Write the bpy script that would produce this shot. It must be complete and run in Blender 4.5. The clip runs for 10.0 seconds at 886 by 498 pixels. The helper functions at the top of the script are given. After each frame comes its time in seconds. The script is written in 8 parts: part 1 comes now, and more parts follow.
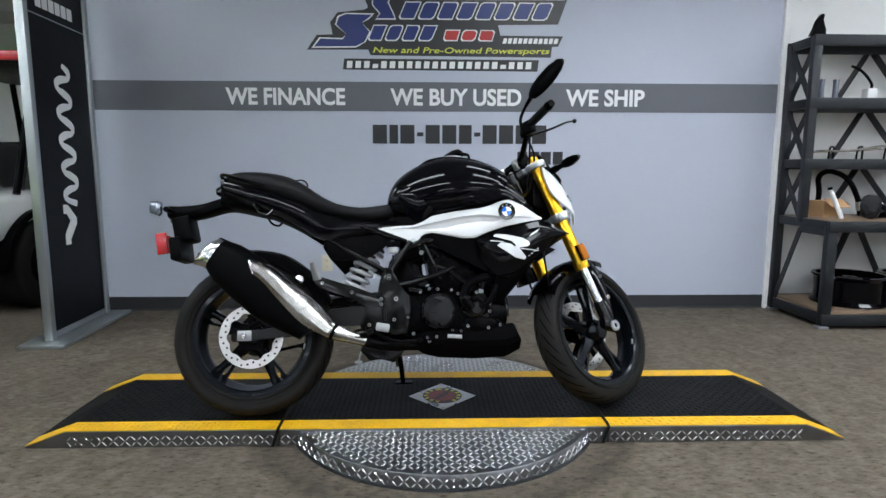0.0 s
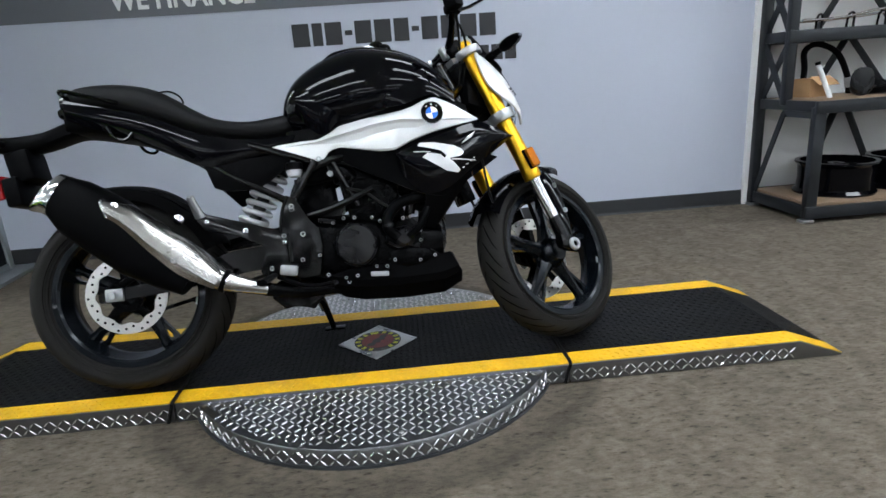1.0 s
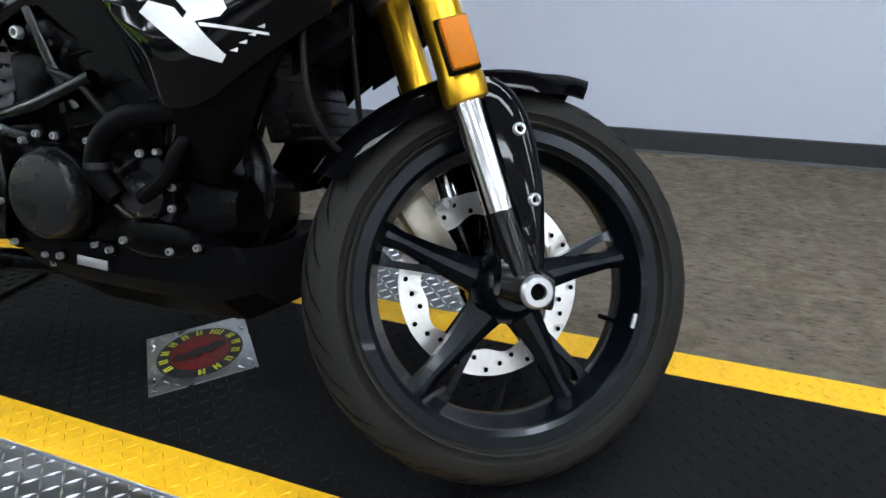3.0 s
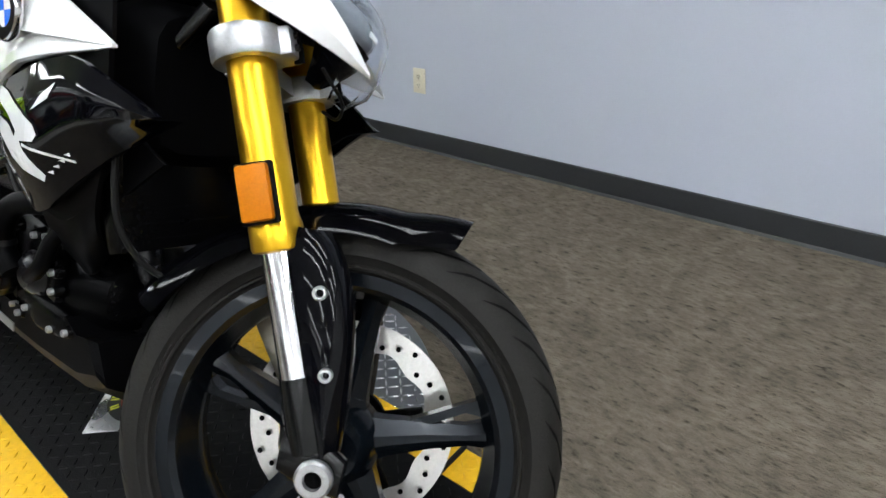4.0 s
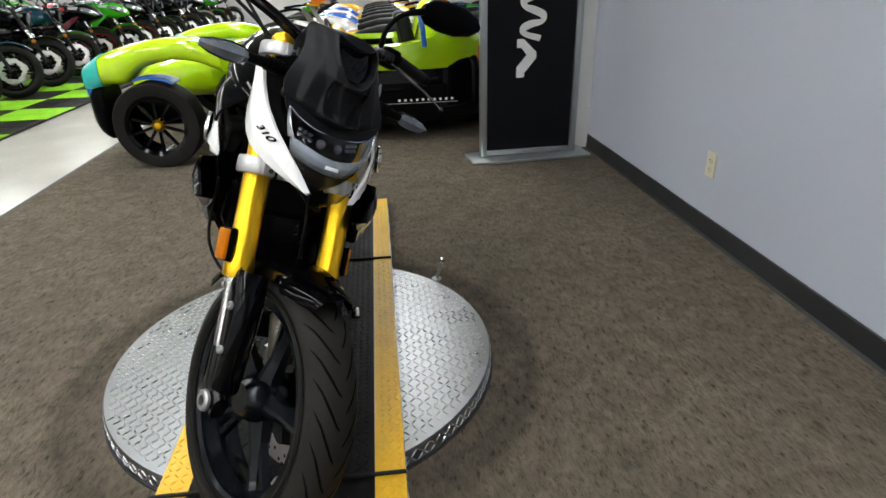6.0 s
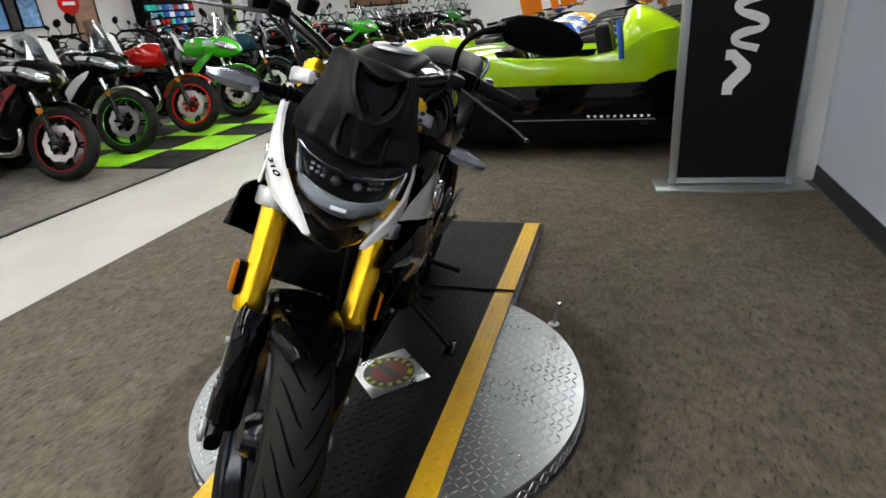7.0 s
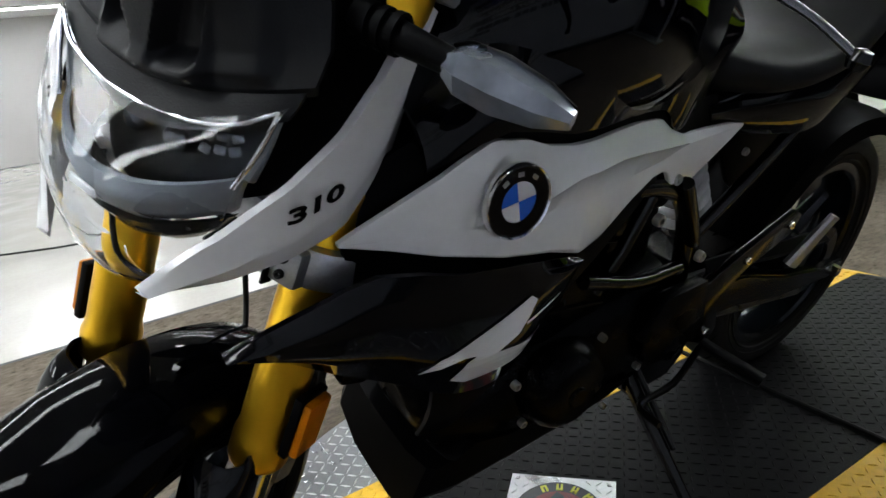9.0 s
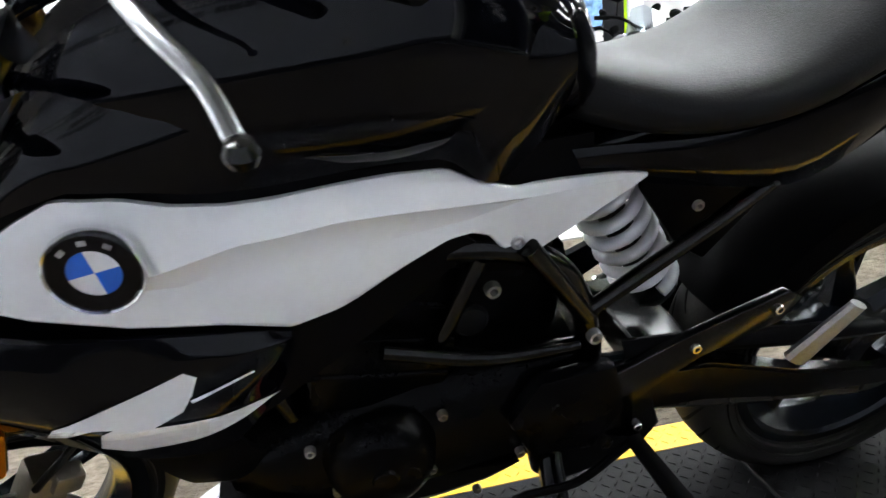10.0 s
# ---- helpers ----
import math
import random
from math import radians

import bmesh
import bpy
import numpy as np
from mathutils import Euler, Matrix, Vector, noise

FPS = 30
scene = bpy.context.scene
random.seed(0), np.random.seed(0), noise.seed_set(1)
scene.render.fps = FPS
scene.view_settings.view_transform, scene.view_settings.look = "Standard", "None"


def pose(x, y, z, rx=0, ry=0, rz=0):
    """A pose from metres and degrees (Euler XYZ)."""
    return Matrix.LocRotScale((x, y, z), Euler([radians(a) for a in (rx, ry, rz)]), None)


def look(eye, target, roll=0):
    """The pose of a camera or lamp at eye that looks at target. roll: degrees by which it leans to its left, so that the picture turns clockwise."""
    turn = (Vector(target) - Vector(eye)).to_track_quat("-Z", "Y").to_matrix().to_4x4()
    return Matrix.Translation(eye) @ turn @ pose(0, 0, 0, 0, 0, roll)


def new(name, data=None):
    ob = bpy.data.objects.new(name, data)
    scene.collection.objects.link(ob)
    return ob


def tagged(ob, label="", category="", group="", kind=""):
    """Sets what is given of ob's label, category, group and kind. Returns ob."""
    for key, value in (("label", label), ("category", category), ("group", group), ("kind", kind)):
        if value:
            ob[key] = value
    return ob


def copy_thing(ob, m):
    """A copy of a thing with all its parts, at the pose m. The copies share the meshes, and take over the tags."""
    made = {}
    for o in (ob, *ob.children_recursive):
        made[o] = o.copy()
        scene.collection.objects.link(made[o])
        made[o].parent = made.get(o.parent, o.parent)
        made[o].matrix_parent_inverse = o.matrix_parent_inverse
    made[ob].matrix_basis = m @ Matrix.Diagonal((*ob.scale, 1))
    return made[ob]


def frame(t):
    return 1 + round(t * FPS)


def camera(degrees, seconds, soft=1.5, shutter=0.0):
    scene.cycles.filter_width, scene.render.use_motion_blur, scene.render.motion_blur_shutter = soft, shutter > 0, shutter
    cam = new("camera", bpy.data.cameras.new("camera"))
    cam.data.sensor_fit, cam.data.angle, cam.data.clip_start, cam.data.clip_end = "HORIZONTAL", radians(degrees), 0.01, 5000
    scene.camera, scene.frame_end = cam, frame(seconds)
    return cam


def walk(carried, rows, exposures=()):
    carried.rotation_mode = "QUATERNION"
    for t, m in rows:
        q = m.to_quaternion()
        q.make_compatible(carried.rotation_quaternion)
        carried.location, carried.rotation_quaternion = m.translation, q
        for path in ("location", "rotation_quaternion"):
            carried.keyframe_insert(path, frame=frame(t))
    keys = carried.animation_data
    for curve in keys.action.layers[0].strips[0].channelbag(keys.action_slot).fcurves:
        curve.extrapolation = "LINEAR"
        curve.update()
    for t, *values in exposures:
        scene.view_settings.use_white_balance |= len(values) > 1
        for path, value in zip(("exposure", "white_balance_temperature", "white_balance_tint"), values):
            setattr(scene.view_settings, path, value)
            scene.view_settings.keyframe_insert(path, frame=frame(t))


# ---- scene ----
# ---- camera ----
cam = camera(74.99, 10.0, 1.5, 0.12)
PATH = [
    (0, (0.020, -2.206, 1.015), (0.075, -0.225, 0.744), 0.13),
    (0.5, (0.096, -1.993, 0.991), (0.169, -0.031, 0.611), -2.13),
    (1, (0.224, -1.786, 0.947), (0.340, 0.132, 0.390), -4.00),
    (1.5, (0.398, -1.487, 0.904), (0.431, 0.393, 0.222), -2.19),
    (2, (0.593, -1.209, 0.882), (0.476, 0.656, 0.168), -1.72),
    (2.2, (0.652, -1.089, 0.847), (0.468, 0.758, 0.103), -2.06),
    (3.3, (0.949, -0.464, 0.786), (0.201, 1.131, -0.160), -0.67),
    (3.5, (0.990, -0.401, 0.802), (0.162, 1.164, -0.128), -0.14),
    (4, (1.167, -0.229, 0.921), (0.067, 1.161, -0.005), -0.03),
    (4.5, (1.378, -0.125, 0.997), (0.009, 1.018, 0.092), -0.18),
    (5, (1.527, 0.060, 1.088), (-0.054, 0.903, 0.199), -0.81),
    (5.2, (1.577, 0.141, 1.112), (-0.076, 0.845, 0.232), -1.22),
    (6.3, (1.784, 0.557, 1.159), (-0.036, 0.504, 0.331), -2.40),
    (6.5, (1.719, 0.650, 1.143), (-0.092, 0.423, 0.325), -3.24),
    (7, (1.513, 0.811, 1.148), (-0.239, 0.241, 0.369), -4.50),
    (7.5, (1.229, 0.839, 1.087), (-0.387, -0.091, 0.364), -5.87),
    (8, (0.995, 0.854, 1.013), (-0.402, -0.410, 0.340), -6.98),
    (8.5, (0.798, 0.850, 0.947), (-0.317, -0.680, 0.302), -7.88),
    (9, (0.580, 0.815, 0.868), (-0.270, -0.888, 0.254), -8.00),
    (9.5, (0.377, 0.837, 0.840), (-0.122, -1.012, 0.263), -8.17),
    (10, (0.098, 0.853, 0.854), (-0.126, -1.048, 0.275), -7.28),
]
walk(cam, [(t, look(eye, target, roll)) for t, eye, target, roll in PATH],
     [(0, 0.08, 6100, 10), (1, 0.05, 6080, 9), (2, 0.32, 6000, 9), (3.5, 0.36, 6080, 9), (4, 0.36, 6400, 9), (5, 0.16, 6600, 10), (6.5, 0.04, 6850, 10), (8, 0.12, 6600, 9), (9, 0.15, 6450, 9), (9.5, 0.60, 6450, 10), (10, 1.42, 6450, 10)])


# ---- world and light ----
world = bpy.data.worlds.new("showroom_world")
scene.world = world
world.use_nodes = True
world.node_tree.nodes["Background"].inputs[0].default_value = (0.8, 0.9, 1.0, 1)
world.node_tree.nodes["Background"].inputs[1].default_value = 0.25

PANEL_STRENGTH = 20.0       # ceiling panels, all alike


# ---- materials ----
def material(name, col, rough=0.5, metal=0.0, var=0.12, scale=8.0, fine=120.0, bump=0.0, coat=0.0, rvar=0.1, spec=0.5, rand=0.0):
    """A procedural surface: colour that varies at two scales, roughness that varies, fine relief."""
    m = bpy.data.materials.new(name)
    m.use_nodes = True
    nt = m.node_tree
    n, l = nt.nodes, nt.links
    b = n["Principled BSDF"]
    b.inputs["Metallic"].default_value = metal
    b.inputs["Coat Weight"].default_value = coat
    b.inputs["Coat Roughness"].default_value = 0.03
    b.inputs["Specular IOR Level"].default_value = spec
    tc = n.new("ShaderNodeTexCoord")
    big, small = n.new("ShaderNodeTexNoise"), n.new("ShaderNodeTexNoise")
    big.inputs["Scale"].default_value, small.inputs["Scale"].default_value = scale, fine
    big.inputs["Detail"].default_value = 4
    for t in (big, small):
        l.new(tc.outputs["Object"], t.inputs["Vector"])
    mix = n.new("ShaderNodeMath")
    mix.operation = "ADD"
    l.new(big.outputs[0], mix.inputs[0])
    l.new(small.outputs[0], mix.inputs[1])
    last = mix
    if rand:
        oi = n.new("ShaderNodeObjectInfo")
        ad = n.new("ShaderNodeMath")
        ad.operation = "MULTIPLY_ADD"
        l.new(oi.outputs["Random"], ad.inputs[0])
        ad.inputs[1].default_value = rand
        l.new(mix.outputs[0], ad.inputs[2])
        last = ad
    ramp = n.new("ShaderNodeMapRange")
    ramp.inputs[1].default_value, ramp.inputs[2].default_value = 0.6, 1.4 + rand
    ramp.inputs[3].default_value, ramp.inputs[4].default_value = 1 - var, 1 + var
    l.new(last.outputs[0], ramp.inputs[0])
    mul = n.new("ShaderNodeVectorMath")
    mul.operation = "SCALE"
    mul.inputs[0].default_value = col
    l.new(ramp.outputs[0], mul.inputs["Scale"])
    l.new(mul.outputs[0], b.inputs["Base Color"])
    rr = n.new("ShaderNodeMapRange")
    rr.inputs[1].default_value, rr.inputs[2].default_value = 0.3, 0.7
    rr.inputs[3].default_value, rr.inputs[4].default_value = max(0.02, rough * (1 - rvar)), min(1, rough * (1 + rvar))
    l.new(big.outputs[0], rr.inputs[0])
    l.new(rr.outputs[0], b.inputs["Roughness"])
    if bump:
        bp = n.new("ShaderNodeBump")
        bp.inputs["Strength"].default_value, bp.inputs["Distance"].default_value = 0.6, bump
        l.new(small.outputs[0], bp.inputs["Height"])
        l.new(bp.outputs[0], b.inputs["Normal"])
    return m


def glass(name, col=(1, 1, 1), rough=0.02, ior=1.45):
    m = bpy.data.materials.new(name)
    m.use_nodes = True
    b = m.node_tree.nodes["Principled BSDF"]
    b.inputs["Base Color"].default_value = (*col, 1)
    b.inputs["Roughness"].default_value = rough
    b.inputs["IOR"].default_value = ior
    b.inputs["Transmission Weight"].default_value = 1
    return m


def glow(name, col, strength):
    m = bpy.data.materials.new(name)
    m.use_nodes = True
    b = m.node_tree.nodes["Principled BSDF"]
    b.inputs["Base Color"].default_value = (*col, 1)
    b.inputs["Emission Color"].default_value = (*col, 1)
    b.inputs["Emission Strength"].default_value = strength
    return m


def carpet_material(name, dark, mid, light, flecks=30.0, ring=None):
    """Loop carpet: soft worn patches and short dark flecks lying two ways; ring: a darker band round a place."""
    m = material(name, mid, 0.95, var=0.16, scale=1.6, fine=240, bump=0.003, spec=0.12)
    nt = m.node_tree
    n, l = nt.nodes, nt.links
    b = n["Principled BSDF"]
    tc = n.new("ShaderNodeTexCoord")
    low = None
    for turn in (0.45, -0.75, 1.5):
        mp = n.new("ShaderNodeMapping")
        mp.inputs["Scale"].default_value = (1, 2.4, 1)
        mp.inputs["Rotation"].default_value = (0, 0, turn)
        mp.inputs["Location"].default_value = (3 * turn, turn, 0)
        l.new(tc.outputs["Object"], mp.inputs[0])
        t = n.new("ShaderNodeTexNoise")
        t.inputs["Scale"].default_value, t.inputs["Detail"].default_value, t.inputs["Roughness"].default_value = flecks, 3, 0.6
        l.new(mp.outputs[0], t.inputs["Vector"])
        if low is None:
            low = t.outputs[0]
        else:
            mn = n.new("ShaderNodeMath")
            mn.operation = "MINIMUM"
            l.new(low, mn.inputs[0])
            l.new(t.outputs[0], mn.inputs[1])
            low = mn.outputs[0]
    r = n.new("ShaderNodeValToRGB")
    r.color_ramp.elements[0].position, r.color_ramp.elements[0].color = 0.290, (*dark, 1)
    r.color_ramp.elements[1].position, r.color_ramp.elements[1].color = 0.36, (*mid, 1)
    e = r.color_ramp.elements.new(0.52)
    e.color = (*light, 1)
    l.new(low, r.inputs[0])
    col = r.outputs[0]
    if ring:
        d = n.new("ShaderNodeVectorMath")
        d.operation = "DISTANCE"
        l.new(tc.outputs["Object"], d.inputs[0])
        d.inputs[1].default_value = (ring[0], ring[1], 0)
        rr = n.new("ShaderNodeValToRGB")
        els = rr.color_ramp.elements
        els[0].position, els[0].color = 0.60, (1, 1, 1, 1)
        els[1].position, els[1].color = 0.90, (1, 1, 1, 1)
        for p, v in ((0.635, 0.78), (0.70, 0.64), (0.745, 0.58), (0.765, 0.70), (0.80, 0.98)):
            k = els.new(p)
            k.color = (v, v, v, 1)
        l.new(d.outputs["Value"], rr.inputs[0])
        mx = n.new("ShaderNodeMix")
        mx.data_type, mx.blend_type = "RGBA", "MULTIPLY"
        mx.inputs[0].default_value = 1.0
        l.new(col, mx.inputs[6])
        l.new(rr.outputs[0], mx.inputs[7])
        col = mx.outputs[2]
    patch = n.new("ShaderNodeTexNoise")
    patch.inputs["Scale"].default_value, patch.inputs["Detail"].default_value, patch.inputs["Distortion"].default_value = 11, 5, 1.2
    l.new(tc.outputs["Object"], patch.inputs["Vector"])
    pr = n.new("ShaderNodeMapRange")
    pr.inputs[1].default_value, pr.inputs[2].default_value, pr.inputs[3].default_value, pr.inputs[4].default_value = 0.34, 0.66, 0.80, 1.18
    l.new(patch.outputs[0], pr.inputs[0])
    pm = n.new("ShaderNodeVectorMath")
    pm.operation = "SCALE"
    l.new(col, pm.inputs[0])
    l.new(pr.outputs[0], pm.inputs["Scale"])
    col = pm.outputs[0]
    old = b.inputs["Base Color"].links[0].from_node
    l.new(col, old.inputs[0])
    # cut-pile relief: hollows where the flecks lie
    pile = n.new("ShaderNodeMapRange")
    pile.inputs[1].default_value, pile.inputs[2].default_value = 0.28, 0.50
    l.new(low, pile.inputs[0])
    bump = n.new("ShaderNodeBump")
    bump.inputs["Strength"].default_value, bump.inputs["Distance"].default_value = 0.7, 0.004
    l.new(pile.outputs[0], bump.inputs["Height"])
    fine_bump = b.inputs["Normal"].links[0].from_node
    l.new(bump.outputs[0], fine_bump.inputs["Normal"])
    return m


MAT = {}
MAT["wall"] = material("wall_paint_grey", (0.44, 0.465, 0.545), 0.55, var=0.03, scale=1.2, fine=300, bump=0.0006)
MAT["white_wall"] = material("wall_paint_white", (0.74, 0.74, 0.73), 0.6, var=0.03, scale=1.5, fine=300, bump=0.0006)
MAT["stripe"] = material("stripe_paint", (0.115, 0.12, 0.135), 0.55, var=0.04, scale=2, fine=300, bump=0.0005)
MAT["far_wall"] = material("wall_paint_warm_grey", (0.46, 0.45, 0.44), 0.6, var=0.08, scale=0.8, fine=60)
MAT["vinyl_white"] = material("vinyl_white", (0.78, 0.78, 0.78), 0.4, var=0.03)
MAT["vinyl_black"] = material("vinyl_black", (0.016, 0.016, 0.018), 0.4, var=0.1)
MAT["vinyl_blue"] = material("vinyl_blue", (0.012, 0.025, 0.16), 0.35, var=0.1)
MAT["vinyl_red"] = material("vinyl_red", (0.45, 0.02, 0.02), 0.4, var=0.1)
MAT["badge_red"] = material("badge_red", (0.15, 0.012, 0.010), 0.35, var=0.35, scale=30)
MAT["vinyl_yellow"] = material("vinyl_yellow", (0.62, 0.62, 0.05), 0.4, var=0.08)
MAT["base"] = material("rubber_base", (0.016, 0.017, 0.019), 0.55, var=0.2, scale=5)
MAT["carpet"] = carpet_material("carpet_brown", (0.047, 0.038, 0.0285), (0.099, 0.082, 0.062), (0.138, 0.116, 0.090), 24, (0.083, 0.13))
MAT["carpet_far"] = carpet_material("carpet_taupe", (0.12, 0.11, 0.10), (0.155, 0.142, 0.125), (0.18, 0.167, 0.148), 40)
MAT["tile"] = material("polished_floor", (0.52, 0.50, 0.46), 0.16, var=0.06, scale=2.5, fine=60, rvar=0.4)
MAT["ceiling"] = material("ceiling_tile", (0.6, 0.6, 0.6), 0.9, var=0.05, scale=6, fine=200, bump=0.002)
MAT["steel"] = material("diamond_plate_steel", (0.245, 0.25, 0.26), 0.34, 1.0, var=0.10, scale=5, fine=220, bump=0.0002, rvar=0.10)
MAT["lug"] = material("polished_tread_lugs", (0.58, 0.585, 0.595), 0.29, 1.0, var=0.10, scale=9, fine=200, rvar=0.2)
MAT["grip"] = material("black_grip_top", (0.0055, 0.0055, 0.0059), 0.50, spec=0.10, var=0.3, scale=7, fine=420, bump=0.0012)
MAT["yellow"] = material("safety_yellow", (0.70, 0.395, 0.004), 0.45, var=0.14, scale=14, fine=90, bump=0.0005)
MAT["gloss"] = material("black_gloss_paint", (0.0016, 0.0017, 0.0026), 0.045, spec=0.19, var=0.1, coat=0.0)
MAT["matte"] = material("black_matte_plastic", (0.0017, 0.0017, 0.0020), 0.42, spec=0.035, var=0.2, scale=12, fine=500, bump=0.0003)
MAT["screen"] = material("flyscreen_plastic", (0.0058, 0.0063, 0.0078), 0.44, spec=0.14, var=0.2, scale=12, fine=600, bump=0.0004)
MAT["seat"] = material("seat_vinyl", (0.0055, 0.0055, 0.006), 0.5, spec=0.15, var=0.2, scale=10, fine=420, bump=0.0006)
MAT["white"] = material("white_gloss_paint", (0.76, 0.76, 0.765), 0.16, var=0.03, coat=0.5)
MAT["gold"] = material("gold_anodised", (0.83, 0.48, 0.026), 0.31, 1.0, var=0.03, scale=20, fine=300, rvar=0.03)
MAT["silver"] = material("cast_alloy", (0.44, 0.445, 0.455), 0.40, 0.9, var=0.14, scale=25, fine=300, bump=0.0004)
MAT["chrome"] = material("chrome", (0.72, 0.72, 0.74), 0.13, 1.0, var=0.05)
MAT["stainless"] = material("brushed_stainless", (0.45, 0.435, 0.415), 0.24, 1.0, var=0.10, scale=10, fine=200, rvar=0.15)
MAT["engine"] = material("engine_black", (0.0012, 0.0012, 0.0014), 0.26, 0.0, spec=0.05, var=0.3, scale=16, fine=260, bump=0.0008)
MAT["engine_grey"] = material("engine_grey", (0.0045, 0.0045, 0.0052), 0.28, 0.0, spec=0.26, var=0.25, scale=16, fine=260, bump=0.0006)
MAT["frame"] = material("frame_black", (0.0014, 0.0014, 0.0016), 0.16, 0.0, spec=0.30, var=0.2)
MAT["tyre"] = material("tyre_rubber", (0.0130, 0.0122, 0.0112), 0.62, spec=0.12, var=0.25, scale=18, fine=300, bump=0.0006)
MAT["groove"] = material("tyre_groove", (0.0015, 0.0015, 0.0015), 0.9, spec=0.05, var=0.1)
MAT["rim"] = material("wheel_blue_black", (0.0034, 0.0052, 0.0080), 0.24, 0.5, spec=0.35, var=0.2, scale=15, coat=0.10)
MAT["disc"] = material("brake_disc_steel", (0.72, 0.70, 0.68), 0.33, 1.0, var=0.1, scale=20, fine=200)
MAT["caliper"] = material("caliper_gold_grey", (0.30, 0.27, 0.22), 0.4, 0.8, var=0.15)
MAT["orange"] = material("orange_reflector", (0.43, 0.125, 0.0), 0.40, var=0.15, fine=400, bump=0.0004, spec=0.15)
MAT["red_lens"] = material("red_reflector", (0.45, 0.006, 0.008), 0.28, var=0.15, fine=400, bump=0.0004, coat=0.15)
MAT["clear"] = glass("clear_lens")
MAT["lamp_glass"] = glass("headlamp_cover", (0.95, 0.97, 1.0), 0.015, 1.24)
MAT["smoke"] = glass("smoked_lens", (0.55, 0.6, 0.66), 0.08)
MAT["lamp_grey"] = material("light_guide_grey", (0.15, 0.165, 0.185), 0.28, var=0.08, coat=0.3)
MAT["ind_lens"] = material("indicator_lens_grey", (0.17, 0.19, 0.23), 0.16, 0.45, var=0.22, scale=30, fine=90, coat=0.8, rvar=0.3)
MAT["lamp_cell"] = material("lamp_cell_clear", (0.16, 0.17, 0.19), 0.12, 0.85, var=0.5, scale=90, coat=0.5)
MAT["blue"] = material("enamel_blue", (0.01, 0.12, 0.62), 0.2, var=0.05, coat=0.4)
MAT["lever"] = material("lever_satin_metal", (0.17, 0.175, 0.185), 0.24, 0.9, var=0.1, coat=0.3)
MAT["spring"] = material("spring_white", (0.58, 0.58, 0.6), 0.35, 0.1, var=0.08)
MAT["shelf"] = material("shelf_steel_black", (0.013, 0.015, 0.018), 0.4, 0.3, var=0.3, scale=6, fine=120)
MAT["board"] = material("shelf_board", (0.20, 0.135, 0.085), 0.6, var=0.25, scale=9, fine=80)
MAT["card"] = material("cardboard", (0.42, 0.25, 0.12), 0.8, var=0.12, scale=12)
MAT["alu"] = material("banner_frame_alu", (0.46, 0.49, 0.50), 0.35, 0.85, var=0.08, scale=5, fine=200)
MAT["banner"] = material("banner_black", (0.004, 0.0045, 0.006), 0.5, spec=0.15, var=0.15, scale=3)
MAT["lime"] = material("lime_paint", (0.52, 0.80, 0.012), 0.12, var=0.04, coat=0.7)
MAT["teal_wrap"] = material("teal_film", (0.02, 0.48, 0.42), 0.3, var=0.2, scale=14)
MAT["blue_wrap"] = material("blue_film", (0.02, 0.12, 0.42), 0.3, var=0.3, scale=30)
MAT["cable"] = material("black_cable", (0.004, 0.004, 0.004), 0.5, spec=0.15, var=0.1)
MAT["ivory"] = material("outlet_ivory", (0.62, 0.57, 0.44), 0.4, var=0.04)
MAT["green_tile"] = material("lime_floor_tile", (0.25, 0.60, 0.02), 0.45, spec=0.3, var=0.3, scale=14, fine=60, rand=0.25)
MAT["black_tile"] = material("black_floor_tile", (0.010, 0.010, 0.010), 0.5, spec=0.2, var=0.5, scale=9, rand=0.2)
MAT["panel_light"] = glow("light_panel", (0.93, 0.97, 1.0), PANEL_STRENGTH)


# ---- mesh helpers ----
def obj(name, bm, mat, parent=None, label="", smooth=35):
    me = bpy.data.meshes.new(name)
    bmesh.ops.recalc_face_normals(bm, faces=bm.faces)
    bm.to_mesh(me)
    bm.free()
    me.materials.append(MAT[mat] if isinstance(mat, str) else mat)
    if smooth:
        me.polygons.foreach_set("use_smooth", [True] * len(me.polygons))
        me.set_sharp_from_angle(angle=radians(smooth))
    ob = new(name, me)
    if parent:
        ob.parent = parent
    if label:
        ob["label"] = label
    return ob


def part(name, bm, mat, parent, label="", smooth=35):
    return obj(name, bm, mat, parent, label, smooth)


def setting(name, bm, mat, label="", category="", smooth=0):
    return tagged(obj(name, bm, mat, None, label, smooth), category=category, kind="structure")


def thing(name, m, label, category, group=""):
    ob = new(name)
    ob.empty_display_size = 0.1
    ob.matrix_basis = m
    return tagged(ob, label, category, group)


def mesh_copy(ob, parent=None, m=None):
    """Another object on the same mesh."""
    o = new(ob.name.split(".")[0], ob.data)
    o.parent = parent or ob.parent
    o.matrix_basis = m if m is not None else ob.matrix_basis
    return o


def box(bm, size, at=(0, 0, 0), rot=(0, 0, 0), bevel=0.0, seg=2):
    r = bmesh.ops.create_cube(bm, size=1, matrix=pose(*at, *rot) @ Matrix.Diagonal((*size, 1)))
    if bevel:
        edges = list({e for v in r["verts"] for e in v.link_edges})
        bmesh.ops.bevel(bm, geom=edges, offset=bevel, segments=seg, affect="EDGES", profile=0.5)
    return bm


def B(size, at=(0, 0, 0), rot=(0, 0, 0), bevel=0.0, seg=2):
    return box(bmesh.new(), size, at, rot, bevel, seg)


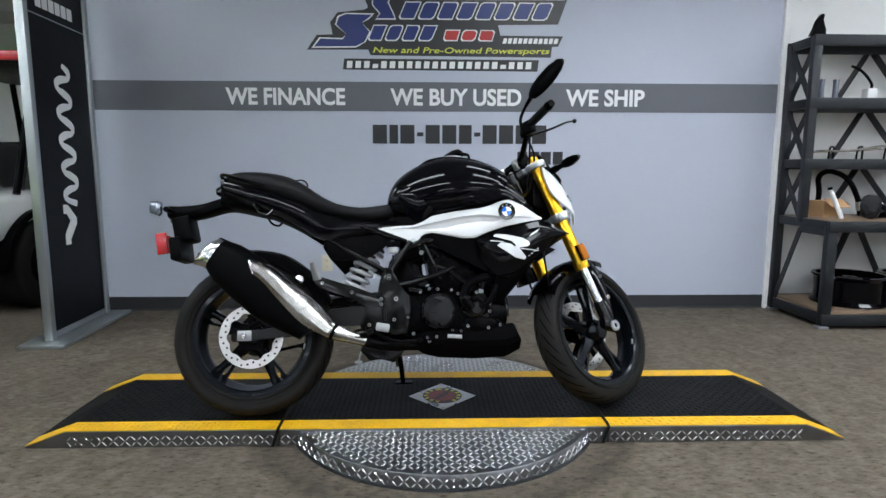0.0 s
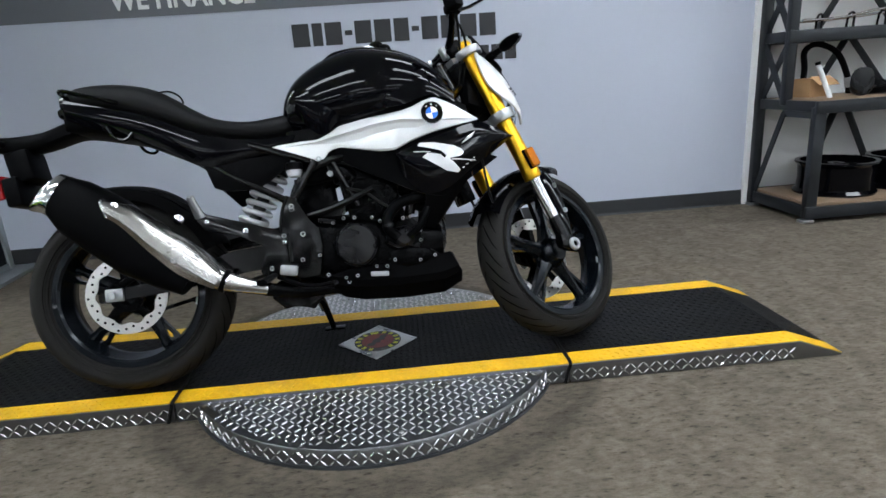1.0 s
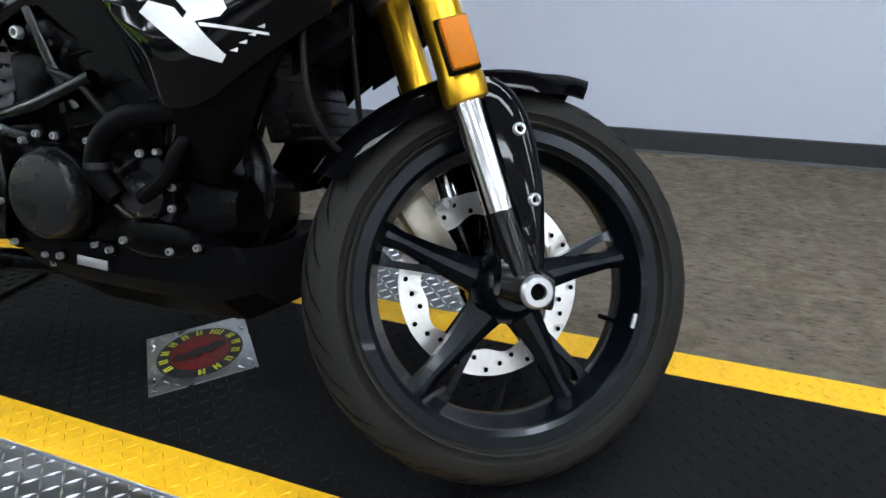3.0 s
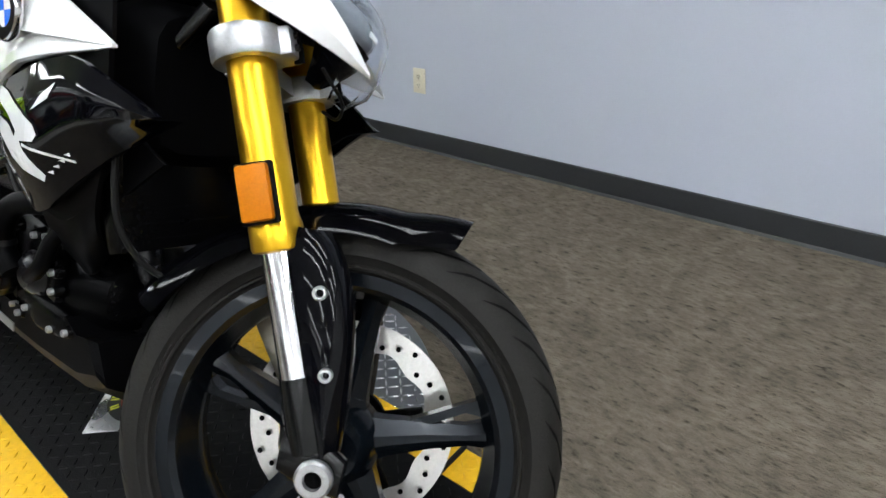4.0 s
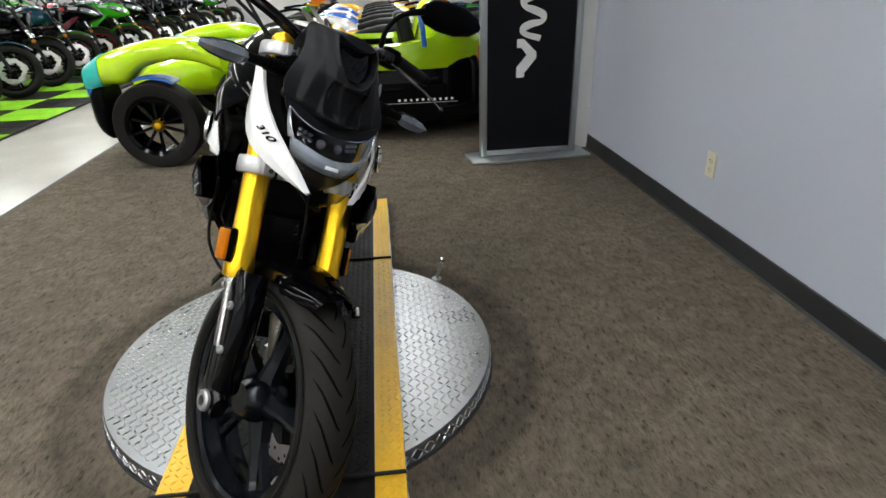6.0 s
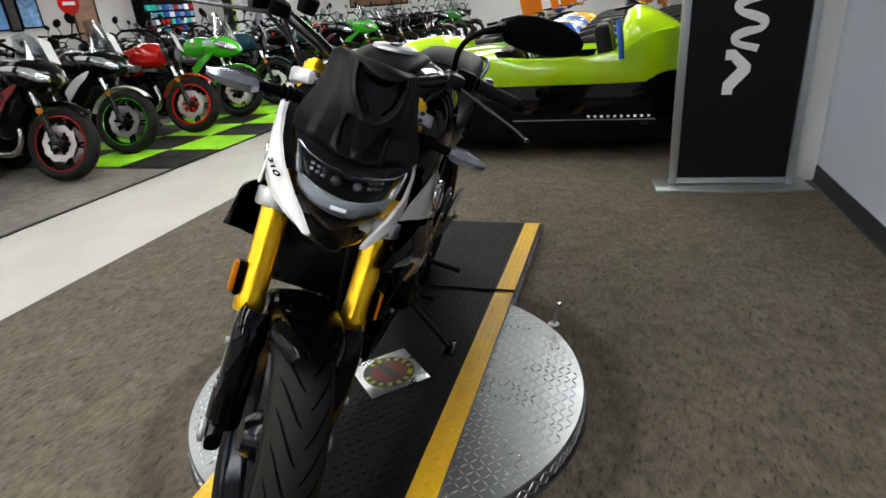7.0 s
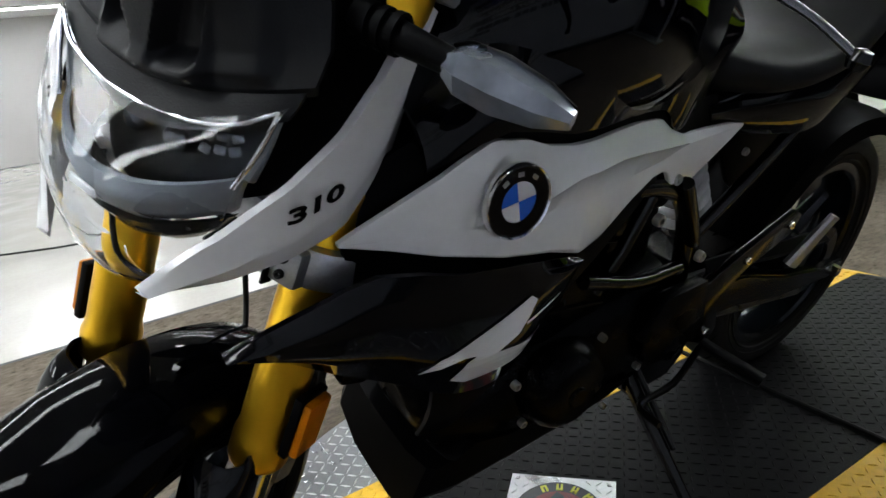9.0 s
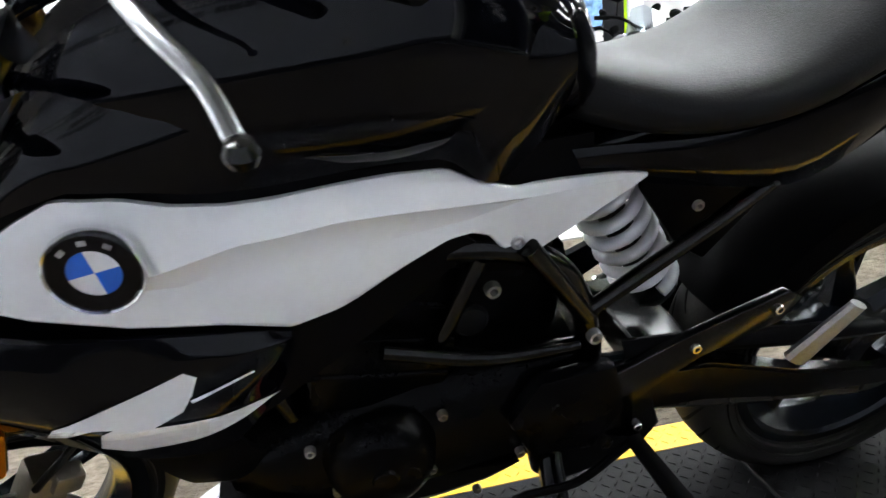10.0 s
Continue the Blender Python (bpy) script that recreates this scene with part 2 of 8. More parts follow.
def bridge(bm, rings, closed=True, caps=True):
    vs = [[bm.verts.new(p) for p in ring] for ring in rings]
    n = len(vs[0])
    for a, b in zip(vs, vs[1:]):
        for i in range(n if closed else n - 1):
            j = (i + 1) % n
            bm.faces.new((a[i], a[j], b[j], b[i]))
    if caps and closed:
        bm.faces.new(vs[0][::-1])
        bm.faces.new(vs[-1])
    return vs


def spline(pts, n=8):
    """A smooth line through the points, n steps a stretch."""
    p = [Vector(q) for q in pts]
    if len(p) < 3:
        return [p[0].lerp(p[1], i / n) for i in range(n + 1)]
    out = []
    q = [2 * p[0] - p[1]] + p + [2 * p[-1] - p[-2]]
    for i in range(1, len(q) - 2):
        a, b, c, d = q[i - 1 : i + 3]
        for k in range(n):
            t = k / n
            out.append(0.5 * (2 * b + (c - a) * t + (2 * a - 5 * b + 4 * c - d) * t * t + (3 * b - a - 3 * c + d) * t ** 3))
    return out + [p[-1]]


def tube(bm, pts, r, seg=10, smooth=0, flat=1.0):
    """A round bar along points; r is a radius or one for each point."""
    if smooth:
        k = len(pts)
        rs = r if isinstance(r, (list, tuple)) else [r] * k
        line = spline(pts, smooth)
        r = [float(np.interp(i / smooth, range(k), rs)) for i in range(len(line))]
        pts = line
    pts = [Vector(p) for p in pts]
    rs = r if isinstance(r, (list, tuple)) else [r] * len(pts)
    d = (pts[1] - pts[0]).normalized()
    up = Vector((0, 0, 1)) if abs(d.z) < 0.9 else Vector((0, 1, 0))
    u = d.cross(up).normalized()
    rings = []
    for i, p in enumerate(pts):
        d = (pts[min(i + 1, len(pts) - 1)] - pts[max(i - 1, 0)]).normalized()
        u = (u - d * u.dot(d)).normalized()
        w = d.cross(u)
        rings.append([p + rs[i] * (math.cos(a) * u + flat * math.sin(a) * w) for a in (2 * math.pi * k / seg for k in range(seg))])
    bridge(bm, rings)
    return bm


def T(pts, r, seg=10, smooth=0, flat=1.0):
    return tube(bmesh.new(), pts, r, seg, smooth, flat)


def lathe(bm, prof, m=Matrix(), seg=48, arc=(0, 360), closed=False):
    """Turns (radius, height) points about the z axis of m."""
    full = arc == (0, 360)
    n = seg if full else seg + 1
    rings = []
    for k in range(n):
        a = radians(arc[0] + (arc[1] - arc[0]) * k / seg)
        rings.append([m @ Vector((r * math.cos(a), r * math.sin(a), h)) for r, h in prof])
    vs = [[bm.verts.new(p) for p in ring] for ring in rings]
    k = len(prof)
    for i in range(n if full else n - 1):
        a, b = vs[i], vs[(i + 1) % n]
        for j in range(k if closed else k - 1):
            bm.faces.new((a[j], b[j], b[(j + 1) % k], a[(j + 1) % k]))
    bmesh.ops.remove_doubles(bm, verts=bm.verts, dist=1e-6)
    return bm


def L(prof, m=Matrix(), seg=48, arc=(0, 360), closed=False):
    return lathe(bmesh.new(), prof, m, seg, arc, closed)


SIDE = pose(0, 0, 0, 90, 0, 0)     # z of a lathe turned to -y


def along(at, d):
    """A pose at a point, whose z axis runs along d."""
    return Matrix.Translation(at) @ Vector(d).to_track_quat("Z", "Y").to_matrix().to_4x4()


def prism(bm, poly, y0, y1, bevel=0.0, m=None, seg=2):
    """A flat shape in x and z, from y0 to y1."""
    a = [bm.verts.new((x, y0, z)) for x, z in poly]
    b = [bm.verts.new((x, y1, z)) for x, z in poly]
    fs = [bm.faces.new(a), bm.faces.new(b[::-1])]
    n = len(poly)
    for i in range(n):
        fs.append(bm.faces.new((a[i], b[i], b[(i + 1) % n], a[(i + 1) % n])))
    if bevel:
        bmesh.ops.bevel(bm, geom=list({e for f in fs for e in f.edges}), offset=bevel, segments=seg, affect="EDGES", profile=0.5)
    if m is not None:
        bmesh.ops.transform(bm, matrix=m, verts=bm.verts)
    return bm


def P(poly, y0, y1, bevel=0.0, m=None, seg=2):
    return prism(bmesh.new(), poly, y0, y1, bevel, m, seg)


def resample(line, n):
    p = [Vector(q) for q in line]
    d = [0]
    for a, b in zip(p, p[1:]):
        d.append(d[-1] + (b - a).length)
    out = []
    for i in range(n):
        s = d[-1] * i / (n - 1)
        k = max(j for j in range(len(d)) if d[j] <= s + 1e-9)
        k = min(k, len(p) - 2)
        out.append(p[k].lerp(p[k + 1], (s - d[k]) / max(1e-9, d[k + 1] - d[k])))
    return out


def shell(top, low, depth, side=1, n=24, m=8, thick=0.006, smooth=3):
    """A moulded panel between an upper and a lower edge line in x and z. depth(x, z, v) gives how far it stands from the middle plane."""
    bm = bmesh.new()
    up = resample(spline([(x, 0, z) for x, z in top], smooth) if smooth else [(x, 0, z) for x, z in top], n)
    dn = resample(spline([(x, 0, z) for x, z in low], smooth) if smooth else [(x, 0, z) for x, z in low], n)
    grids = []
    for back in (0, thick):
        g = []
        for a, b in zip(up, dn):
            row = []
            for j in range(m + 1):
                v = j / m
                p = a.lerp(b, v)
                row.append(bm.verts.new((p.x, side * (depth(p.x, p.z, v) - back), p.z)))
            g.append(row)
        grids.append(g)
    f, k = grids
    for i in range(n - 1):
        for j in range(m):
            bm.faces.new((f[i][j], f[i + 1][j], f[i + 1][j + 1], f[i][j + 1]))
            bm.faces.new((k[i][j], k[i][j + 1], k[i + 1][j + 1], k[i + 1][j]))
        for j in (0, m):
            bm.faces.new((f[i][j], k[i][j], k[i + 1][j], f[i + 1][j]))
    for i in (0, n - 1):
        for j in range(m):
            bm.faces.new((f[i][j], f[i][j + 1], k[i][j + 1], k[i][j]))
    bmesh.ops.remove_doubles(bm, verts=bm.verts, dist=1e-5)
    return bm


def body(sections, seg=24, power=2.6, m=None, smooth=0):
    """A moulded body along x: sections of (x, bottom, top, half width[, middle y])."""
    secs = [(*s, 0.0)[:5] for s in sections]
    if smooth:
        xs = range(len(secs))
        line = [spline([(s[0], s[1], s[2]) for s in secs], smooth), spline([(s[3], s[4], 0) for s in secs], smooth)]
        secs = [(a.x, a.y, a.z, b.x, b.y) for a, b in zip(*line)]
    bm = bmesh.new()
    rings = []
    for x, lo, hi, w, y0 in secs:
        zc, h = (lo + hi) / 2, (hi - lo) / 2
        ring = []
        for k in range(seg):
            a = 2 * math.pi * k / seg
            c, s = math.cos(a), math.sin(a)
            ring.append((x, y0 + w * math.copysign(abs(c) ** (2 / power), c), zc + h * math.copysign(abs(s) ** (2 / power), s)))
        rings.append(ring)
    bridge(bm, rings)
    if m is not None:
        bmesh.ops.transform(bm, matrix=m, verts=bm.verts)
    return bm


def moved(bm, m):
    bmesh.ops.transform(bm, matrix=m, verts=bm.verts)
    return bm


def joined(*bms):
    out = bmesh.new()
    for b in bms:
        me = bpy.data.meshes.new("tmp")
        b.to_mesh(me)
        b.free()
        out.from_mesh(me)
        bpy.data.meshes.remove(me)
    return out


def words(text, size, depth=0.003, fat=0.0, shear=0.0, wide=1.0):
    """Letters in Blender's own font, lying in x and y, centred, as a bmesh."""
    c = bpy.data.curves.new("words", "FONT")
    c.body, c.size, c.extrude, c.offset, c.shear = text, size, depth / 2, fat, shear
    c.align_x, c.align_y = "CENTER", "CENTER"
    c.resolution_u = 4
    o = bpy.data.objects.new("words", c)
    scene.collection.objects.link(o)
    dg = bpy.context.evaluated_depsgraph_get()
    me = bpy.data.meshes.new_from_object(o.evaluated_get(dg))
    bm = bmesh.new()
    bm.from_mesh(me)
    bpy.data.objects.remove(o)
    bpy.data.curves.remove(c)
    bpy.data.meshes.remove(me)
    bmesh.ops.transform(bm, matrix=Matrix.Diagonal((wide, 1, 1, 1)), verts=bm.verts)
    return bm


def fitted(bm, x0, x1, z0, z1, y):
    """Stands lettering upright on the plane y, filling a rectangle."""
    xs, ys = [v.co.x for v in bm.verts], [v.co.y for v in bm.verts]
    sx, sy = (x1 - x0) / (max(xs) - min(xs)), (z1 - z0) / (max(ys) - min(ys))
    ax, ay = min(xs), min(ys)
    for v in bm.verts:
        x, yy, z = v.co
        v.co = (x0 + (x - ax) * sx, y - z, z0 + (yy - ay) * sy)
    return bm


# ---- the room ----
WALL_Y, CEIL = 1.955, 2.75
WEST, EAST, SOUTH = -19.0, 6.5, -13.6

bm = B((4.878, 0.12, CEIL), (0.079, WALL_Y + 0.06, CEIL / 2))
setting("wall_north", bm, "wall", "smooth grey-painted showroom wall with lettering", "wall")
bm = B((EAST - 2.56, 0.12, CEIL), ((EAST + 2.56) / 2, WALL_Y + 0.09, CEIL / 2))
setting("wall_north_east", bm, "white_wall", "white-painted wall behind the shelving", "wall")
setting("trim_east", B((0.042, 0.05, CEIL), (2.539, WALL_Y + 0.0, CEIL / 2), bevel=0.004), "white_wall", "white wooden corner trim", "trim")
setting("trim_west", B((0.10, 0.30, CEIL), (-2.410, 1.785 + 0.15, CEIL / 2), bevel=0.004), "white_wall", "white wooden end trim of the wall", "trim")
setting("wall_recess", B((abs(WEST) - 2.3, 0.12, CEIL), ((WEST - 2.3) / 2, 5.26, CEIL / 2)), "white_wall", "white wall far behind the car", "wall")
setting("wall_return", B((0.10, 3.11, CEIL), (-2.408, 3.642, CEIL / 2)), "white_wall", "white return wall beside the car", "wall")
setting("wall_south", B((EAST - WEST + 0.3, 0.15, CEIL), ((EAST + WEST) / 2, SOUTH - 0.075, CEIL / 2)), "far_wall", "long pale grey wall across the showroom", "wall")
setting("wall_west", B((0.15, 19.2, CEIL), (WEST - 0.075, -4.2, CEIL / 2)), "white_wall", "white end wall of the showroom", "wall")
setting("wall_east", B((0.15, 15.6, CEIL), (EAST + 0.075, -5.8, CEIL / 2)), "white_wall", "white side wall", "wall")

# dark cove base along the grey wall and its neighbours
for n, x0, x1, y in (("baseboard", -2.358, 2.518, WALL_Y), ("baseboard_east", 2.56, EAST, WALL_Y + 0.03)):
    bm = P([(0, 0), (0.016, 0), (0.009, 0.012), (0.006, 0.095), (0.003, 0.1), (0, 0.1)], 0, x1 - x0)
    moved(bm, Matrix.Translation((x0, y, 0)) @ Matrix(((0, 1, 0, 0), (-1, 0, 0, 0), (0, 0, 1, 0), (0, 0, 0, 1))))
    setting(n, bm, "base", "dark rubber cove base", "baseboard")

# floors: carpet bay by the wall, polished aisle, carpet islands
setting("floor_slab", B((EAST - WEST + 0.3, 19.6, 0.1), ((EAST + WEST) / 2, -4.1, -0.062)), "tile", "pale polished floor of the aisle", "floor")
CARPET_Y, ISLAND_Y, ISLAND_X = -1.76, -2.93, 0.13
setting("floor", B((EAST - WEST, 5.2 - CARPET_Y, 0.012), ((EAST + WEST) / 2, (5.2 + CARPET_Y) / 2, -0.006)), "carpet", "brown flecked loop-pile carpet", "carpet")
setting("carpet_island", B((ISLAND_X - WEST, ISLAND_Y - SOUTH, 0.012), ((ISLAND_X + WEST) / 2, (ISLAND_Y + SOUTH) / 2, -0.006)), "carpet_far", "taupe carpet under the rows of motorcycles", "carpet")
bm = joined(B((EAST - WEST, 0.03, 0.006), ((EAST + WEST) / 2, CARPET_Y - 0.015, -0.004), bevel=0.002), )
setting("trim_floor", bm, "base", "dark strip at the carpet's edge", "trim")
bm = joined(B((ISLAND_X - WEST, 0.03, 0.006), ((ISLAND_X + WEST) / 2, ISLAND_Y + 0.015, -0.004), bevel=0.002), B((0.03, ISLAND_Y - SOUTH, 0.006), (ISLAND_X + 0.015, (ISLAND_Y + SOUTH) / 2, -0.004), bevel=0.002))
setting("trim_island", bm, "base", "dark strip round the carpet island", "trim")

# ceiling with its lay-in grid in one mesh
bm = B((EAST - WEST + 0.3, 19.6, 0.1), ((EAST + WEST) / 2, -4.1, CEIL + 0.05))
for i in range(21):
    box(bm, (0.024, 19.0, 0.008), (EAST - 0.6 - 1.22 * i, -4.1, CEIL - 0.003))
for i in range(16):
    box(bm, (EAST - WEST, 0.024, 0.007), ((EAST + WEST) / 2, 4.6 - 1.22 * i, CEIL - 0.0025))
setting("ceiling", bm, "ceiling", "pale lay-in ceiling with a metal grid", "ceiling")


def ceiling_light(at, size=(2.4, 0.3), turn=0):
    t = thing("ceiling_light", pose(*at, 0, 0, turn), "flat white ceiling light panel in a metal frame", "ceiling light", "ceiling lights")
    w, d = size
    bm = joined(*(B(s, p) for s, p in (((w + 0.05, 0.025, 0.03), (0, d / 2, 0)), ((w + 0.05, 0.025, 0.03), (0, -d / 2, 0)), ((0.025, d - 0.025, 0.03), (w / 2, 0, 0)), ((0.025, d - 0.025, 0.03), (-w / 2, 0, 0)))))
    part("frame", bm, "white_wall", t, smooth=0)
    part("diffuser", B((w - 0.02, d - 0.02, 0.012), (0, 0, 0.004)), "panel_light", t, "glowing white diffuser", smooth=0)
    return t


lamp = ceiling_light((1.6, 0.3, CEIL - 0.018))
for x in (-14.4, -10.8, -7.2, -3.6, 4.7):
    copy_thing(lamp, pose(x, 0.6, CEIL - 0.018))
for x in (-16.2, -12.6, -9.0, -5.4, -1.8, 1.8, 5.0):
    for y in (-1.2, -3.0, -6.6, -10.2, -12.3):
        copy_thing(lamp, pose(x, y, CEIL - 0.018))


# ---- lettering and outlet on the grey wall ----
def wall_piece(name, bm, mat, label, category="sign"):
    return tagged(obj(name, bm, mat, None, label, 0), category=category)


Y = WALL_Y
setting("wall_stripe", B((4.87, 0.004, 0.20), (0.080, Y - 0.002, 1.523)), "stripe", "dark grey painted stripe along the wall", "wall stripe")
for text, x0, x1 in (("WE FINANCE", -1.375, -0.55), ("WE BUY USED", -0.235, 0.685), ("WE SHIP", 1.0, 1.56)):
    bm = fitted(words(text, 0.15, 0.004, 0.004), x0, x1, 1.462, 1.580, Y - 0.006)
    wall_piece("wall_lettering", bm, "vinyl_white", "white vinyl letters reading " + text.lower() + " on a dark stripe")
# telephone number: plain bars
num = thing("wall_number", pose(-0.362, Y, 1.265), "row of black vinyl bars under the stripe", "sign")
x = 0.0
for w in (0.10, 0.06, 0.10, 0.045, 0.10, 0.10, 0.09, 0.045, 0.10, 0.10, 0.10, 0.10):
    part("bar", B((w, 0.004, 0.028 if w == 0.045 else 0.13), (x + w / 2, -0.002, 0)), "vinyl_black", num, "", 0)
    x += w * 1.05 + 0.013
num = thing("wall_number", pose(0.70, Y, 1.10), "short row of black vinyl bars on the grey wall", "sign")
for k in range(4):
    part("bar", B((0.07, 0.004, 0.09), (0.085 * k, -0.002, 0)), "vinyl_black", num, "", 0)

# dealer sign: a swept blue, black and red emblem in plain shapes, with no name
sign = thing("dealer_sign", pose(0.01, Y, 0.055) @ Matrix.Diagonal((1.05, 1, 1.05, 1)), "large blue, black and red dealer emblem on the grey wall", "wall sign")


def slab(poly, y, mat, name, label="", back=0.0):
    return part(name, P(poly, -y, -back), mat, sign, label, 0)


def blocks(x0, x1, z0, z1, n, slant, mat, name, label, gap=0.016):
    """A row of slanted blocks with rounded-off corners and pale edges."""
    w = (x1 - x0 - slant) / n
    for k in range(n):
        x = x0 + w * k
        for g, y, m in ((0.0, 0.0055, "vinyl_white"), (0.007, 0.008, mat)):
            l, r, lo, hi = x + g, x + w - gap - g, z0 + g, z1 - g
            f = slant / (z1 - z0)
            c = 0.014
            line = [(l + c, lo), (r - (c if k % 2 else 0), lo), (r, lo + c), (r, hi - (c if k % 3 else 0)), (r - c, hi), (l + (c if k % 3 == 1 else 0), hi), (l, hi - c), (l, lo + c)]
            slab([(p + f * (q - z0), q) for p, q in line], y, m, name, label)


slab([(-0.778, 1.697), (-0.712, 1.79), (-0.608, 1.794), (-0.622, 1.871), (-0.573, 1.933), (-0.405, 1.95), (-0.373, 1.965), (-0.404, 2.041), (-0.36, 2.25), (1.0, 2.25), (0.944, 2.055), (0.877, 1.869), (0.479, 1.862), (0.496, 1.795), (0.912, 1.794), (0.881, 1.728), (0.84, 1.725), (0.834, 1.657), (-0.361, 1.664), (-0.377, 1.7)], 0.003, "vinyl_black", "backing", "black outline backing")
for g, y, m in ((0.0, 0.005, "vinyl_white"), (1.0, 0.0065, "vinyl_blue")):
    k = 0.008 * g
    slab([(-0.746 + 2 * k, 1.708 + k), (-0.696 + k, 1.775 - k), (-0.544, 1.771 - k), (-0.518, 1.795), (-0.590 + k, 1.856), (-0.573 + k, 1.91 - k), (-0.517, 1.93 - k), (-0.334 - 2 * k, 1.927 - k), (-0.374, 1.889 + k), (-0.416, 1.868), (-0.359 - k, 1.812), (-0.392 - k, 1.749), (-0.457, 1.712 + k)], y, m, "emblem", "swept blue shape edged in white")
    slab([(-0.34 + k, 2.20), (-0.349 + k, 1.981), (-0.302 + k, 1.928), (-0.326 + k, 1.889 + k), (-0.192 - k, 1.89 + k), (-0.208 - k, 1.936), (-0.239 - k, 1.997), (-0.207 - k, 2.05), (-0.18, 2.20)], y, m, "emblem", "swept blue shape edged in white")
    slab([(-0.185 + k, 2.016 + k * 0.6), (-0.189 + k, 2.044 - k * 0.6), (0.928 - k, 2.056 - k * 0.6), (0.913 - k, 2.022 + k * 0.6)], y, m, "top_band", "blue band edged in white")
blocks(-0.180, 0.865, 1.892, 2.004, 8, 0.05, "vinyl_blue", "name_block", "blue block edged in white")
blocks(-0.384, 0.100, 1.755, 1.857, 4, 0.045, "vinyl_blue", "name_block", "blue block edged in white")
blocks(0.112, 0.480, 1.757, 1.830, 3, 0.022, "vinyl_red", "name_block", "red block edged in white")
for k in range(11):
    slab([(0.510 + 0.034 * k, 1.745), (0.534 + 0.034 * k, 1.745), (0.542 + 0.034 * k, 1.778), (0.518 + 0.034 * k, 1.778)], 0.006, "vinyl_white", "town_bar")
part("slogan", fitted(words("New and Pre-Owned Powersports", 0.1, 0.004, 0.001, 0.2), -0.345, 0.825, 1.668, 1.716, -0.006), "vinyl_yellow", sign, "yellow slanted slogan letters", 0)
slab([(-0.545, 1.572), (-0.535, 1.642), (0.755, 1.640), (0.747, 1.566)], 0.003, "vinyl_black", "web_backing")
for k in range(22):
    h = 0.026 if k in (3, 18) else 0.044
    slab([(-0.520 + 0.0565 * k, 1.582), (-0.484 + 0.0565 * k, 1.582), (-0.480 + 0.0565 * k, 1.582 + h), (-0.516 + 0.0565 * k, 1.582 + h)], 0.006, "vinyl_white", "web_bar")

outlet = thing("wall_outlet", pose(-0.705, WALL_Y, 0.345), "ivory duplex power outlet on the grey wall", "outlet")
part("cover_plate", B((0.075, 0.007, 0.118), (0, -0.0035, 0), bevel=0.002), "ivory", outlet)
for z in (-0.021, 0.021):
    part("socket", L([(0, 0.0), (0.0165, 0.0), (0.0165, 0.003), (0.0150, 0.0045), (0, 0.0045)], pose(0, -0.006, z, 90), 20), "ivory", outlet)
    part("slot", joined(B((0.002, 0.002, 0.008), (-0.006, -0.0108, z + 0.002)), B((0.002, 0.002, 0.007), (0.006, -0.0108, z + 0.002)), B((0.004, 0.002, 0.004), (0, -0.0108, z - 0.008))), "matte", outlet, "", 0)


# ---- motorcycle turntable: disc, middle plate, two ramps ----
CX, CY, DISC_R, TOP, DISC_TOP = 0.083, 0.130, 0.612, 0.066, 0.053
Y0, Y1, SW = -0.168, 0.432, 0.078
J0, J1, TIP0, TIP1, FLAT0, FLAT1 = -0.530, 0.698, -1.455, 1.605, -1.305, 1.458


def lug(verts, faces, m, s=1.0):
    """One raised lug of tread plate, pointed at both ends."""
    k = len(verts)
    a, b, h = 0.0134 * s, 0.0026 * s, 0.0028 * s
    for p in ((-a, 0, 0), (0, -b, 0), (a, 0, 0), (0, b, 0), (-a * 0.45, 0, h), (a * 0.45, 0, h)):
        verts.append(m @ Vector(p))
    for f in ((0, 1, 4), (1, 5, 4), (1, 2, 5), (2, 3, 5), (3, 4, 5), (3, 0, 4)):
        faces.append(tuple(k + i for i in f))


def tread(name, place, inside, span, mat, parent, pitch=0.0212, s=1.0):
    """Crossing lugs over a sheet. place maps (u, v) to a pose; inside tells whether a lug fits."""
    verts, faces = [], []
    (u0, u1), (v0, v1) = span
    i = 0
    u = u0
    while u < u1:
        j = 0
        v = v0
        while v < v1:
            if inside(u, v):
                lug(verts, faces, place(u, v) @ pose(0, 0, 0, 0, 0, 45 if (i + j) % 2 else -45), s)
            v += pitch
            j += 1
        u += pitch
        i += 1
    me = bpy.data.meshes.new(name)
    me.from_pydata(verts, [], faces)
    me.materials.append(MAT[mat])
    ob = new(name, me)
    ob.parent = parent
    return tagged(ob, kind="stuff")


turntable = thing("motorcycle_turntable", pose(CX, CY, 0), "round diamond-plate steel turntable lying on the carpet", "turntable")
part("disc", L([(0, 0), (DISC_R, 0), (DISC_R + 0.004, 0.004), (DISC_R + 0.004, DISC_TOP - 0.006), (DISC_R, DISC_TOP), (0, DISC_TOP)], Matrix(), 96), "steel", turntable, "shiny diamond-plate disc", 40)
part("edge_seal", L([(DISC_R + 0.002, 0), (DISC_R + 0.014, 0), (DISC_R + 0.012, 0.006), (DISC_R + 0.003, 0.006)], Matrix(), 96, closed=True), "base", turntable, "black rubber foot ring")
tread("tread_pattern", lambda u, v: pose(u, v, DISC_TOP - 0.0002), lambda u, v: u * u + v * v < (DISC_R - 0.015) ** 2 and not (Y0 - CY + 0.01 < v < Y1 - CY - 0.01), ((-DISC_R, DISC_R), (-DISC_R, DISC_R)), "lug", turntable, 0.0225, 1.0)


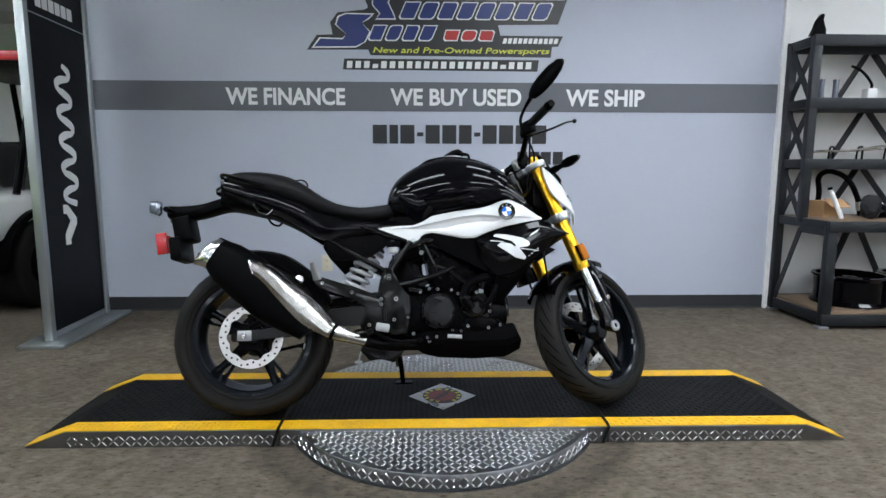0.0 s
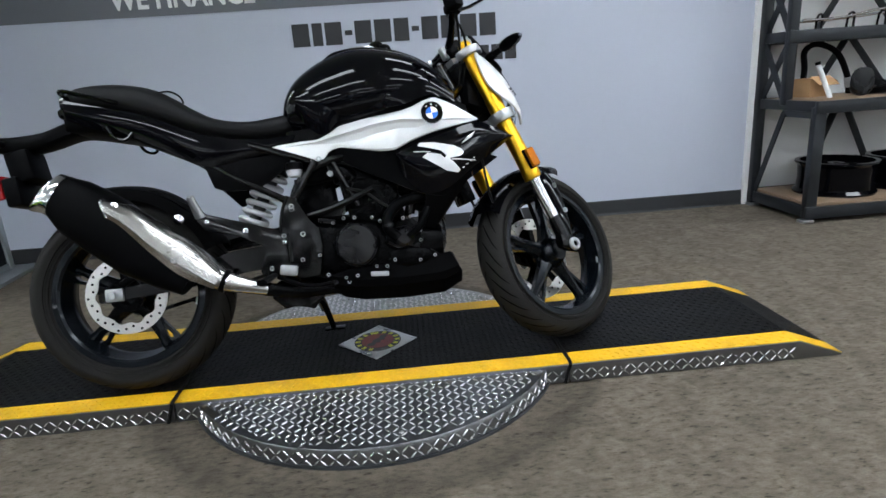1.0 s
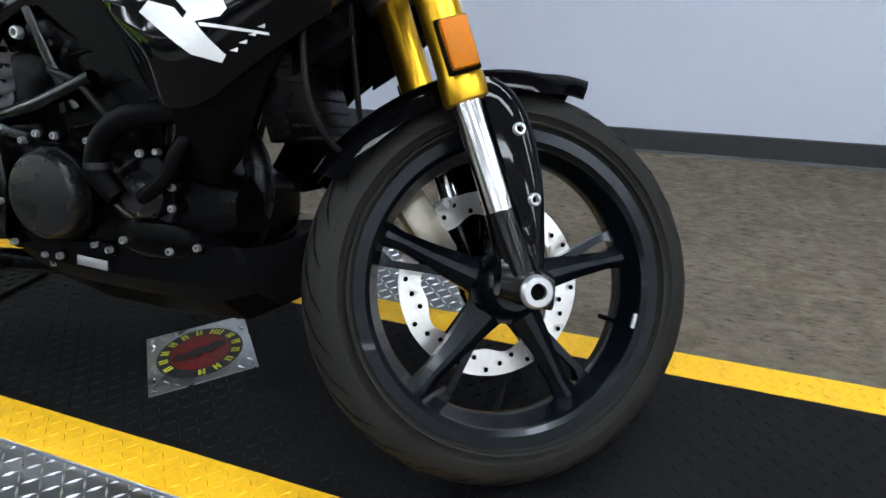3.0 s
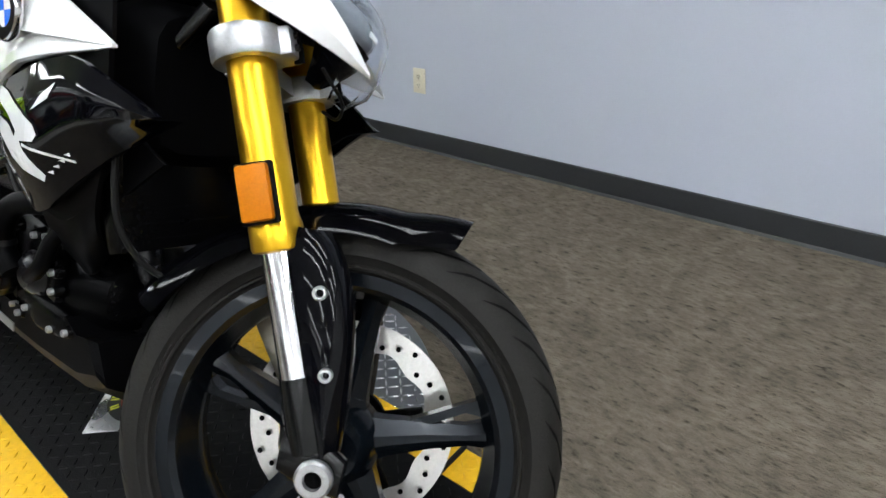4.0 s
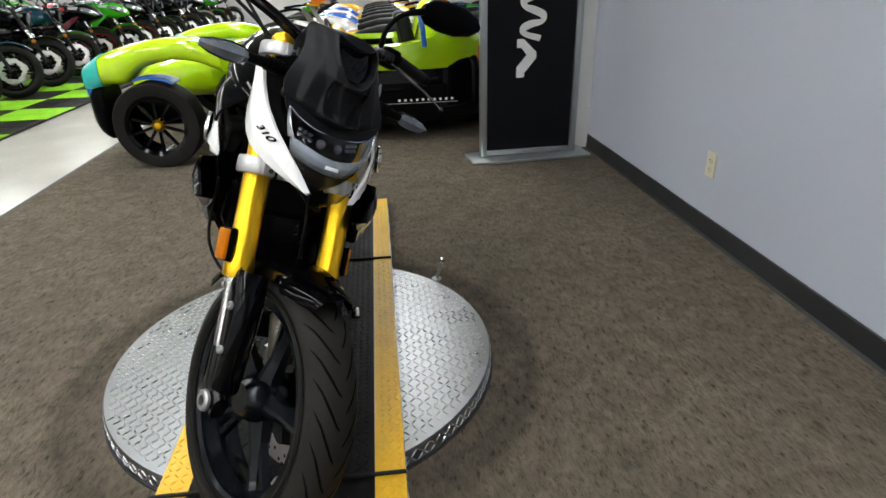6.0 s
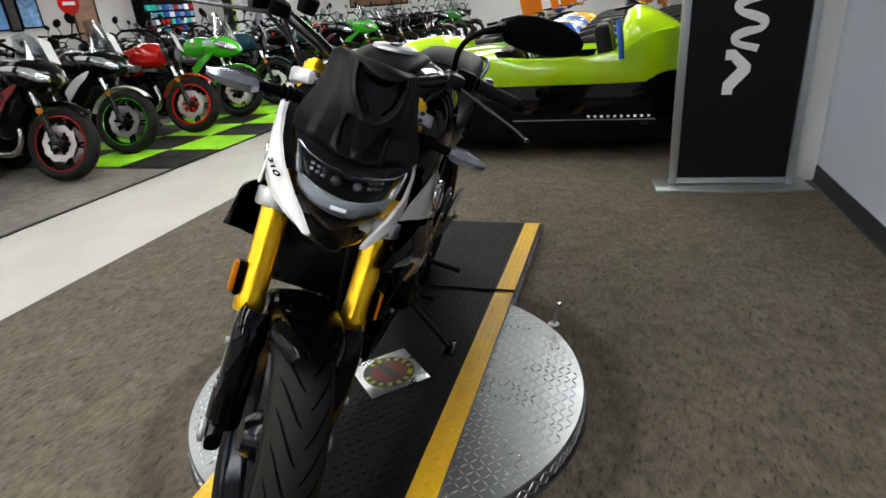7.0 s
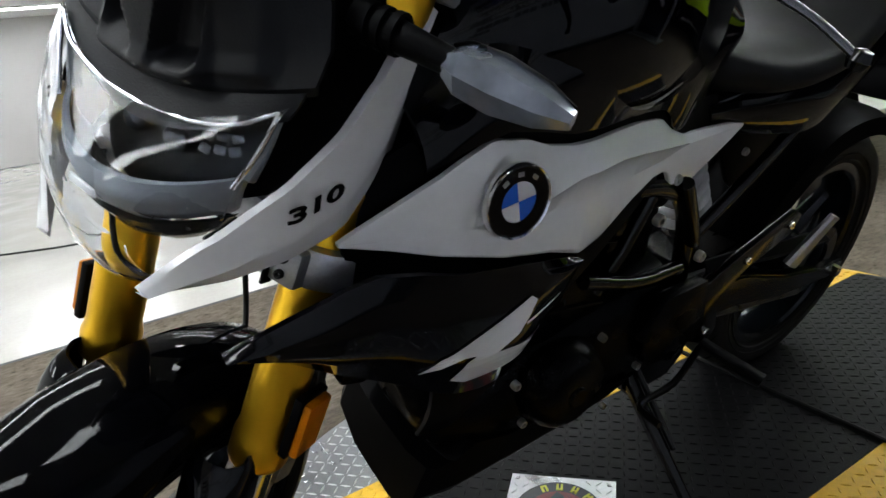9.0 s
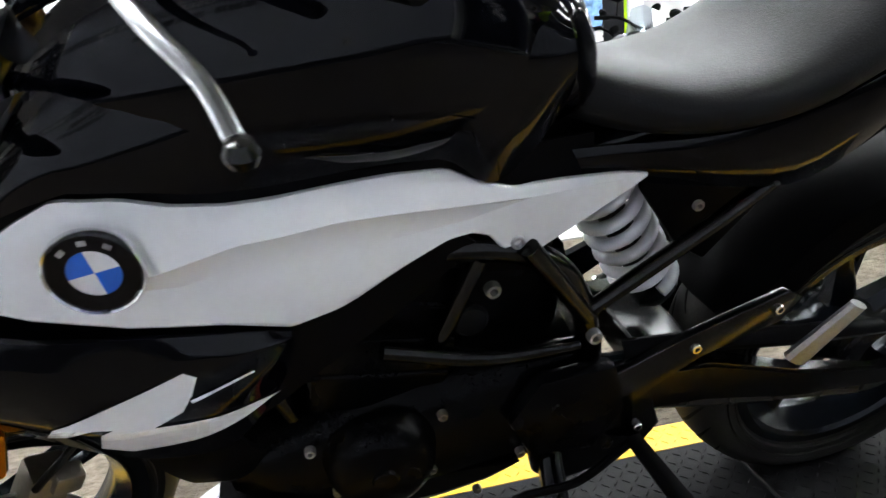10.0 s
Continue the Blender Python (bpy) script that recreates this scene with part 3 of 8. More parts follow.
def rim_place(u, v):
    a = u / DISC_R
    return Matrix.Translation(((DISC_R + 0.0038) * math.cos(a), (DISC_R + 0.0038) * math.sin(a), v)) @ pose(0, 0, 0, 0, 0, math.degrees(a) + 90) @ pose(0, 0, 0, 90)


tread("rim_pattern", rim_place, lambda u, v: True, ((0, 2 * math.pi * DISC_R - 0.02), (0.014, 0.05)), "lug", turntable)
for k in range(16):
    a = radians(22.5 * k + 8)
    if abs((DISC_R - 0.05) * math.sin(a)) > 0.33:
        part("screw", L([(0, 0.003), (0.005, 0.0025), (0.007, 0)], pose((DISC_R - 0.05) * math.cos(a), (DISC_R - 0.05) * math.sin(a), DISC_TOP), 10), "silver", turntable)


def deck(name, x0, x1, t0, t1, label):
    """One deck of the runway; t0 and t1 are the tips of its ramps, or None."""
    d = thing(name, pose(0, 0, 0), label, "ramp")
    prof = []
    if t0 is not None:
        prof += [(t0, 0.0), (t0, 0.006), (x0, TOP - 0.003)]
    else:
        prof += [(x0, 0.0), (x0, TOP - 0.003)]
    if t1 is not None:
        prof += [(x1, TOP - 0.003), (t1, 0.006), (t1, 0.0)]
    else:
        prof += [(x1, TOP - 0.003), (x1, 0.0)]
    part("deck_body", P(prof, Y0, Y1, 0.002), "steel", d, "diamond-plate steel side skirts", 0)
    ends = [(t0, 0.006)] * (t0 is not None) + [(x0, TOP - 0.003), (x1, TOP - 0.003)] + [(t1, 0.006)] * (t1 is not None)

    def sheet(y0, y1, lift, rise):
        bm = bmesh.new()
        lo = [[bm.verts.new((x, y, z + rise)) for x, z in ends] for y in (y0, y1)]
        hi = [[bm.verts.new((x, y, z + rise + lift)) for x, z in ends] for y in (y0, y1)]
        n = len(ends)
        for i in range(n - 1):
            bm.faces.new((hi[0][i], hi[0][i + 1], hi[1][i + 1], hi[1][i]))
            bm.faces.new((lo[0][i], lo[1][i], lo[1][i + 1], lo[0][i + 1]))
            for r in (0, 1):
                bm.faces.new((lo[r][i], lo[r][i + 1], hi[r][i + 1], hi[r][i]))
        for i in (0, n - 1):
            bm.faces.new((lo[0][i], hi[0][i], hi[1][i], lo[1][i]))
        return bm

    part("grip_top", sheet(Y0 + SW, Y1 - SW, 0.0022, 0.0008), "grip", d, "black non-slip top", 0)
    part("yellow_stripe", sheet(Y0 + 0.0015, Y0 + SW - 0.0015, 0.0022, 0.001), "yellow", d, "yellow painted edge stripe", 0)
    part("yellow_stripe", sheet(Y1 - SW + 0.0015, Y1 - 0.0015, 0.0022, 0.001), "yellow", d, "yellow painted edge stripe", 0)
    tread("stripe_pattern", lambda u, v: pose(u, v, TOP), lambda u, v: v < Y0 + SW - 0.01 or v > Y1 - SW + 0.01, ((x0 + 0.015, x1 - 0.01), (Y0 + 0.014, Y1 - 0.01)), "yellow", d, s=0.72)
    tread("grip_pattern", lambda u, v: pose(u, v, TOP - 0.0004), lambda u, v: Y0 + SW + 0.012 < v < Y1 - SW - 0.012 and abs(u - CX) + abs(v - CY) > 0.15, ((x0 + 0.015, x1 - 0.01), (Y0 + 0.014, Y1 - 0.01)), "grip", d, s=0.78)
    for side, turn in ((Y0, 90), (Y1, -90)):
        tread("side_pattern", lambda u, v: pose(u, side, v, turn), lambda u, v: True, ((x0 + 0.012, x1 - 0.008), (0.014, TOP - 0.012)), "lug", d)
    return d


deck("ramp_deck", FLAT0, J0 - 0.003, TIP0, None, "low ramp deck with black top and yellow edges on the carpet")
deck("runway_deck", J0 + 0.003, J1 - 0.003, None, None, "middle runway deck with black top and yellow edges over the turntable")
deck("ramp_deck", J1 + 0.003, FLAT1, None, TIP1, "low ramp deck with black top and yellow edges on the carpet")
for x in (J0, J1):
    line = [(x - 0.02, Y0 - 0.012, 0.006), (x - 0.006, Y0 - 0.007, 0.05), (x, Y0 + 0.0, TOP + 0.004), (x, Y0 + 0.1, TOP + 0.0045), (x, CY, TOP + 0.0045), (x, Y1 - 0.1, TOP + 0.0045), (x, Y1 + 0.0, TOP + 0.004)]
    ob = obj("joint_cord", T(line, 0.0055, 8, 3), "cable", None, "black cord lying in the joint across the runway", 40)
    tagged(ob, category="cord")

plate = thing("badge_plate", pose(CX, CY, TOP + 0.0005, 0, 0, 45), "square steel badge plate with red and yellow emblem on runway", "plate")
part("plate", B((0.199, 0.199, 0.003), (0, 0, 0.0015), bevel=0.001), "lug", plate, "bare diamond-plate steel")
part("emblem", L([(0, 0.0035), (0.083, 0.0035), (0.083, 0.003), (0, 0.003)], Matrix.Translation((0, 0, 0.0005)), 48), "vinyl_black", plate, "black round emblem", 0)
part("emblem_field", L([(0, 0.0006), (0.058, 0.0006), (0.058, 0), (0, 0)], Matrix.Translation((0, 0, 0.0042)), 40), "badge_red", plate, "red round field", 0)
for k in range(14):
    a = radians(-45 + (96 - 24 * k if k < 7 else -108 - 24 * (k - 7)))
    bm = joined(B((0.017, 0.0045, 0.0006), (0.070, -0.004, 0.0045)), B((0.017, 0.0045, 0.0006), (0.070, 0.004, 0.0045)), B((0.004, 0.0122, 0.0006), (0.064 + 0.004 * (k % 4), 0, 0.0045)))
    part("letter_mark", moved(bm, pose(0, 0, 0, 0, 0, math.degrees(a))), "vinyl_yellow", plate, "yellow mark on the emblem's rim", 0)
part("silhouette", P([(-0.055, -0.012), (-0.040, -0.022), (-0.022, -0.012), (0.0, -0.016), (0.022, -0.004), (0.036, -0.010), (0.054, 0.004), (0.046, 0.016), (0.030, 0.012), (0.016, 0.022), (0.004, 0.010), (-0.012, 0.016), (-0.020, 0.004), (-0.040, 0.006)], 0, 0.0006, 0, pose(0, 0, 0.0054, 90, 0, 20)), "vinyl_black", plate, "black shape across the emblem", 0)
tread("plate_pattern", lambda u, v: pose(u, v, 0.0028), lambda u, v: u * u + v * v > 0.094 ** 2, ((-0.088, 0.090), (-0.088, 0.090)), "lug", plate, 0.0195, 0.7)
for sx in (-1, 1):
    for sy in (-1, 1):
        part("rivet", L([(0, 0.003), (0.003, 0.002), (0.004, 0)], pose(sx * 0.087, sy * 0.087, 0.003), 10), "silver", plate)

pin = thing("turntable_pin", pose(-0.326, 0.611, DISC_TOP), "thin steel locking pin leaning on the turntable edge", "pin")
part("rod", T([(0, 0, 0.0), (0.012, 0.011, 0.045), (0.025, 0.023, 0.095)], 0.005, 10, 4), "silver", pin)
part("head", L([(0, 0.01), (0.008, 0.008), (0.009, 0), (0.006, -0.006)], pose(0.025, 0.023, 0.095), 14), "stainless", pin)
part("foot", L([(0.02, 0), (0.02, 0.004), (0.007, 0.008), (0, 0.008)], Matrix(), 16), "silver", pin)


from mathutils.bvhtree import BVHTree

# ---- the motorcycle on the turntable ----
# its own axes: x ahead, y to its left, z up, from under the rear axle
LEAN_DEG, STEER_DEG = 15.66, 31.0
BIKE = pose(-0.6527, -0.0484, 0.0648, 0, 0, 3.52) @ pose(0, 0, 0, -LEAN_DEG, 0, 0)
HEAD_FOOT, HEAD_AXIS = Vector((1.476, 0, 0)), Vector((-0.424, 0, 0.9056)).normalized()
STEER = Matrix.Translation(HEAD_FOOT) @ Matrix.Rotation(radians(STEER_DEG), 4, HEAD_AXIS) @ Matrix.Translation(-HEAD_FOOT)
RW, FW = Vector((0, 0, 0.306)), Vector((1.374, 0, 0.293))

bike = thing("motorcycle", BIKE, "black and white naked motorcycle with gold forks on side stand", "motorcycle")


def grown(bm):
    """Body parts a little larger about the middle of the wheelbase."""
    for v in bm.verts:
        x, y, z = v.co
        v.co = (0.687 + (x - 0.687) * 1.018, y * 1.04, z + 0.018 * min(1, max(0, (z - 0.2) / 0.4)))
    return bm


def raised(bm):
    """Front-end parts above the axle a little higher and further ahead."""
    for v in bm.verts:
        x, y, z = v.co
        k = min(1, max(0, (z - 0.32) / 0.22))
        v.co = (x + 0.014 * k, y * 1.04, z + 0.018 * k)
    return bm


def raw_bp(name, bm, mat, label="", parent=None, smooth=35):
    return part(name, bm, mat, parent or bike, label, smooth)


def raw_sp(name, bm, mat, label="", parent=None, smooth=35):
    return part(name, moved(bm, STEER), mat, parent or bike, label, smooth)


def bp(name, bm, mat, label="", parent=None, smooth=35):
    grown(bm)
    return part(name, bm, mat, parent or bike, label, smooth)


def sp(name, bm, mat, label="", parent=None, smooth=35):
    """A part that turns with the handlebar."""
    return part(name, moved(raised(bm), STEER), mat, parent or bike, label, smooth)


def bolt(at, d=(0, -1, 0), r=0.006, h=0.005):
    return L([(0, -h * 0.2), (r * 0.52, -h * 0.2), (r * 0.56, h), (r * 0.88, h), (r, h * 0.75), (r, 0)], along(at, d), 12)


def wheel(c, R, rim_r, width, bead, put, spokes, hub_r, spoke_turn=0.0, groove_n=30):
    """Tyre with grooves, cast rim, forked spokes and hub. put is bp or sp."""
    m = Matrix.Translation(c) @ SIDE
    hw = width / 2
    prof = [(rim_r - 0.012, -bead), (rim_r - 0.004, -bead - 0.004), (rim_r + 0.02, -hw * 0.88), (R - 0.045, -hw), (R - 0.028, -hw * 0.95), (R - 0.013, -hw * 0.72), (R - 0.004, -hw * 0.4), (R, 0)]
    prof = prof + [(r, -h) for r, h in prof[-2::-1]]
    tyre = put("tyre", L(prof, m, 96), "tyre", "black rubber tyre", smooth=50)

    def surf(a, w):
        """A point on the tyre at angle a, w from -1 to 1 across the tread."""
        hs = [p[1] for p in prof[3:-3]]
        rs = [p[0] for p in prof[3:-3]]
        h = w * hw * 0.97
        r = float(np.interp(h, hs, rs)) + 0.0006
        return m @ Vector((r * math.cos(a), r * math.sin(a), h))

    bm = bmesh.new()
    for k in range(groove_n):
        for side in (-1, 1):
            a0 = 2 * math.pi * (k + (0.5 if side > 0 else 0)) / groove_n
            pts = []
            for i in range(9):
                t = i / 8
                w = side * (0.10 + 0.84 * t)
                a = a0 + 0.34 * t ** 1.3 - 0.05
                half = 0.0052 * math.sin(math.pi * min(1, max(0.05, t))) ** 0.7 / R + 0.0008 / R
                pts.append((bm.verts.new(surf(a - half, w)), bm.verts.new(surf(a + half, w))))
            for p, q in zip(pts, pts[1:]):
                bm.faces.new((p[0], p[1], q[1], q[0]))
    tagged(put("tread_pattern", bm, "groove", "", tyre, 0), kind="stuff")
    for h in (-1, 1):
        put("sidewall_ridge", L([(R - 0.0600, h * hw * 0.945), (R - 0.0590, h * (hw * 0.945 + 0.0026)), (R - 0.0565, h * (hw * 0.955 + 0.0026)), (R - 0.0555, h * hw * 0.955)], m, 72), "tyre", "", tyre)
        put("bead_ridge", L([(rim_r + 0.008, h * (bead + 0.012)), (rim_r + 0.0095, h * (bead + 0.0165)), (rim_r + 0.0125, h * (bead + 0.0175)), (rim_r + 0.014, h * (bead + 0.0150))], m, 72), "tyre", "", tyre)
    bm = bmesh.new()
    for z in (-hw * 0.93, hw * 0.93):
        for k in range(3):
            a = radians(40 + 120 * k)
            for j in range(6):
                b = a + 0.05 * j
                rr = R - 0.052
                box(bm, (0.0015, 0.008, 0.001), m @ Vector((rr * math.cos(b), rr * math.sin(b), z * 1.075)), (90, -math.degrees(b), 0))
    tagged(put("sidewall_marking", bm, "tyre", "", tyre, 0), kind="stuff")
    f = bead + 0.008
    rimp = [(rim_r + 0.004, -f), (rim_r + 0.004, -f + 0.006), (rim_r - 0.008, -f + 0.010), (rim_r - 0.012, -bead * 0.55), (rim_r - 0.024, 0), (rim_r - 0.012, bead * 0.55), (rim_r - 0.008, f - 0.010), (rim_r + 0.004, f - 0.006), (rim_r + 0.004, f),
            (rim_r - 0.012, f), (rim_r - 0.019, f - 0.006), (rim_r - 0.020, f - 0.016), (rim_r - 0.032, 0.014), (rim_r - 0.034, 0), (rim_r - 0.032, -0.014), (rim_r - 0.020, -f + 0.016), (rim_r - 0.019, -f + 0.006), (rim_r - 0.012, -f)]
    rim = put("rim", L(rimp, m, 96, closed=True), "rim", "blue-black cast wheel rim", smooth=30)
    for k in range(spokes):
        a = 360 * k / spokes + spoke_turn
        bm = bmesh.new()
        r1 = rim_r - 0.030
        mid = hub_r + (r1 - hub_r) * 0.45
        # broad ridged blade, with a thin second prong that leaves it half way out
        rings = []
        for r, yc, w, d in ((hub_r * 0.65, 0.0, 0.030, 0.030), (hub_r * 1.15, -0.001, 0.024, 0.026), (mid, -0.005, 0.018, 0.020), (r1 - 0.025, -0.011, 0.0135, 0.017), (r1 + 0.006, -0.013, 0.019, 0.019)):
            rings.append([(r, yc - w, -d * 0.45), (r, yc - w * 0.25, -d), (r, yc + w * 0.25, -d), (r, yc + w, -d * 0.45), (r, yc + w, d * 0.45), (r, yc + w * 0.25, d), (r, yc - w * 0.25, d), (r, yc - w, d * 0.45)])
        bridge(bm, rings)
        rings = []
        for r, yc, w in ((mid - 0.022, 0.010, 0.007), (mid + 0.02, 0.0185, 0.0055), (r1 - 0.022, 0.0250, 0.0055), (r1 - 0.008, 0.0235, 0.009), (r1 + 0.006, 0.0220, 0.016)):
            rings.append([(r, yc - w, -0.011), (r, yc + w, -0.009), (r, yc + w, 0.009), (r, yc - w, 0.011)])
        bridge(bm, rings)
        moved(bm, m @ pose(0, 0, 0, 0, 0, a))
        put("spoke", bm, "rim", "", rim, 20)
    put("hub", L([(0, -0.055), (hub_r * 0.6, -0.055), (hub_r * 0.75, -0.045), (hub_r, -0.02), (hub_r, 0.02), (hub_r * 0.75, 0.045), (hub_r * 0.6, 0.055), (0, 0.055)], m, 32), "rim", "", rim)
    a = radians(-14)
    put("valve", T([m @ Vector(((rim_r - 0.03) * math.cos(a), (rim_r - 0.03) * math.sin(a), 0)), m @ Vector(((rim_r - 0.062) * math.cos(a), (rim_r - 0.062) * math.sin(a), 0.01))], 0.004, 8), "matte", "", rim)
    put("balance_weight", moved(B((0.012, 0.022, 0.004), (rim_r - 0.019, 0, 0)), m @ pose(0, 0, f - 0.01, 0, 0, -12)), "silver", "", rim)
    return rim


def disc_brake(c, side, r, put, holes=30, petals=5):
    """A drilled brake disc with its carrier."""
    m = Matrix.Translation(c) @ SIDE
    h = -side
    bm = bmesh.new()
    n, r0 = 90, r * 0.74
    prof = []
    for k in range(n):
        a = 2 * math.pi * k / n
        wob = 0.004 * math.cos(a * petals * 2)
        prof.append((a, r, r0 + wob))
    vs = [[bm.verts.new((rr * math.cos(a), rr * math.sin(a), z)) for rr, z in ((ro, 0), (ro, 0.004), (ri, 0.004), (ri, 0))] for a, ro, ri in prof]
    for k in range(n):
        p, q = vs[k], vs[(k + 1) % n]
        for j in range(4):
            bm.faces.new((p[j], q[j], q[(j + 1) % 4], p[(j + 1) % 4]))
    moved(bm, m @ Matrix.Translation((0, 0, 0 if h > 0 else -0.004)))
    d = put("brake_disc", bm, "disc", "bright drilled steel brake disc", smooth=30)
    bm = bmesh.new()
    for k in range(holes):
        a = 2 * math.pi * k / holes
        rr = r * (0.93, 0.87, 0.81)[k % 3]
        for z in (-0.0046, 0.0046):
            lathe(bm, [(0, z), (0.0042, z)], m @ Matrix.Translation((rr * math.cos(a), rr * math.sin(a), 0)), 8)
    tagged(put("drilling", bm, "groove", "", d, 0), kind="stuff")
    bm = bmesh.new()
    for k in range(petals):
        b2 = B((r0 * 0.62, 0.026, 0.006), (r0 * 0.66, 0, 0), bevel=0.002)
        moved(b2, m @ pose(0, 0, 0, 0, 0, 360 * k / petals + 20))
        me = bpy.data.meshes.new("tmp")
        b2.to_mesh(me)
        b2.free()
        bm.from_mesh(me)
        bpy.data.meshes.remove(me)
    lathe(bm, [(0.03, -0.005), (0.052, -0.005), (0.052, 0.005), (0.03, 0.005)], m, 32, closed=True)
    put("carrier", bm, "engine", "black disc carrier", d)
    return d


wheel(RW, 0.306, 0.2225, 0.150, 0.055, raw_bp, 5, 0.062, 10, 28)
disc_brake(RW + Vector((0, -0.078, 0)), -1, 0.120, raw_bp, 30)
wheel(FW, 0.293, 0.2225, 0.112, 0.042, raw_sp, 5, 0.055, 20, 30)
disc_brake(FW + Vector((0, 0.062, 0)), 1, 0.148, raw_sp, 36)

# swingarm, chain side and axle
bm = bmesh.new()
for s in (-1, 1):
    bridge(bm, [[(x, s * (y - w), z - h), (x, s * (y + w), z - h), (x, s * (y + w), z + h), (x, s * (y - w), z + h)] for x, y, z, w, h in ((-0.05, 0.115, 0.300, 0.008, 0.014), (0.0, 0.115, 0.303, 0.009, 0.020), (0.06, 0.115, 0.308, 0.010, 0.018), (0.20, 0.108, 0.330, 0.014, 0.026), (0.34, 0.095, 0.365, 0.018, 0.034), (0.50, 0.085, 0.375, 0.020, 0.036))])
bridge(bm, [[(x, y, 0.335), (x, y, 0.395), (x + 0.09, y, 0.40), (x + 0.09, y, 0.34)] for x, y in ((0.33, -0.09), (0.33, 0.09))])
bmesh.ops.bevel(bm, geom=list(bm.edges), offset=0.004, segments=2, affect="EDGES")
bp("swingarm", bm, "frame", "black alloy swingarm")
bp("axle_block", B((0.05, 0.012, 0.036), (0.0, -0.128, 0.306), bevel=0.003), "silver", "bare alloy axle block")
bp("axle_nut", L([(0, 0.016), (0.010, 0.016), (0.012, 0.012), (0.012, 0)], along((0, -0.134, 0.306), (0, -1, 0)), 6), "chrome")
bp("axle_nut", L([(0, 0.016), (0.012, 0.014), (0.013, 0)], along((0, 0.125, 0.306), (0, 1, 0)), 6), "chrome")
bp("chain_guard", shell([(0.06, 0.40), (0.20, 0.425), (0.36, 0.455), (0.48, 0.47)], [(0.04, 0.375), (0.2, 0.39), (0.36, 0.42), (0.48, 0.435)], lambda x, z, v: 0.105 + 0.012 * math.sin(v * 3.14), 1, 14, 4, 0.004), "matte", "black plastic chain guard")
bm = T([(0.52, 0.085, 0.43), (0.30, 0.085, 0.41), (0.02, 0.085, 0.382)], 0.007, 6, 0, 0.9)
tube(bm, [(0.52, 0.085, 0.345), (0.30, 0.085, 0.29), (0.02, 0.085, 0.232)], 0.007, 6)
bp("chain", bm, "engine_grey", "dark drive chain")
bp("sprocket", L([(0.045, -0.004), (0.078, -0.004), (0.082, 0), (0.078, 0.004), (0.045, 0.004)], Matrix.Translation(RW + Vector((0, 0.085, 0))) @ SIDE, 40, closed=True), "engine_grey")
bp("rear_caliper", B((0.075, 0.035, 0.05), (0.055, -0.085, 0.405), (0, 20, 0), 0.006), "caliper", "bronze-grey rear brake caliper")
bp("rear_caliper_bracket", B((0.10, 0.012, 0.02), (0.05, -0.10, 0.355), (0, -30, 0), 0.003), "matte")

# rear hugger
bm = bmesh.new()
rings = []
for k in range(15):
    a = radians(22 + 88 * k / 14)
    r = 0.322 + 0.006 * math.sin(k)* 0.2
    c, s = math.cos(a), math.sin(a)
    rings.append([(c * (r - d), y, 0.306 + s * (r - d)) for y, d in ((-0.092, 0.045), (-0.085, 0.012), (-0.05, 0), (0, -0.006), (0.05, 0), (0.085, 0.012), (0.092, 0.045))])
bridge(bm, rings, closed=False)
bmesh.ops.solidify(bm, geom=list(bm.faces), thickness=0.003)
bp("hugger", bm, "matte", "black plastic rear hugger")
bp("hugger_fin", P([(0.10, 0.605), (0.13, 0.60), (0.24, 0.535), (0.26, 0.49), (0.20, 0.545)], -0.075, -0.069, 0.001), "matte")

raw_bp("hugger_cap", L([(0, 0.010), (0.010, 0.010), (0.016, 0.007), (0.0185, 0.0)], along((0.181, -0.095, 0.521), (0, -1, 0)), 24), "chrome", "round bright cap on the hugger")

# exhaust
EX = -0.185
cans = []
for x, z, a, h, w in ((-0.088, 0.592, 35, 0.062, 0.050), (-0.05, 0.560, 35, 0.080, 0.056), (0.03, 0.500, 37, 0.088, 0.060), (0.11, 0.428, 40, 0.085, 0.058), (0.18, 0.370, 42, 0.066, 0.05), (0.24, 0.325, 40, 0.048, 0.042)):
    n = Vector((math.sin(radians(a)), 0, math.cos(radians(a))))
    ring = []
    for k in range(24):
        t = 2 * math.pi * k / 24
        c, s = math.cos(t), math.sin(t)
        ring.append(Vector((x, EX, z)) + n * h * math.copysign(abs(s) ** 0.72, s) + Vector((0, 1, 0)) * w * math.copysign(abs(c) ** 0.8, c))
    cans.append(ring)
bm = bmesh.new()
bridge(bm, cans)
can = bp("silencer", bm, "matte", "matte black exhaust silencer", smooth=40)
ends = []
for x, z, k2 in ((-0.088, 0.592, 1.02), (-0.105, 0.602, 1.0), (-0.130, 0.597, 0.80), (-0.150, 0.585, 0.52)):
    n = Vector((math.sin(radians(33)), 0, math.cos(radians(33))))
    ends.append([Vector((x, EX, z)) + n * 0.062 * k2 * math.copysign(abs(math.sin(t)) ** 0.8, math.sin(t)) + Vector((0, 1, 0)) * 0.05 * k2 * math.copysign(abs(math.cos(t)) ** 0.8, math.cos(t)) for t in (2 * math.pi * k / 24 for k in range(24))])
bm = bmesh.new()
bridge(bm, ends)
bp("silencer_tip", bm, "chrome", "polished silencer end cap", can, 40)
bp("outlet_hole", L([(0, 0.001), (0.016, 0.001), (0.018, 0)], along((-0.148, EX, 0.583), (-0.85, 0, -0.35)), 20), "groove", "", can)


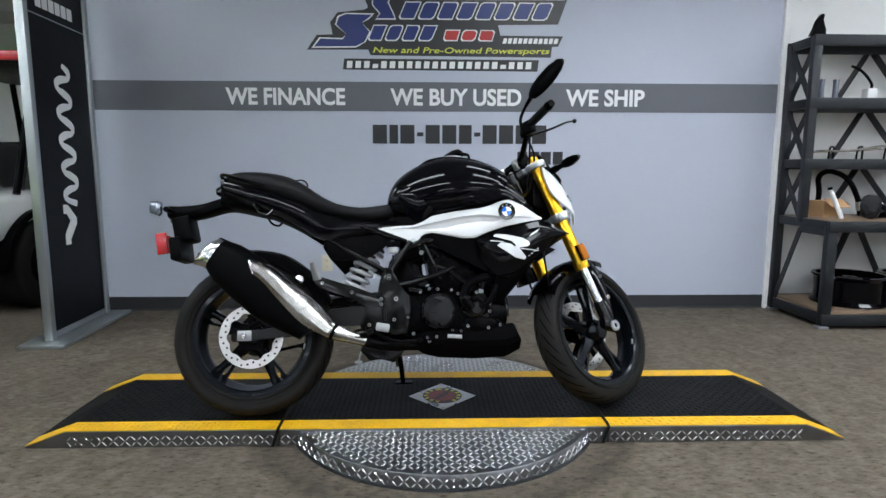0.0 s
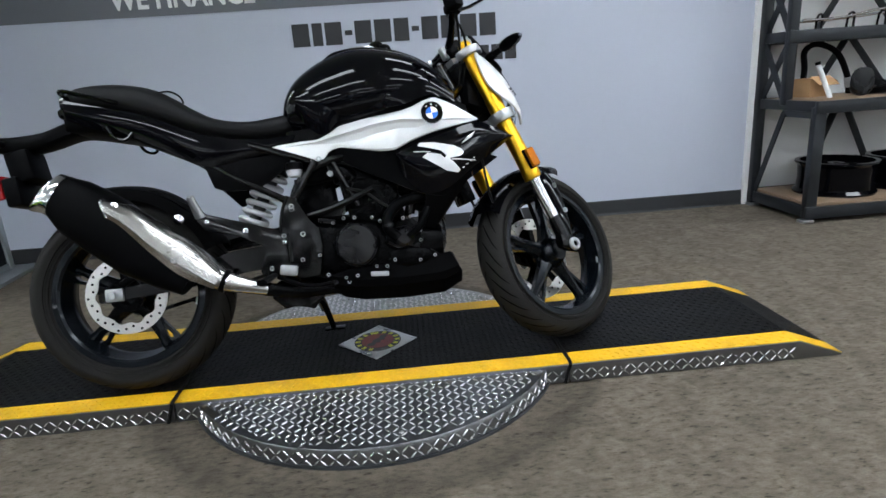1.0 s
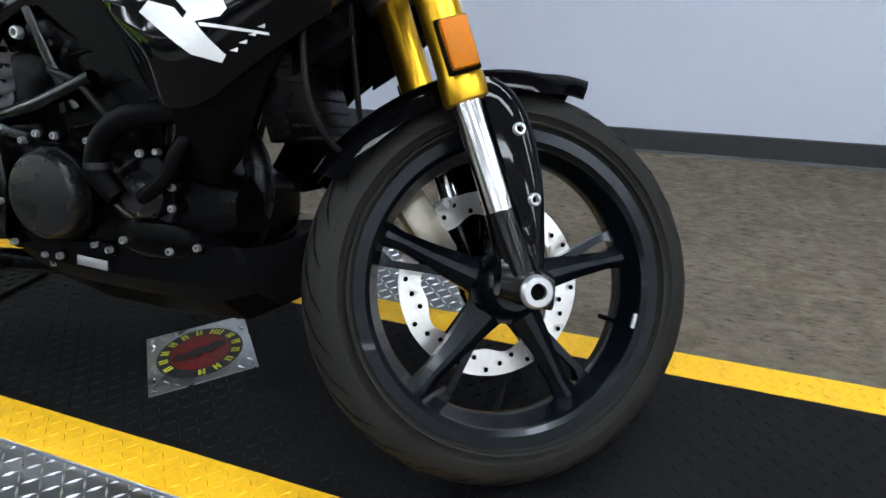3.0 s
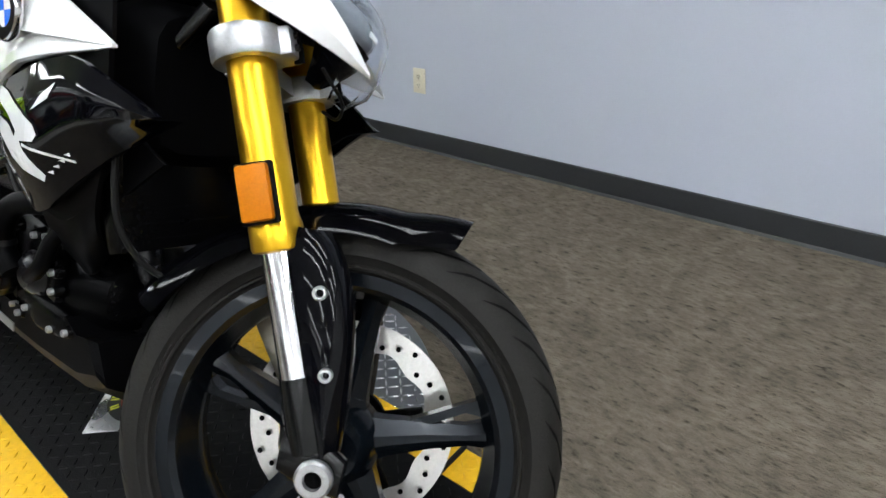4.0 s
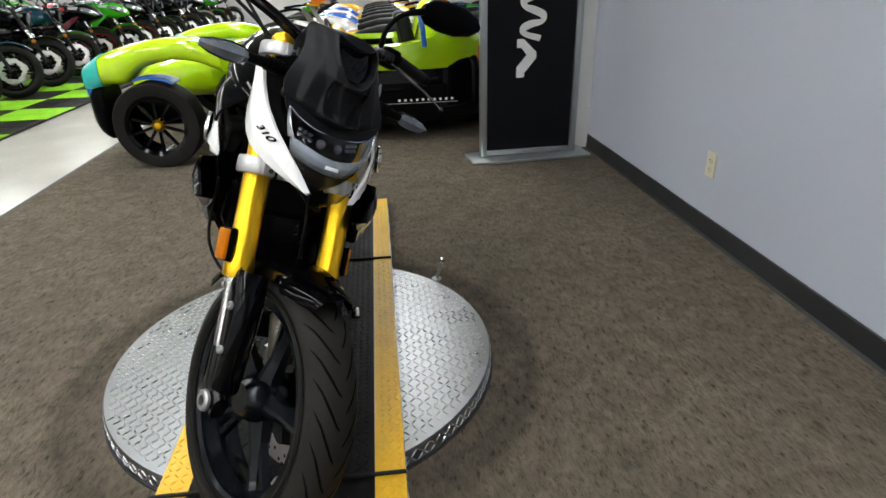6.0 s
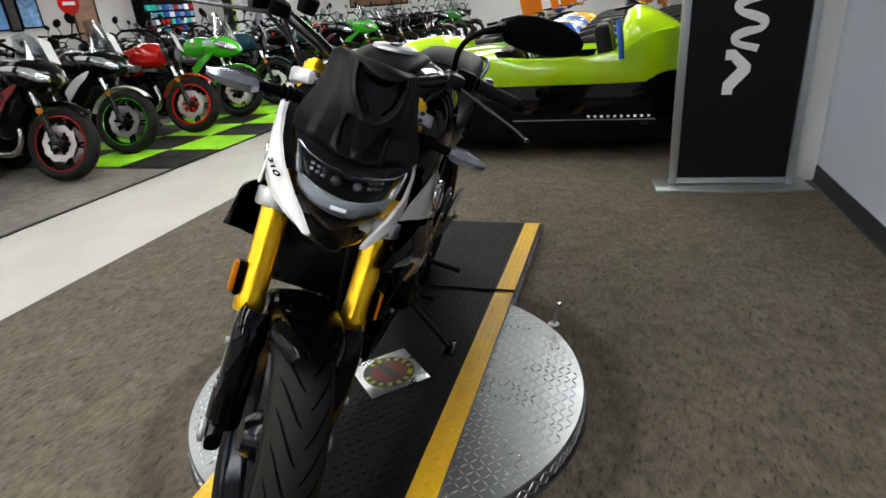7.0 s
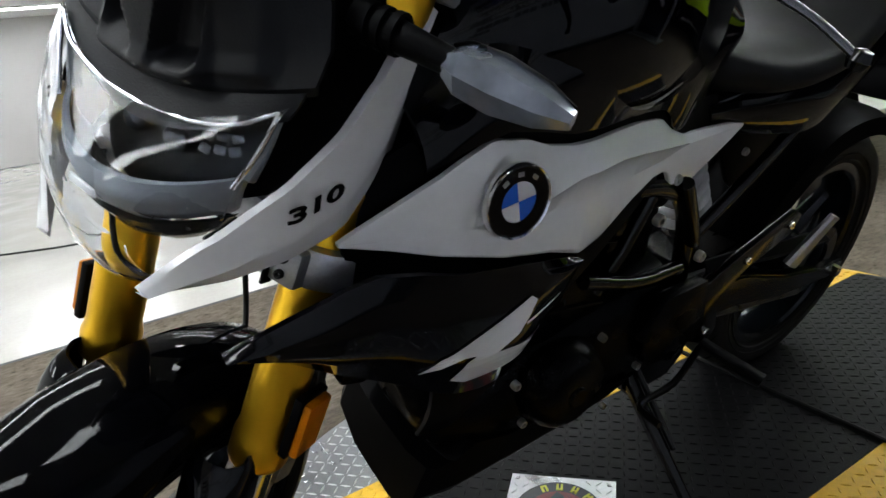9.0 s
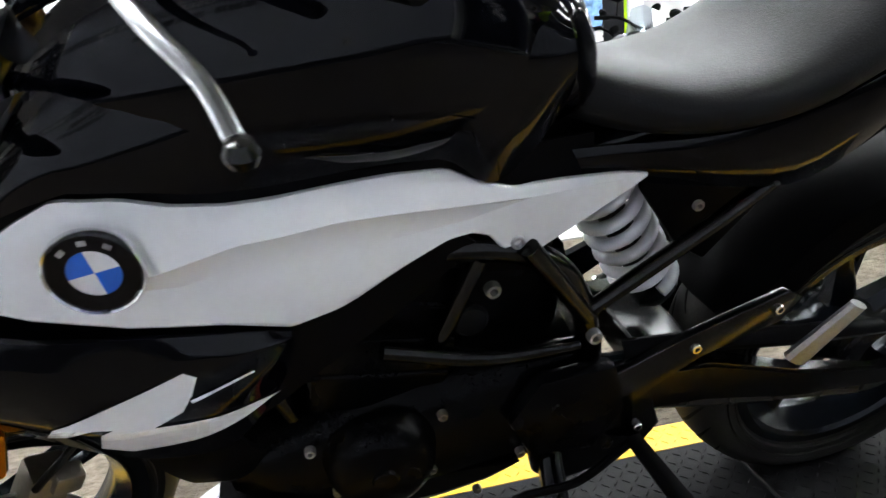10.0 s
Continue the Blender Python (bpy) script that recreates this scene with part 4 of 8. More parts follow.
def shield_y(x, z, v):
    """The shield wraps the silencer's upper flank: a rolled top edge, a fold and a flat lower face."""
    return float(np.interp(v, (0, 0.12, 0.30, 0.42, 0.75, 1), (0.214, 0.240, 0.257, 0.263, 0.264, 0.254))) - 0.034 * min(1, max(0, (x - 0.14) / 0.18))


shield = raw_bp("heat_shield", shell([(0.028, 0.596), (0.103, 0.560), (0.184, 0.492), (0.265, 0.422), (0.330, 0.350)], [(0.040, 0.530), (0.074, 0.503), (0.155, 0.410), (0.216, 0.348), (0.296, 0.302)], shield_y, -1, 30, 12, 0.005, 3), "stainless", "brushed stainless heat shield", can, 30)
raw_bp("shield_lip", T([(0.028, -0.222, 0.594), (0.030, -0.258, 0.572), (0.040, -0.258, 0.531)], [0.004, 0.005, 0.004], 8, 5), "chrome", "polished edge of the shield", can)
for x, z, v in ((0.062, 0.562, 0.2), (0.205, 0.392, 0.62), (0.258, 0.398, 0.22)):
    raw_bp("shield_screw", bolt((x, -shield_y(x, z, v), z), (0.15, -0.9, 0.35), r=0.009, h=0.006), "chrome", "", can)
raw_bp("exhaust_pipe", T([(0.265, -0.190, 0.352), (0.316, -0.188, 0.323), (0.375, -0.180, 0.301), (0.435, -0.162, 0.281)], [0.036, 0.032, 0.024, 0.018], 24, 6), "stainless", "polished exhaust link pipe")
raw_bp("mid_pipe", T([(0.430, -0.163, 0.282), (0.52, -0.11, 0.262), (0.70, -0.05, 0.258)], 0.020, 16, 5), "engine", "dark exhaust mid pipe")
raw_bp("exhaust_clamp", L([(0.0325, -0.007), (0.0365, -0.007), (0.0365, 0.007), (0.0325, 0.007)], along((0.322, -0.187, 0.320), (0.86, 0.06, -0.42)), 28, closed=True), "matte")
raw_bp("clamp_screw", bolt((0.335, -0.222, 0.322), (0.2, -0.95, 0.2), r=0.006, h=0.008), "chrome")
bp("header_pipe", T([(0.90, -0.03, 0.50), (0.97, -0.03, 0.46), (0.985, -0.03, 0.38), (0.94, -0.03, 0.29), (0.80, -0.045, 0.235), (0.68, -0.05, 0.245)], 0.02, 14, 6), "engine_grey")

# footrest hangers and pegs
for s in (-1, 1):
    bm = P([(0.50, 0.44), (0.53, 0.40), (0.50, 0.33), (0.44, 0.30), (0.42, 0.33), (0.45, 0.40), (0.38, 0.44), (0.27, 0.465), (0.245, 0.50), (0.27, 0.515), (0.40, 0.475)], s * 0.115, s * 0.128, 0.003)
    hang = bp("footrest_hanger", bm, "frame", "black alloy footrest hanger")
    bp("pillion_peg", T([(0.262, s * 0.125, 0.505), (0.245, s * 0.15, 0.565)] if s < 0 else [(0.228, s * 0.13, 0.395), (0.188, s * 0.155, 0.495)], [0.019, 0.013], 10, 0, 0.6), "silver", "folded bare alloy pillion peg", hang)
    bp("rider_peg", T([(0.46, s * 0.13, 0.315), (0.44, s * 0.235, 0.300)], [0.013, 0.016], 10, 0, 0.55), "matte", "black ribbed footpeg", hang)
    for x, z in ((0.50, 0.41), (0.455, 0.335), (0.39, 0.455), (0.28, 0.49)):
        bp("hanger_bolt", bolt((x, s * 0.128, z), (0, s, 0), 0.007), "chrome", "", hang)
bp("brake_pedal", T([(0.47, -0.135, 0.31), (0.55, -0.14, 0.275), (0.63, -0.15, 0.275), (0.645, -0.19, 0.278)], 0.007, 8, 4), "matte", "black rear brake pedal")
bp("gear_lever", T([(0.47, 0.135, 0.31), (0.55, 0.15, 0.28), (0.64, 0.155, 0.285), (0.65, 0.20, 0.288)], 0.006, 8, 4), "matte", "black gear lever")
bp("master_cylinder", B((0.05, 0.022, 0.03), (0.505, -0.135, 0.325), (0, 10, 0), 0.005), "silver", "alloy brake master cylinder")
# side stand down on its left
bp("side_stand", T([(0.56, 0.06, 0.25), (0.575, 0.17, 0.17), (0.585, 0.27, 0.092)], [0.014, 0.012, 0.010], 12, 4), "frame", "black side stand resting on the deck")
bp("stand_foot", B((0.075, 0.03, 0.006), (0.59, 0.278, 0.0855), (LEAN_DEG, 0, 0), 0.002), "frame")
brk = bp("stand_bracket", P([(0.60, 0.31), (0.52, 0.33), (0.43, 0.285), (0.41, 0.235), (0.45, 0.195), (0.50, 0.205), (0.545, 0.185), (0.585, 0.225)], 0.066, 0.082, 0.005), "frame", "black steel side stand bracket")
for x, z in ((0.545, 0.285), (0.47, 0.255)):
    bp("bracket_bolt", bolt((x, 0.082, z), (0, 1, 0), 0.010, 0.008), "engine_grey", "", brk)
bp("stand_spring", T([(0.545, 0.07, 0.26), (0.56, 0.19, 0.165)], 0.006, 8), "engine_grey")

# engine
eng = bp("crankcase", body([(0.50, 0.30, 0.44, 0.07), (0.53, 0.27, 0.47, 0.10), (0.62, 0.26, 0.48, 0.115), (0.74, 0.25, 0.48, 0.12), (0.84, 0.26, 0.46, 0.118), (0.93, 0.29, 0.43, 0.112), (0.985, 0.32, 0.42, 0.09), (1.0, 0.35, 0.40, 0.06)], 28, 3.2), "engine", "black engine crankcase")
bp("cylinder", moved(B((0.17, 0.19, 0.24), (0, 0, 0.10), bevel=0.012), pose(0.79, 0, 0.45, 0, -12, 0)), "engine", "black finned engine cylinder", eng)
for k in range(3):
    bp("cylinder_rib", B((0.176, 0.196, 0.008), (0.79 - 0.010 * k, 0, 0.49 + 0.048 * k), (0, -12, 0), 0.002, 1), "engine", "", eng, 0)
bp("cylinder_head", moved(B((0.20, 0.20, 0.08), (0, 0, 0), bevel=0.015), pose(0.74, 0, 0.665, 0, -12, 0)), "engine_grey", "", eng)
cov = Vector((0.714, -0.120, 0.380))
bp("clutch_cover", L([(0, 0.042), (0.048, 0.042), (0.056, 0.040), (0.061, 0.034), (0.063, 0.022), (0.064, 0)], along(cov, (0, -1, 0)), 56), "engine_grey", "dark round clutch cover", eng)
bp("clutch_ring", L([(0.0615, 0.020), (0.067, 0.018), (0.070, 0.012), (0.070, 0)], along(cov, (0, -1, 0)), 56), "engine", "", eng)
bp("alternator_cover", L([(0, 0.040), (0.045, 0.040), (0.056, 0.034), (0.064, 0.022), (0.070, 0)], along((0.80, 0.118, 0.39), (0, 1, 0)), 48), "engine", "dark round alternator cover", eng)
bp("alternator_plug", L([(0, 0.004), (0.014, 0.004), (0.016, 0)], along((0.80, 0.158, 0.39), (0, 1, 0)), 24), "engine", "", eng)
for x, z in ((0.682, 0.463), (0.715, 0.462), (0.792, 0.444), (0.863, 0.447), (0.913, 0.405), (0.912, 0.376), (0.849, 0.371), (0.826, 0.324), (0.800, 0.307), (0.905, 0.316), (0.951, 0.326), (0.620, 0.300), (0.707, 0.288), (0.600, 0.36)):
    bp("case_boss", L([(0.0, 0.012), (0.008, 0.012), (0.010, 0.008), (0.0115, 0)], along((x, -0.116, z), (0, -1, 0)), 14), "engine", "", eng)
    bp("case_bolt", bolt((x, -0.127, z), r=0.0054, h=0.007), "silver", "", eng)
for x, z in ((0.72, 0.43), (0.86, 0.34), (0.74, 0.34), (0.88, 0.42), (0.60, 0.42), (0.62, 0.33), (0.57, 0.36)):
    bp("case_bolt", bolt((x, 0.116, z), (0, 1, 0), 0.0065, 0.009), "silver", "", eng)
for x, z, t in ((0.86, 0.395, 40), (0.83, 0.335, -30), (0.585, 0.345, 70), (0.63, 0.46, 10), (0.87, 0.30, 20)):
    bp("case_rib", B((0.05, 0.008, 0.012), (x, -0.118, z), (0, t, 0), 0.002), "engine_grey", "", eng)
bp("water_pump", L([(0, 0.034), (0.020, 0.034), (0.030, 0.026), (0.036, 0.010), (0.040, 0)], along((0.862, -0.112, 0.390), (0, -1, 0)), 28), "engine_grey", "", eng)
bp("coolant_hose", T([(0.842, -0.148, 0.388), (0.814, -0.152, 0.420), (0.822, -0.152, 0.460), (0.855, -0.148, 0.490), (0.900, -0.135, 0.502), (0.97, -0.10, 0.510)], 0.0165, 14, 6), "matte", "black coolant hose", eng)
bp("coolant_hose", T([(0.873, -0.140, 0.388), (0.915, -0.142, 0.420), (0.935, -0.135, 0.460), (0.965, -0.11, 0.50)], 0.011, 12, 6), "matte", "black coolant hose", eng)
bp("case_lobe", body([(0.815, 0.315, 0.352, 0.008, -0.118), (0.86, 0.300, 0.360, 0.014, -0.118), (0.92, 0.305, 0.352, 0.012, -0.116), (0.955, 0.318, 0.338, 0.006, -0.112)], 14, 3, None, 2), "engine", "", eng, 40)
for x, z in ((0.648, 0.452), (0.768, 0.458), (0.886, 0.450), (0.768, 0.310), (0.880, 0.328), (0.672, 0.285)):
    bp("case_screw", bolt((x, -0.119, z), r=0.0048, h=0.010), "silver", "", eng)
bp("pump_cover", P([(0.800, 0.372), (0.826, 0.352), (0.880, 0.356), (0.915, 0.378), (0.918, 0.418), (0.890, 0.446), (0.846, 0.440), (0.812, 0.418)], -0.128, -0.108, 0.006), "engine", "black water pump cover", eng)
bp("pump_rib", T([(0.812, -0.130, 0.378), (0.846, -0.132, 0.360), (0.886, -0.130, 0.366)], 0.004, 8, 4), "engine_grey", "", eng)
bp("sensor_lead", T([(0.846, -0.118, 0.470), (0.800, -0.124, 0.500), (0.755, -0.120, 0.535), (0.700, -0.116, 0.552)], 0.005, 8, 5), "cable", "black sensor lead", eng)
bp("intake_boot", T([(0.735, -0.05, 0.575), (0.700, -0.082, 0.600), (0.665, -0.085, 0.602)], [0.034, 0.030, 0.033], 16, 4), "engine", "black rubber intake boot", eng)
for k in range(3):
    bp("boot_ring", L([(0.029, -0.003), (0.0345, -0.003), (0.0345, 0.003), (0.029, 0.003)], along((0.722 - 0.018 * k, -0.066 - 0.008 * k, 0.585 + 0.007 * k), (-0.7, -0.5, 0.5)), 20, closed=True), "engine_grey", "", eng)
pv = bp("pivot_plate", P([(0.520, 0.545), (0.548, 0.535), (0.572, 0.470), (0.606, 0.445), (0.612, 0.385), (0.596, 0.300), (0.535, 0.296), (0.500, 0.350), (0.488, 0.440), (0.500, 0.500)], -0.128, -0.112, 0.005), "frame", "glossy black frame pivot plate")
for x, z, r in ((0.500, 0.428, 0.0065), (0.556, 0.428, 0.008), (0.548, 0.352, 0.0065), (0.530, 0.512, 0.008)):
    bp("pivot_bolt", bolt((x, -0.128, z), r=r, h=0.008), "silver", "", pv)
bp("pivot_edge", T([(0.520, -0.127, 0.545), (0.500, -0.129, 0.500), (0.489, -0.129, 0.440)], 0.004, 8, 4), "frame", "", pv)
bp("hose_clip", L([(0.0165, -0.004), (0.0185, -0.004), (0.0185, 0.004), (0.0165, 0.004)], along((0.8145, -0.152, 0.428), (-0.05, 0, 1)), 18, closed=True), "engine_grey", "", eng)
bp("coolant_hose", T([(0.86, 0.08, 0.56), (0.92, 0.10, 0.55), (0.985, 0.10, 0.50)], 0.013, 12, 6), "matte", "black coolant hose", eng)
bp("spec_plate", B((0.055, 0.002, 0.014), (0.775, -0.137, 0.287), (0, 4, 0), 0.0005), "silver", "small bare alloy plate", eng)
bp("starter_motor", L([(0, 0.05), (0.02, 0.05), (0.024, 0.045), (0.024, -0.05), (0, -0.05)], along((0.66, 0, 0.50), (0, 1, 0)), 24), "engine_grey", "", eng)
bp("throttle_body", L([(0.03, 0.05), (0.036, 0.03), (0.032, 0), (0.036, -0.04)], along((0.665, -0.02, 0.60), (1, 0, 0.3)), 24), "engine", "", eng)
bp("airbox", B((0.15, 0.17, 0.12), (0.635, 0, 0.645), (0, -8, 0), 0.02), "matte", "black plastic airbox", eng)
bp("oil_filter_cap", L([(0, 0.022), (0.022, 0.022), (0.026, 0.016), (0.028, 0)], along((0.885, -0.10, 0.37), (0, -1, 0)), 24), "engine_grey", "", eng)
bp("sprocket_cover", P([(0.50, 0.46), (0.60, 0.46), (0.64, 0.40), (0.61, 0.33), (0.52, 0.32), (0.48, 0.38)], 0.11, 0.135, 0.008), "engine", "", eng)
# frame
bm = bmesh.new()
for s in (-1, 1):
    tube(bm, [(1.10, s * 0.03, 0.86), (1.02, s * 0.09, 0.79), (0.86, s * 0.108, 0.68), (0.66, s * 0.106, 0.645), (0.575, s * 0.10, 0.60), (0.53, s * 0.092, 0.52), (0.505, s * 0.085, 0.40)], 0.015, 12, 5)
    tube(bm, [(1.12, s * 0.03, 0.80), (1.02, s * 0.09, 0.66), (0.92, s * 0.10, 0.54), (0.89, s * 0.095, 0.46)], 0.013, 12, 5)
    tube(bm, [(0.665, s * 0.110, 0.635), (0.70, s * 0.108, 0.56), (0.73, s * 0.10, 0.50)], 0.010, 10)
    tube(bm, [(0.78, s * 0.118, 0.545), (0.66, s * 0.114, 0.50), (0.54, s * 0.098, 0.475)], 0.011, 10, 4)
    tube(bm, [(0.615, s * 0.122, 0.645), (0.575, s * 0.116, 0.585), (0.535, s * 0.108, 0.525)], 0.0115, 12)
    tube(bm, [(0.60, s * (0.105 if s < 0 else 0.07), 0.645 if s < 0 else 0.70), (0.36, s * (0.095 if s < 0 else 0.08), 0.735 if s < 0 else 0.765), (0.10, s * 0.085, 0.82)], 0.012, 10)
    tube(bm, [(0.53, s * 0.10, 0.525), (0.36, s * 0.095, 0.62), (0.22, s * 0.09, 0.715), (0.05, s * 0.085, 0.79)], 0.0105, 10)
bp("frame", bm, "frame", "black tubular steel frame", smooth=60)
bp("steering_head", T([HEAD_FOOT + HEAD_AXIS * 0.80 + Vector((0, 0, 0)), HEAD_FOOT + HEAD_AXIS * 1.04], 0.032, 20), "frame")
for s in (-1, 1):
    for x, z, y in ((0.53, 0.505, 0.118), (0.54, 0.44, 0.112), (0.51, 0.38, 0.105), (0.655, 0.600, 0.118)):
        bp("frame_bolt", bolt((x, s * y, z), (0, s, 0), 0.009, 0.010), "silver")

# rear shock
a, b = Vector((0.492, -0.005, 0.665)), Vector((0.362, -0.005, 0.435))
bm = bmesh.new()
d = (b - a).normalized()
m = along(a, d)
ln = (b - a).length
tube(bm, [m @ Vector((0.040 * math.cos(t), 0.040 * math.sin(t), 0.03 + (ln - 0.075) * t / (2 * math.pi * 6.5))) for t in np.linspace(0, 2 * math.pi * 6.5, 150)], 0.0088, 8)
bp("shock_spring", bm, "spring", "pale grey coil spring", smooth=60)
bp("shock_damper", L([(0, 0), (0.022, 0), (0.03, 0.02), (0.042, 0.03), (0.042, 0.036), (0.02, 0.04), (0.02, ln - 0.04), (0.042, ln - 0.035), (0.04, ln - 0.025), (0.02, ln), (0, ln)], m, 24), "engine_grey", "dark shock damper body")
inner = bp("inner_cover", P([(0.455, 0.655), (0.395, 0.567), (0.35, 0.537), (0.29, 0.60), (0.26, 0.65), (0.28, 0.71), (0.44, 0.72)], 0.052, 0.062, 0.004), "matte", "matte black inner side cover")
for x, z in ((0.375, 0.62), (0.30, 0.645)):
    bp("cover_bolt", bolt((x, 0.062, z), (0, 1, 0), 0.007, 0.006), "silver", "", inner)
bp("rear_case", B((0.13, 0.09, 0.15), (0.60, 0, 0.515), (0, -6, 0), 0.015), "engine", "black rear engine casing")
res = bp("brake_fluid_bottle", L([(0, 0.008), (0.016, 0.008), (0.020, 0.012), (0.0225, 0.026), (0.0225, 0.032), (0, 0.032)], pose(0.548, -0.105, 0.592), 20), "spring", "milky rear brake fluid bottle")
bp("bottle_cap", L([(0.0, 0.054), (0.022, 0.054), (0.0265, 0.050), (0.0265, 0.030), (0, 0.030)], pose(0.548, -0.105, 0.592), 20), "matte", "black screw cap", res)
bp("bottle_hose", T([(0.548, -0.105, 0.592), (0.545, -0.110, 0.560), (0.515, -0.118, 0.500), (0.515, -0.130, 0.350)], 0.005, 8, 5), "cable", "", res)

# belly pan
PAN = [(0.608, 0.257), (0.66, 0.224), (0.72, 0.209), (0.86, 0.201), (0.985, 0.205), (1.045, 0.236), (1.040, 0.252), (1.019, 0.326), (0.985, 0.318), (0.951, 0.352), (0.885, 0.306), (0.76, 0.287), (0.667, 0.281)]
bm = bmesh.new()
bridge(bm, [[(0.83 + (x - 0.83) * k, y, lo + (z - 0.201) * (0.352 - lo) / 0.151) for x, z in PAN] for y, k, lo in ((-0.128, 0.93, 0.272), (-0.118, 0.98, 0.248), (-0.060, 1.0, 0.201), (0.0, 1.0, 0.198), (0.060, 1.0, 0.201), (0.110, 0.98, 0.262), (0.122, 0.93, 0.285))])
pan = raw_bp("belly_pan", bm, "matte", "matte black faceted belly pan", smooth=14)
for s in (-1, 1):
    bp("belly_bolt", bolt((0.68, s * 0.113, 0.272), (0, s, 0), 0.006, 0.008), "silver")

# tank, seat, tail
bp("fuel_tank", body([(0.522, 0.77, 0.81, 0.055), (0.535, 0.755, 0.865, 0.085), (0.565, 0.745, 0.915, 0.105), (0.62, 0.735, 0.958, 0.128), (0.69, 0.73, 0.990, 0.152), (0.76, 0.73, 1.004, 0.172), (0.85, 0.74, 0.995, 0.182), (0.94, 0.75, 0.968, 0.176), (1.01, 0.77, 0.925, 0.150), (1.05, 0.79, 0.885, 0.115), (1.065, 0.81, 0.86, 0.07)], 32, 2.5, None, 4), "gloss", "glossy black fuel tank", smooth=60)
bp("tank_centre_cover", body([(0.66, 0.93, 0.985, 0.045), (0.70, 0.93, 1.004, 0.075), (0.78, 0.93, 1.014, 0.085), (0.88, 0.93, 1.001, 0.082), (0.97, 0.90, 0.968, 0.07), (1.03, 0.88, 0.925, 0.05)], 24, 3.5, None, 3), "matte", "matte black tank centre cover", smooth=50)
cap = bp("filler_cap", L([(0, 0.010), (0.036, 0.010), (0.040, 0.008), (0.044, 0.0095), (0.052, 0.007), (0.054, 0)], pose(0.79, 0, 1.010, 0, -2, 0), 40), "silver", "round alloy filler cap")
bp("cap_flap", B((0.045, 0.018, 0.006), (0.79, 0, 1.022), (0, -2, 0), 0.002), "engine_grey", "", cap)
bp("seat", body([(-0.105, 0.895, 0.915, 0.05), (-0.09, 0.88, 0.932, 0.085), (-0.03, 0.86, 0.942, 0.105), (0.06, 0.84, 0.938, 0.118), (0.14, 0.81, 0.920, 0.128), (0.20, 0.785, 0.888, 0.135), (0.26, 0.76, 0.845, 0.140), (0.33, 0.74, 0.806, 0.142), (0.42, 0.728, 0.792, 0.130), (0.50, 0.735, 0.805, 0.102), (0.545, 0.75, 0.815, 0.080), (0.56, 0.76, 0.80, 0.06)], 28, 3.0, None, 4), "seat", "black vinyl rider and pillion seat", smooth=60)
bp("seat_piping", T([(0.16, -0.118, 0.885), (0.19, -0.07, 0.905), (0.2, 0, 0.91), (0.19, 0.07, 0.905), (0.16, 0.118, 0.885)], 0.003, 6, 6), "matte")
for s in (-1, 1):
    bp("tail_fairing", shell([(-0.10, 0.892), (0.0, 0.862), (0.12, 0.828), (0.22, 0.783), (0.32, 0.742), (0.44, 0.73), (0.56, 0.735)], [(-0.10, 0.835), (-0.02, 0.800), (0.08, 0.765), (0.18, 0.715), (0.27, 0.66), (0.36, 0.66), (0.54, 0.69)], lambda x, z, v: 0.094 + 0.028 * math.sin(math.pi * min(1, max(0, (x + 0.1) / 0.6))) + 0.008 * math.sin(math.pi * v) - 0.012 * v, s, 26, 6, 0.005), "gloss", "glossy black tail fairing")
    if s < 0:
        bp("side_cover", shell([(0.28, 0.67), (0.34, 0.665), (0.46, 0.675), (0.56, 0.68)], [(0.305, 0.59), (0.34, 0.578), (0.44, 0.58), (0.52, 0.63)], lambda x, z, v: 0.10 + 0.004 * math.sin(math.pi * v), s, 12, 5, 0.006), "matte", "matte black battery side cover")
    bp("grab_rail", T([(0.06, s * 0.112, 0.868), (-0.03, s * 0.118, 0.895), (-0.09, s * 0.108, 0.915), (-0.115, s * 0.070, 0.918), (-0.10, s * 0.03, 0.905)], 0.009, 10, 5, 0.7), "frame", "black alloy grab rail")
    bp("tail_hook", T([(0.02, s * 0.11, 0.80), (0.04, s * 0.115, 0.765), (0.07, s * 0.115, 0.755), (0.09, s * 0.11, 0.775)], 0.005, 8, 4), "frame")
bp("undertail", body([(-0.12, 0.80, 0.90, 0.06), (-0.05, 0.79, 0.87, 0.085), (0.08, 0.76, 0.84, 0.09), (0.2, 0.70, 0.80, 0.09), (0.32, 0.655, 0.74, 0.085), (0.42, 0.68, 0.73, 0.07), (0.54, 0.70, 0.74, 0.06)], 20, 3.5), "matte", "black plastic undertail")
bp("tail_lamp", body([(-0.145, 0.855, 0.885, 0.04), (-0.12, 0.845, 0.895, 0.06), (-0.09, 0.85, 0.90, 0.06)], 16, 3), "smoke", "smoked tail lamp")
arm_secs = [(-0.06, 0.795, 0.85, 0.055), (-0.12, 0.79, 0.845, 0.05), (-0.20, 0.765, 0.82, 0.042), (-0.28, 0.755, 0.812, 0.04), (-0.325, 0.76, 0.812, 0.045)]
bp("plate_arm", body(arm_secs, 16, 3.5, None, 3), "matte", "long black plastic plate carrier arm")
for s in (-1, 1):
    bp("rear_indicator", body([(-0.325, 0.762, 0.808, 0.012, s * 0.10), (-0.335, 0.756, 0.812, 0.026, s * 0.10), (-0.36, 0.765, 0.812, 0.022, s * 0.10)], 14, 3), "ind_lens", "clear rear indicator lens")
    bp("indicator_stalk", T([(-0.31, s * 0.03, 0.785), (-0.315, s * 0.085, 0.786)], 0.011, 10), "matte")
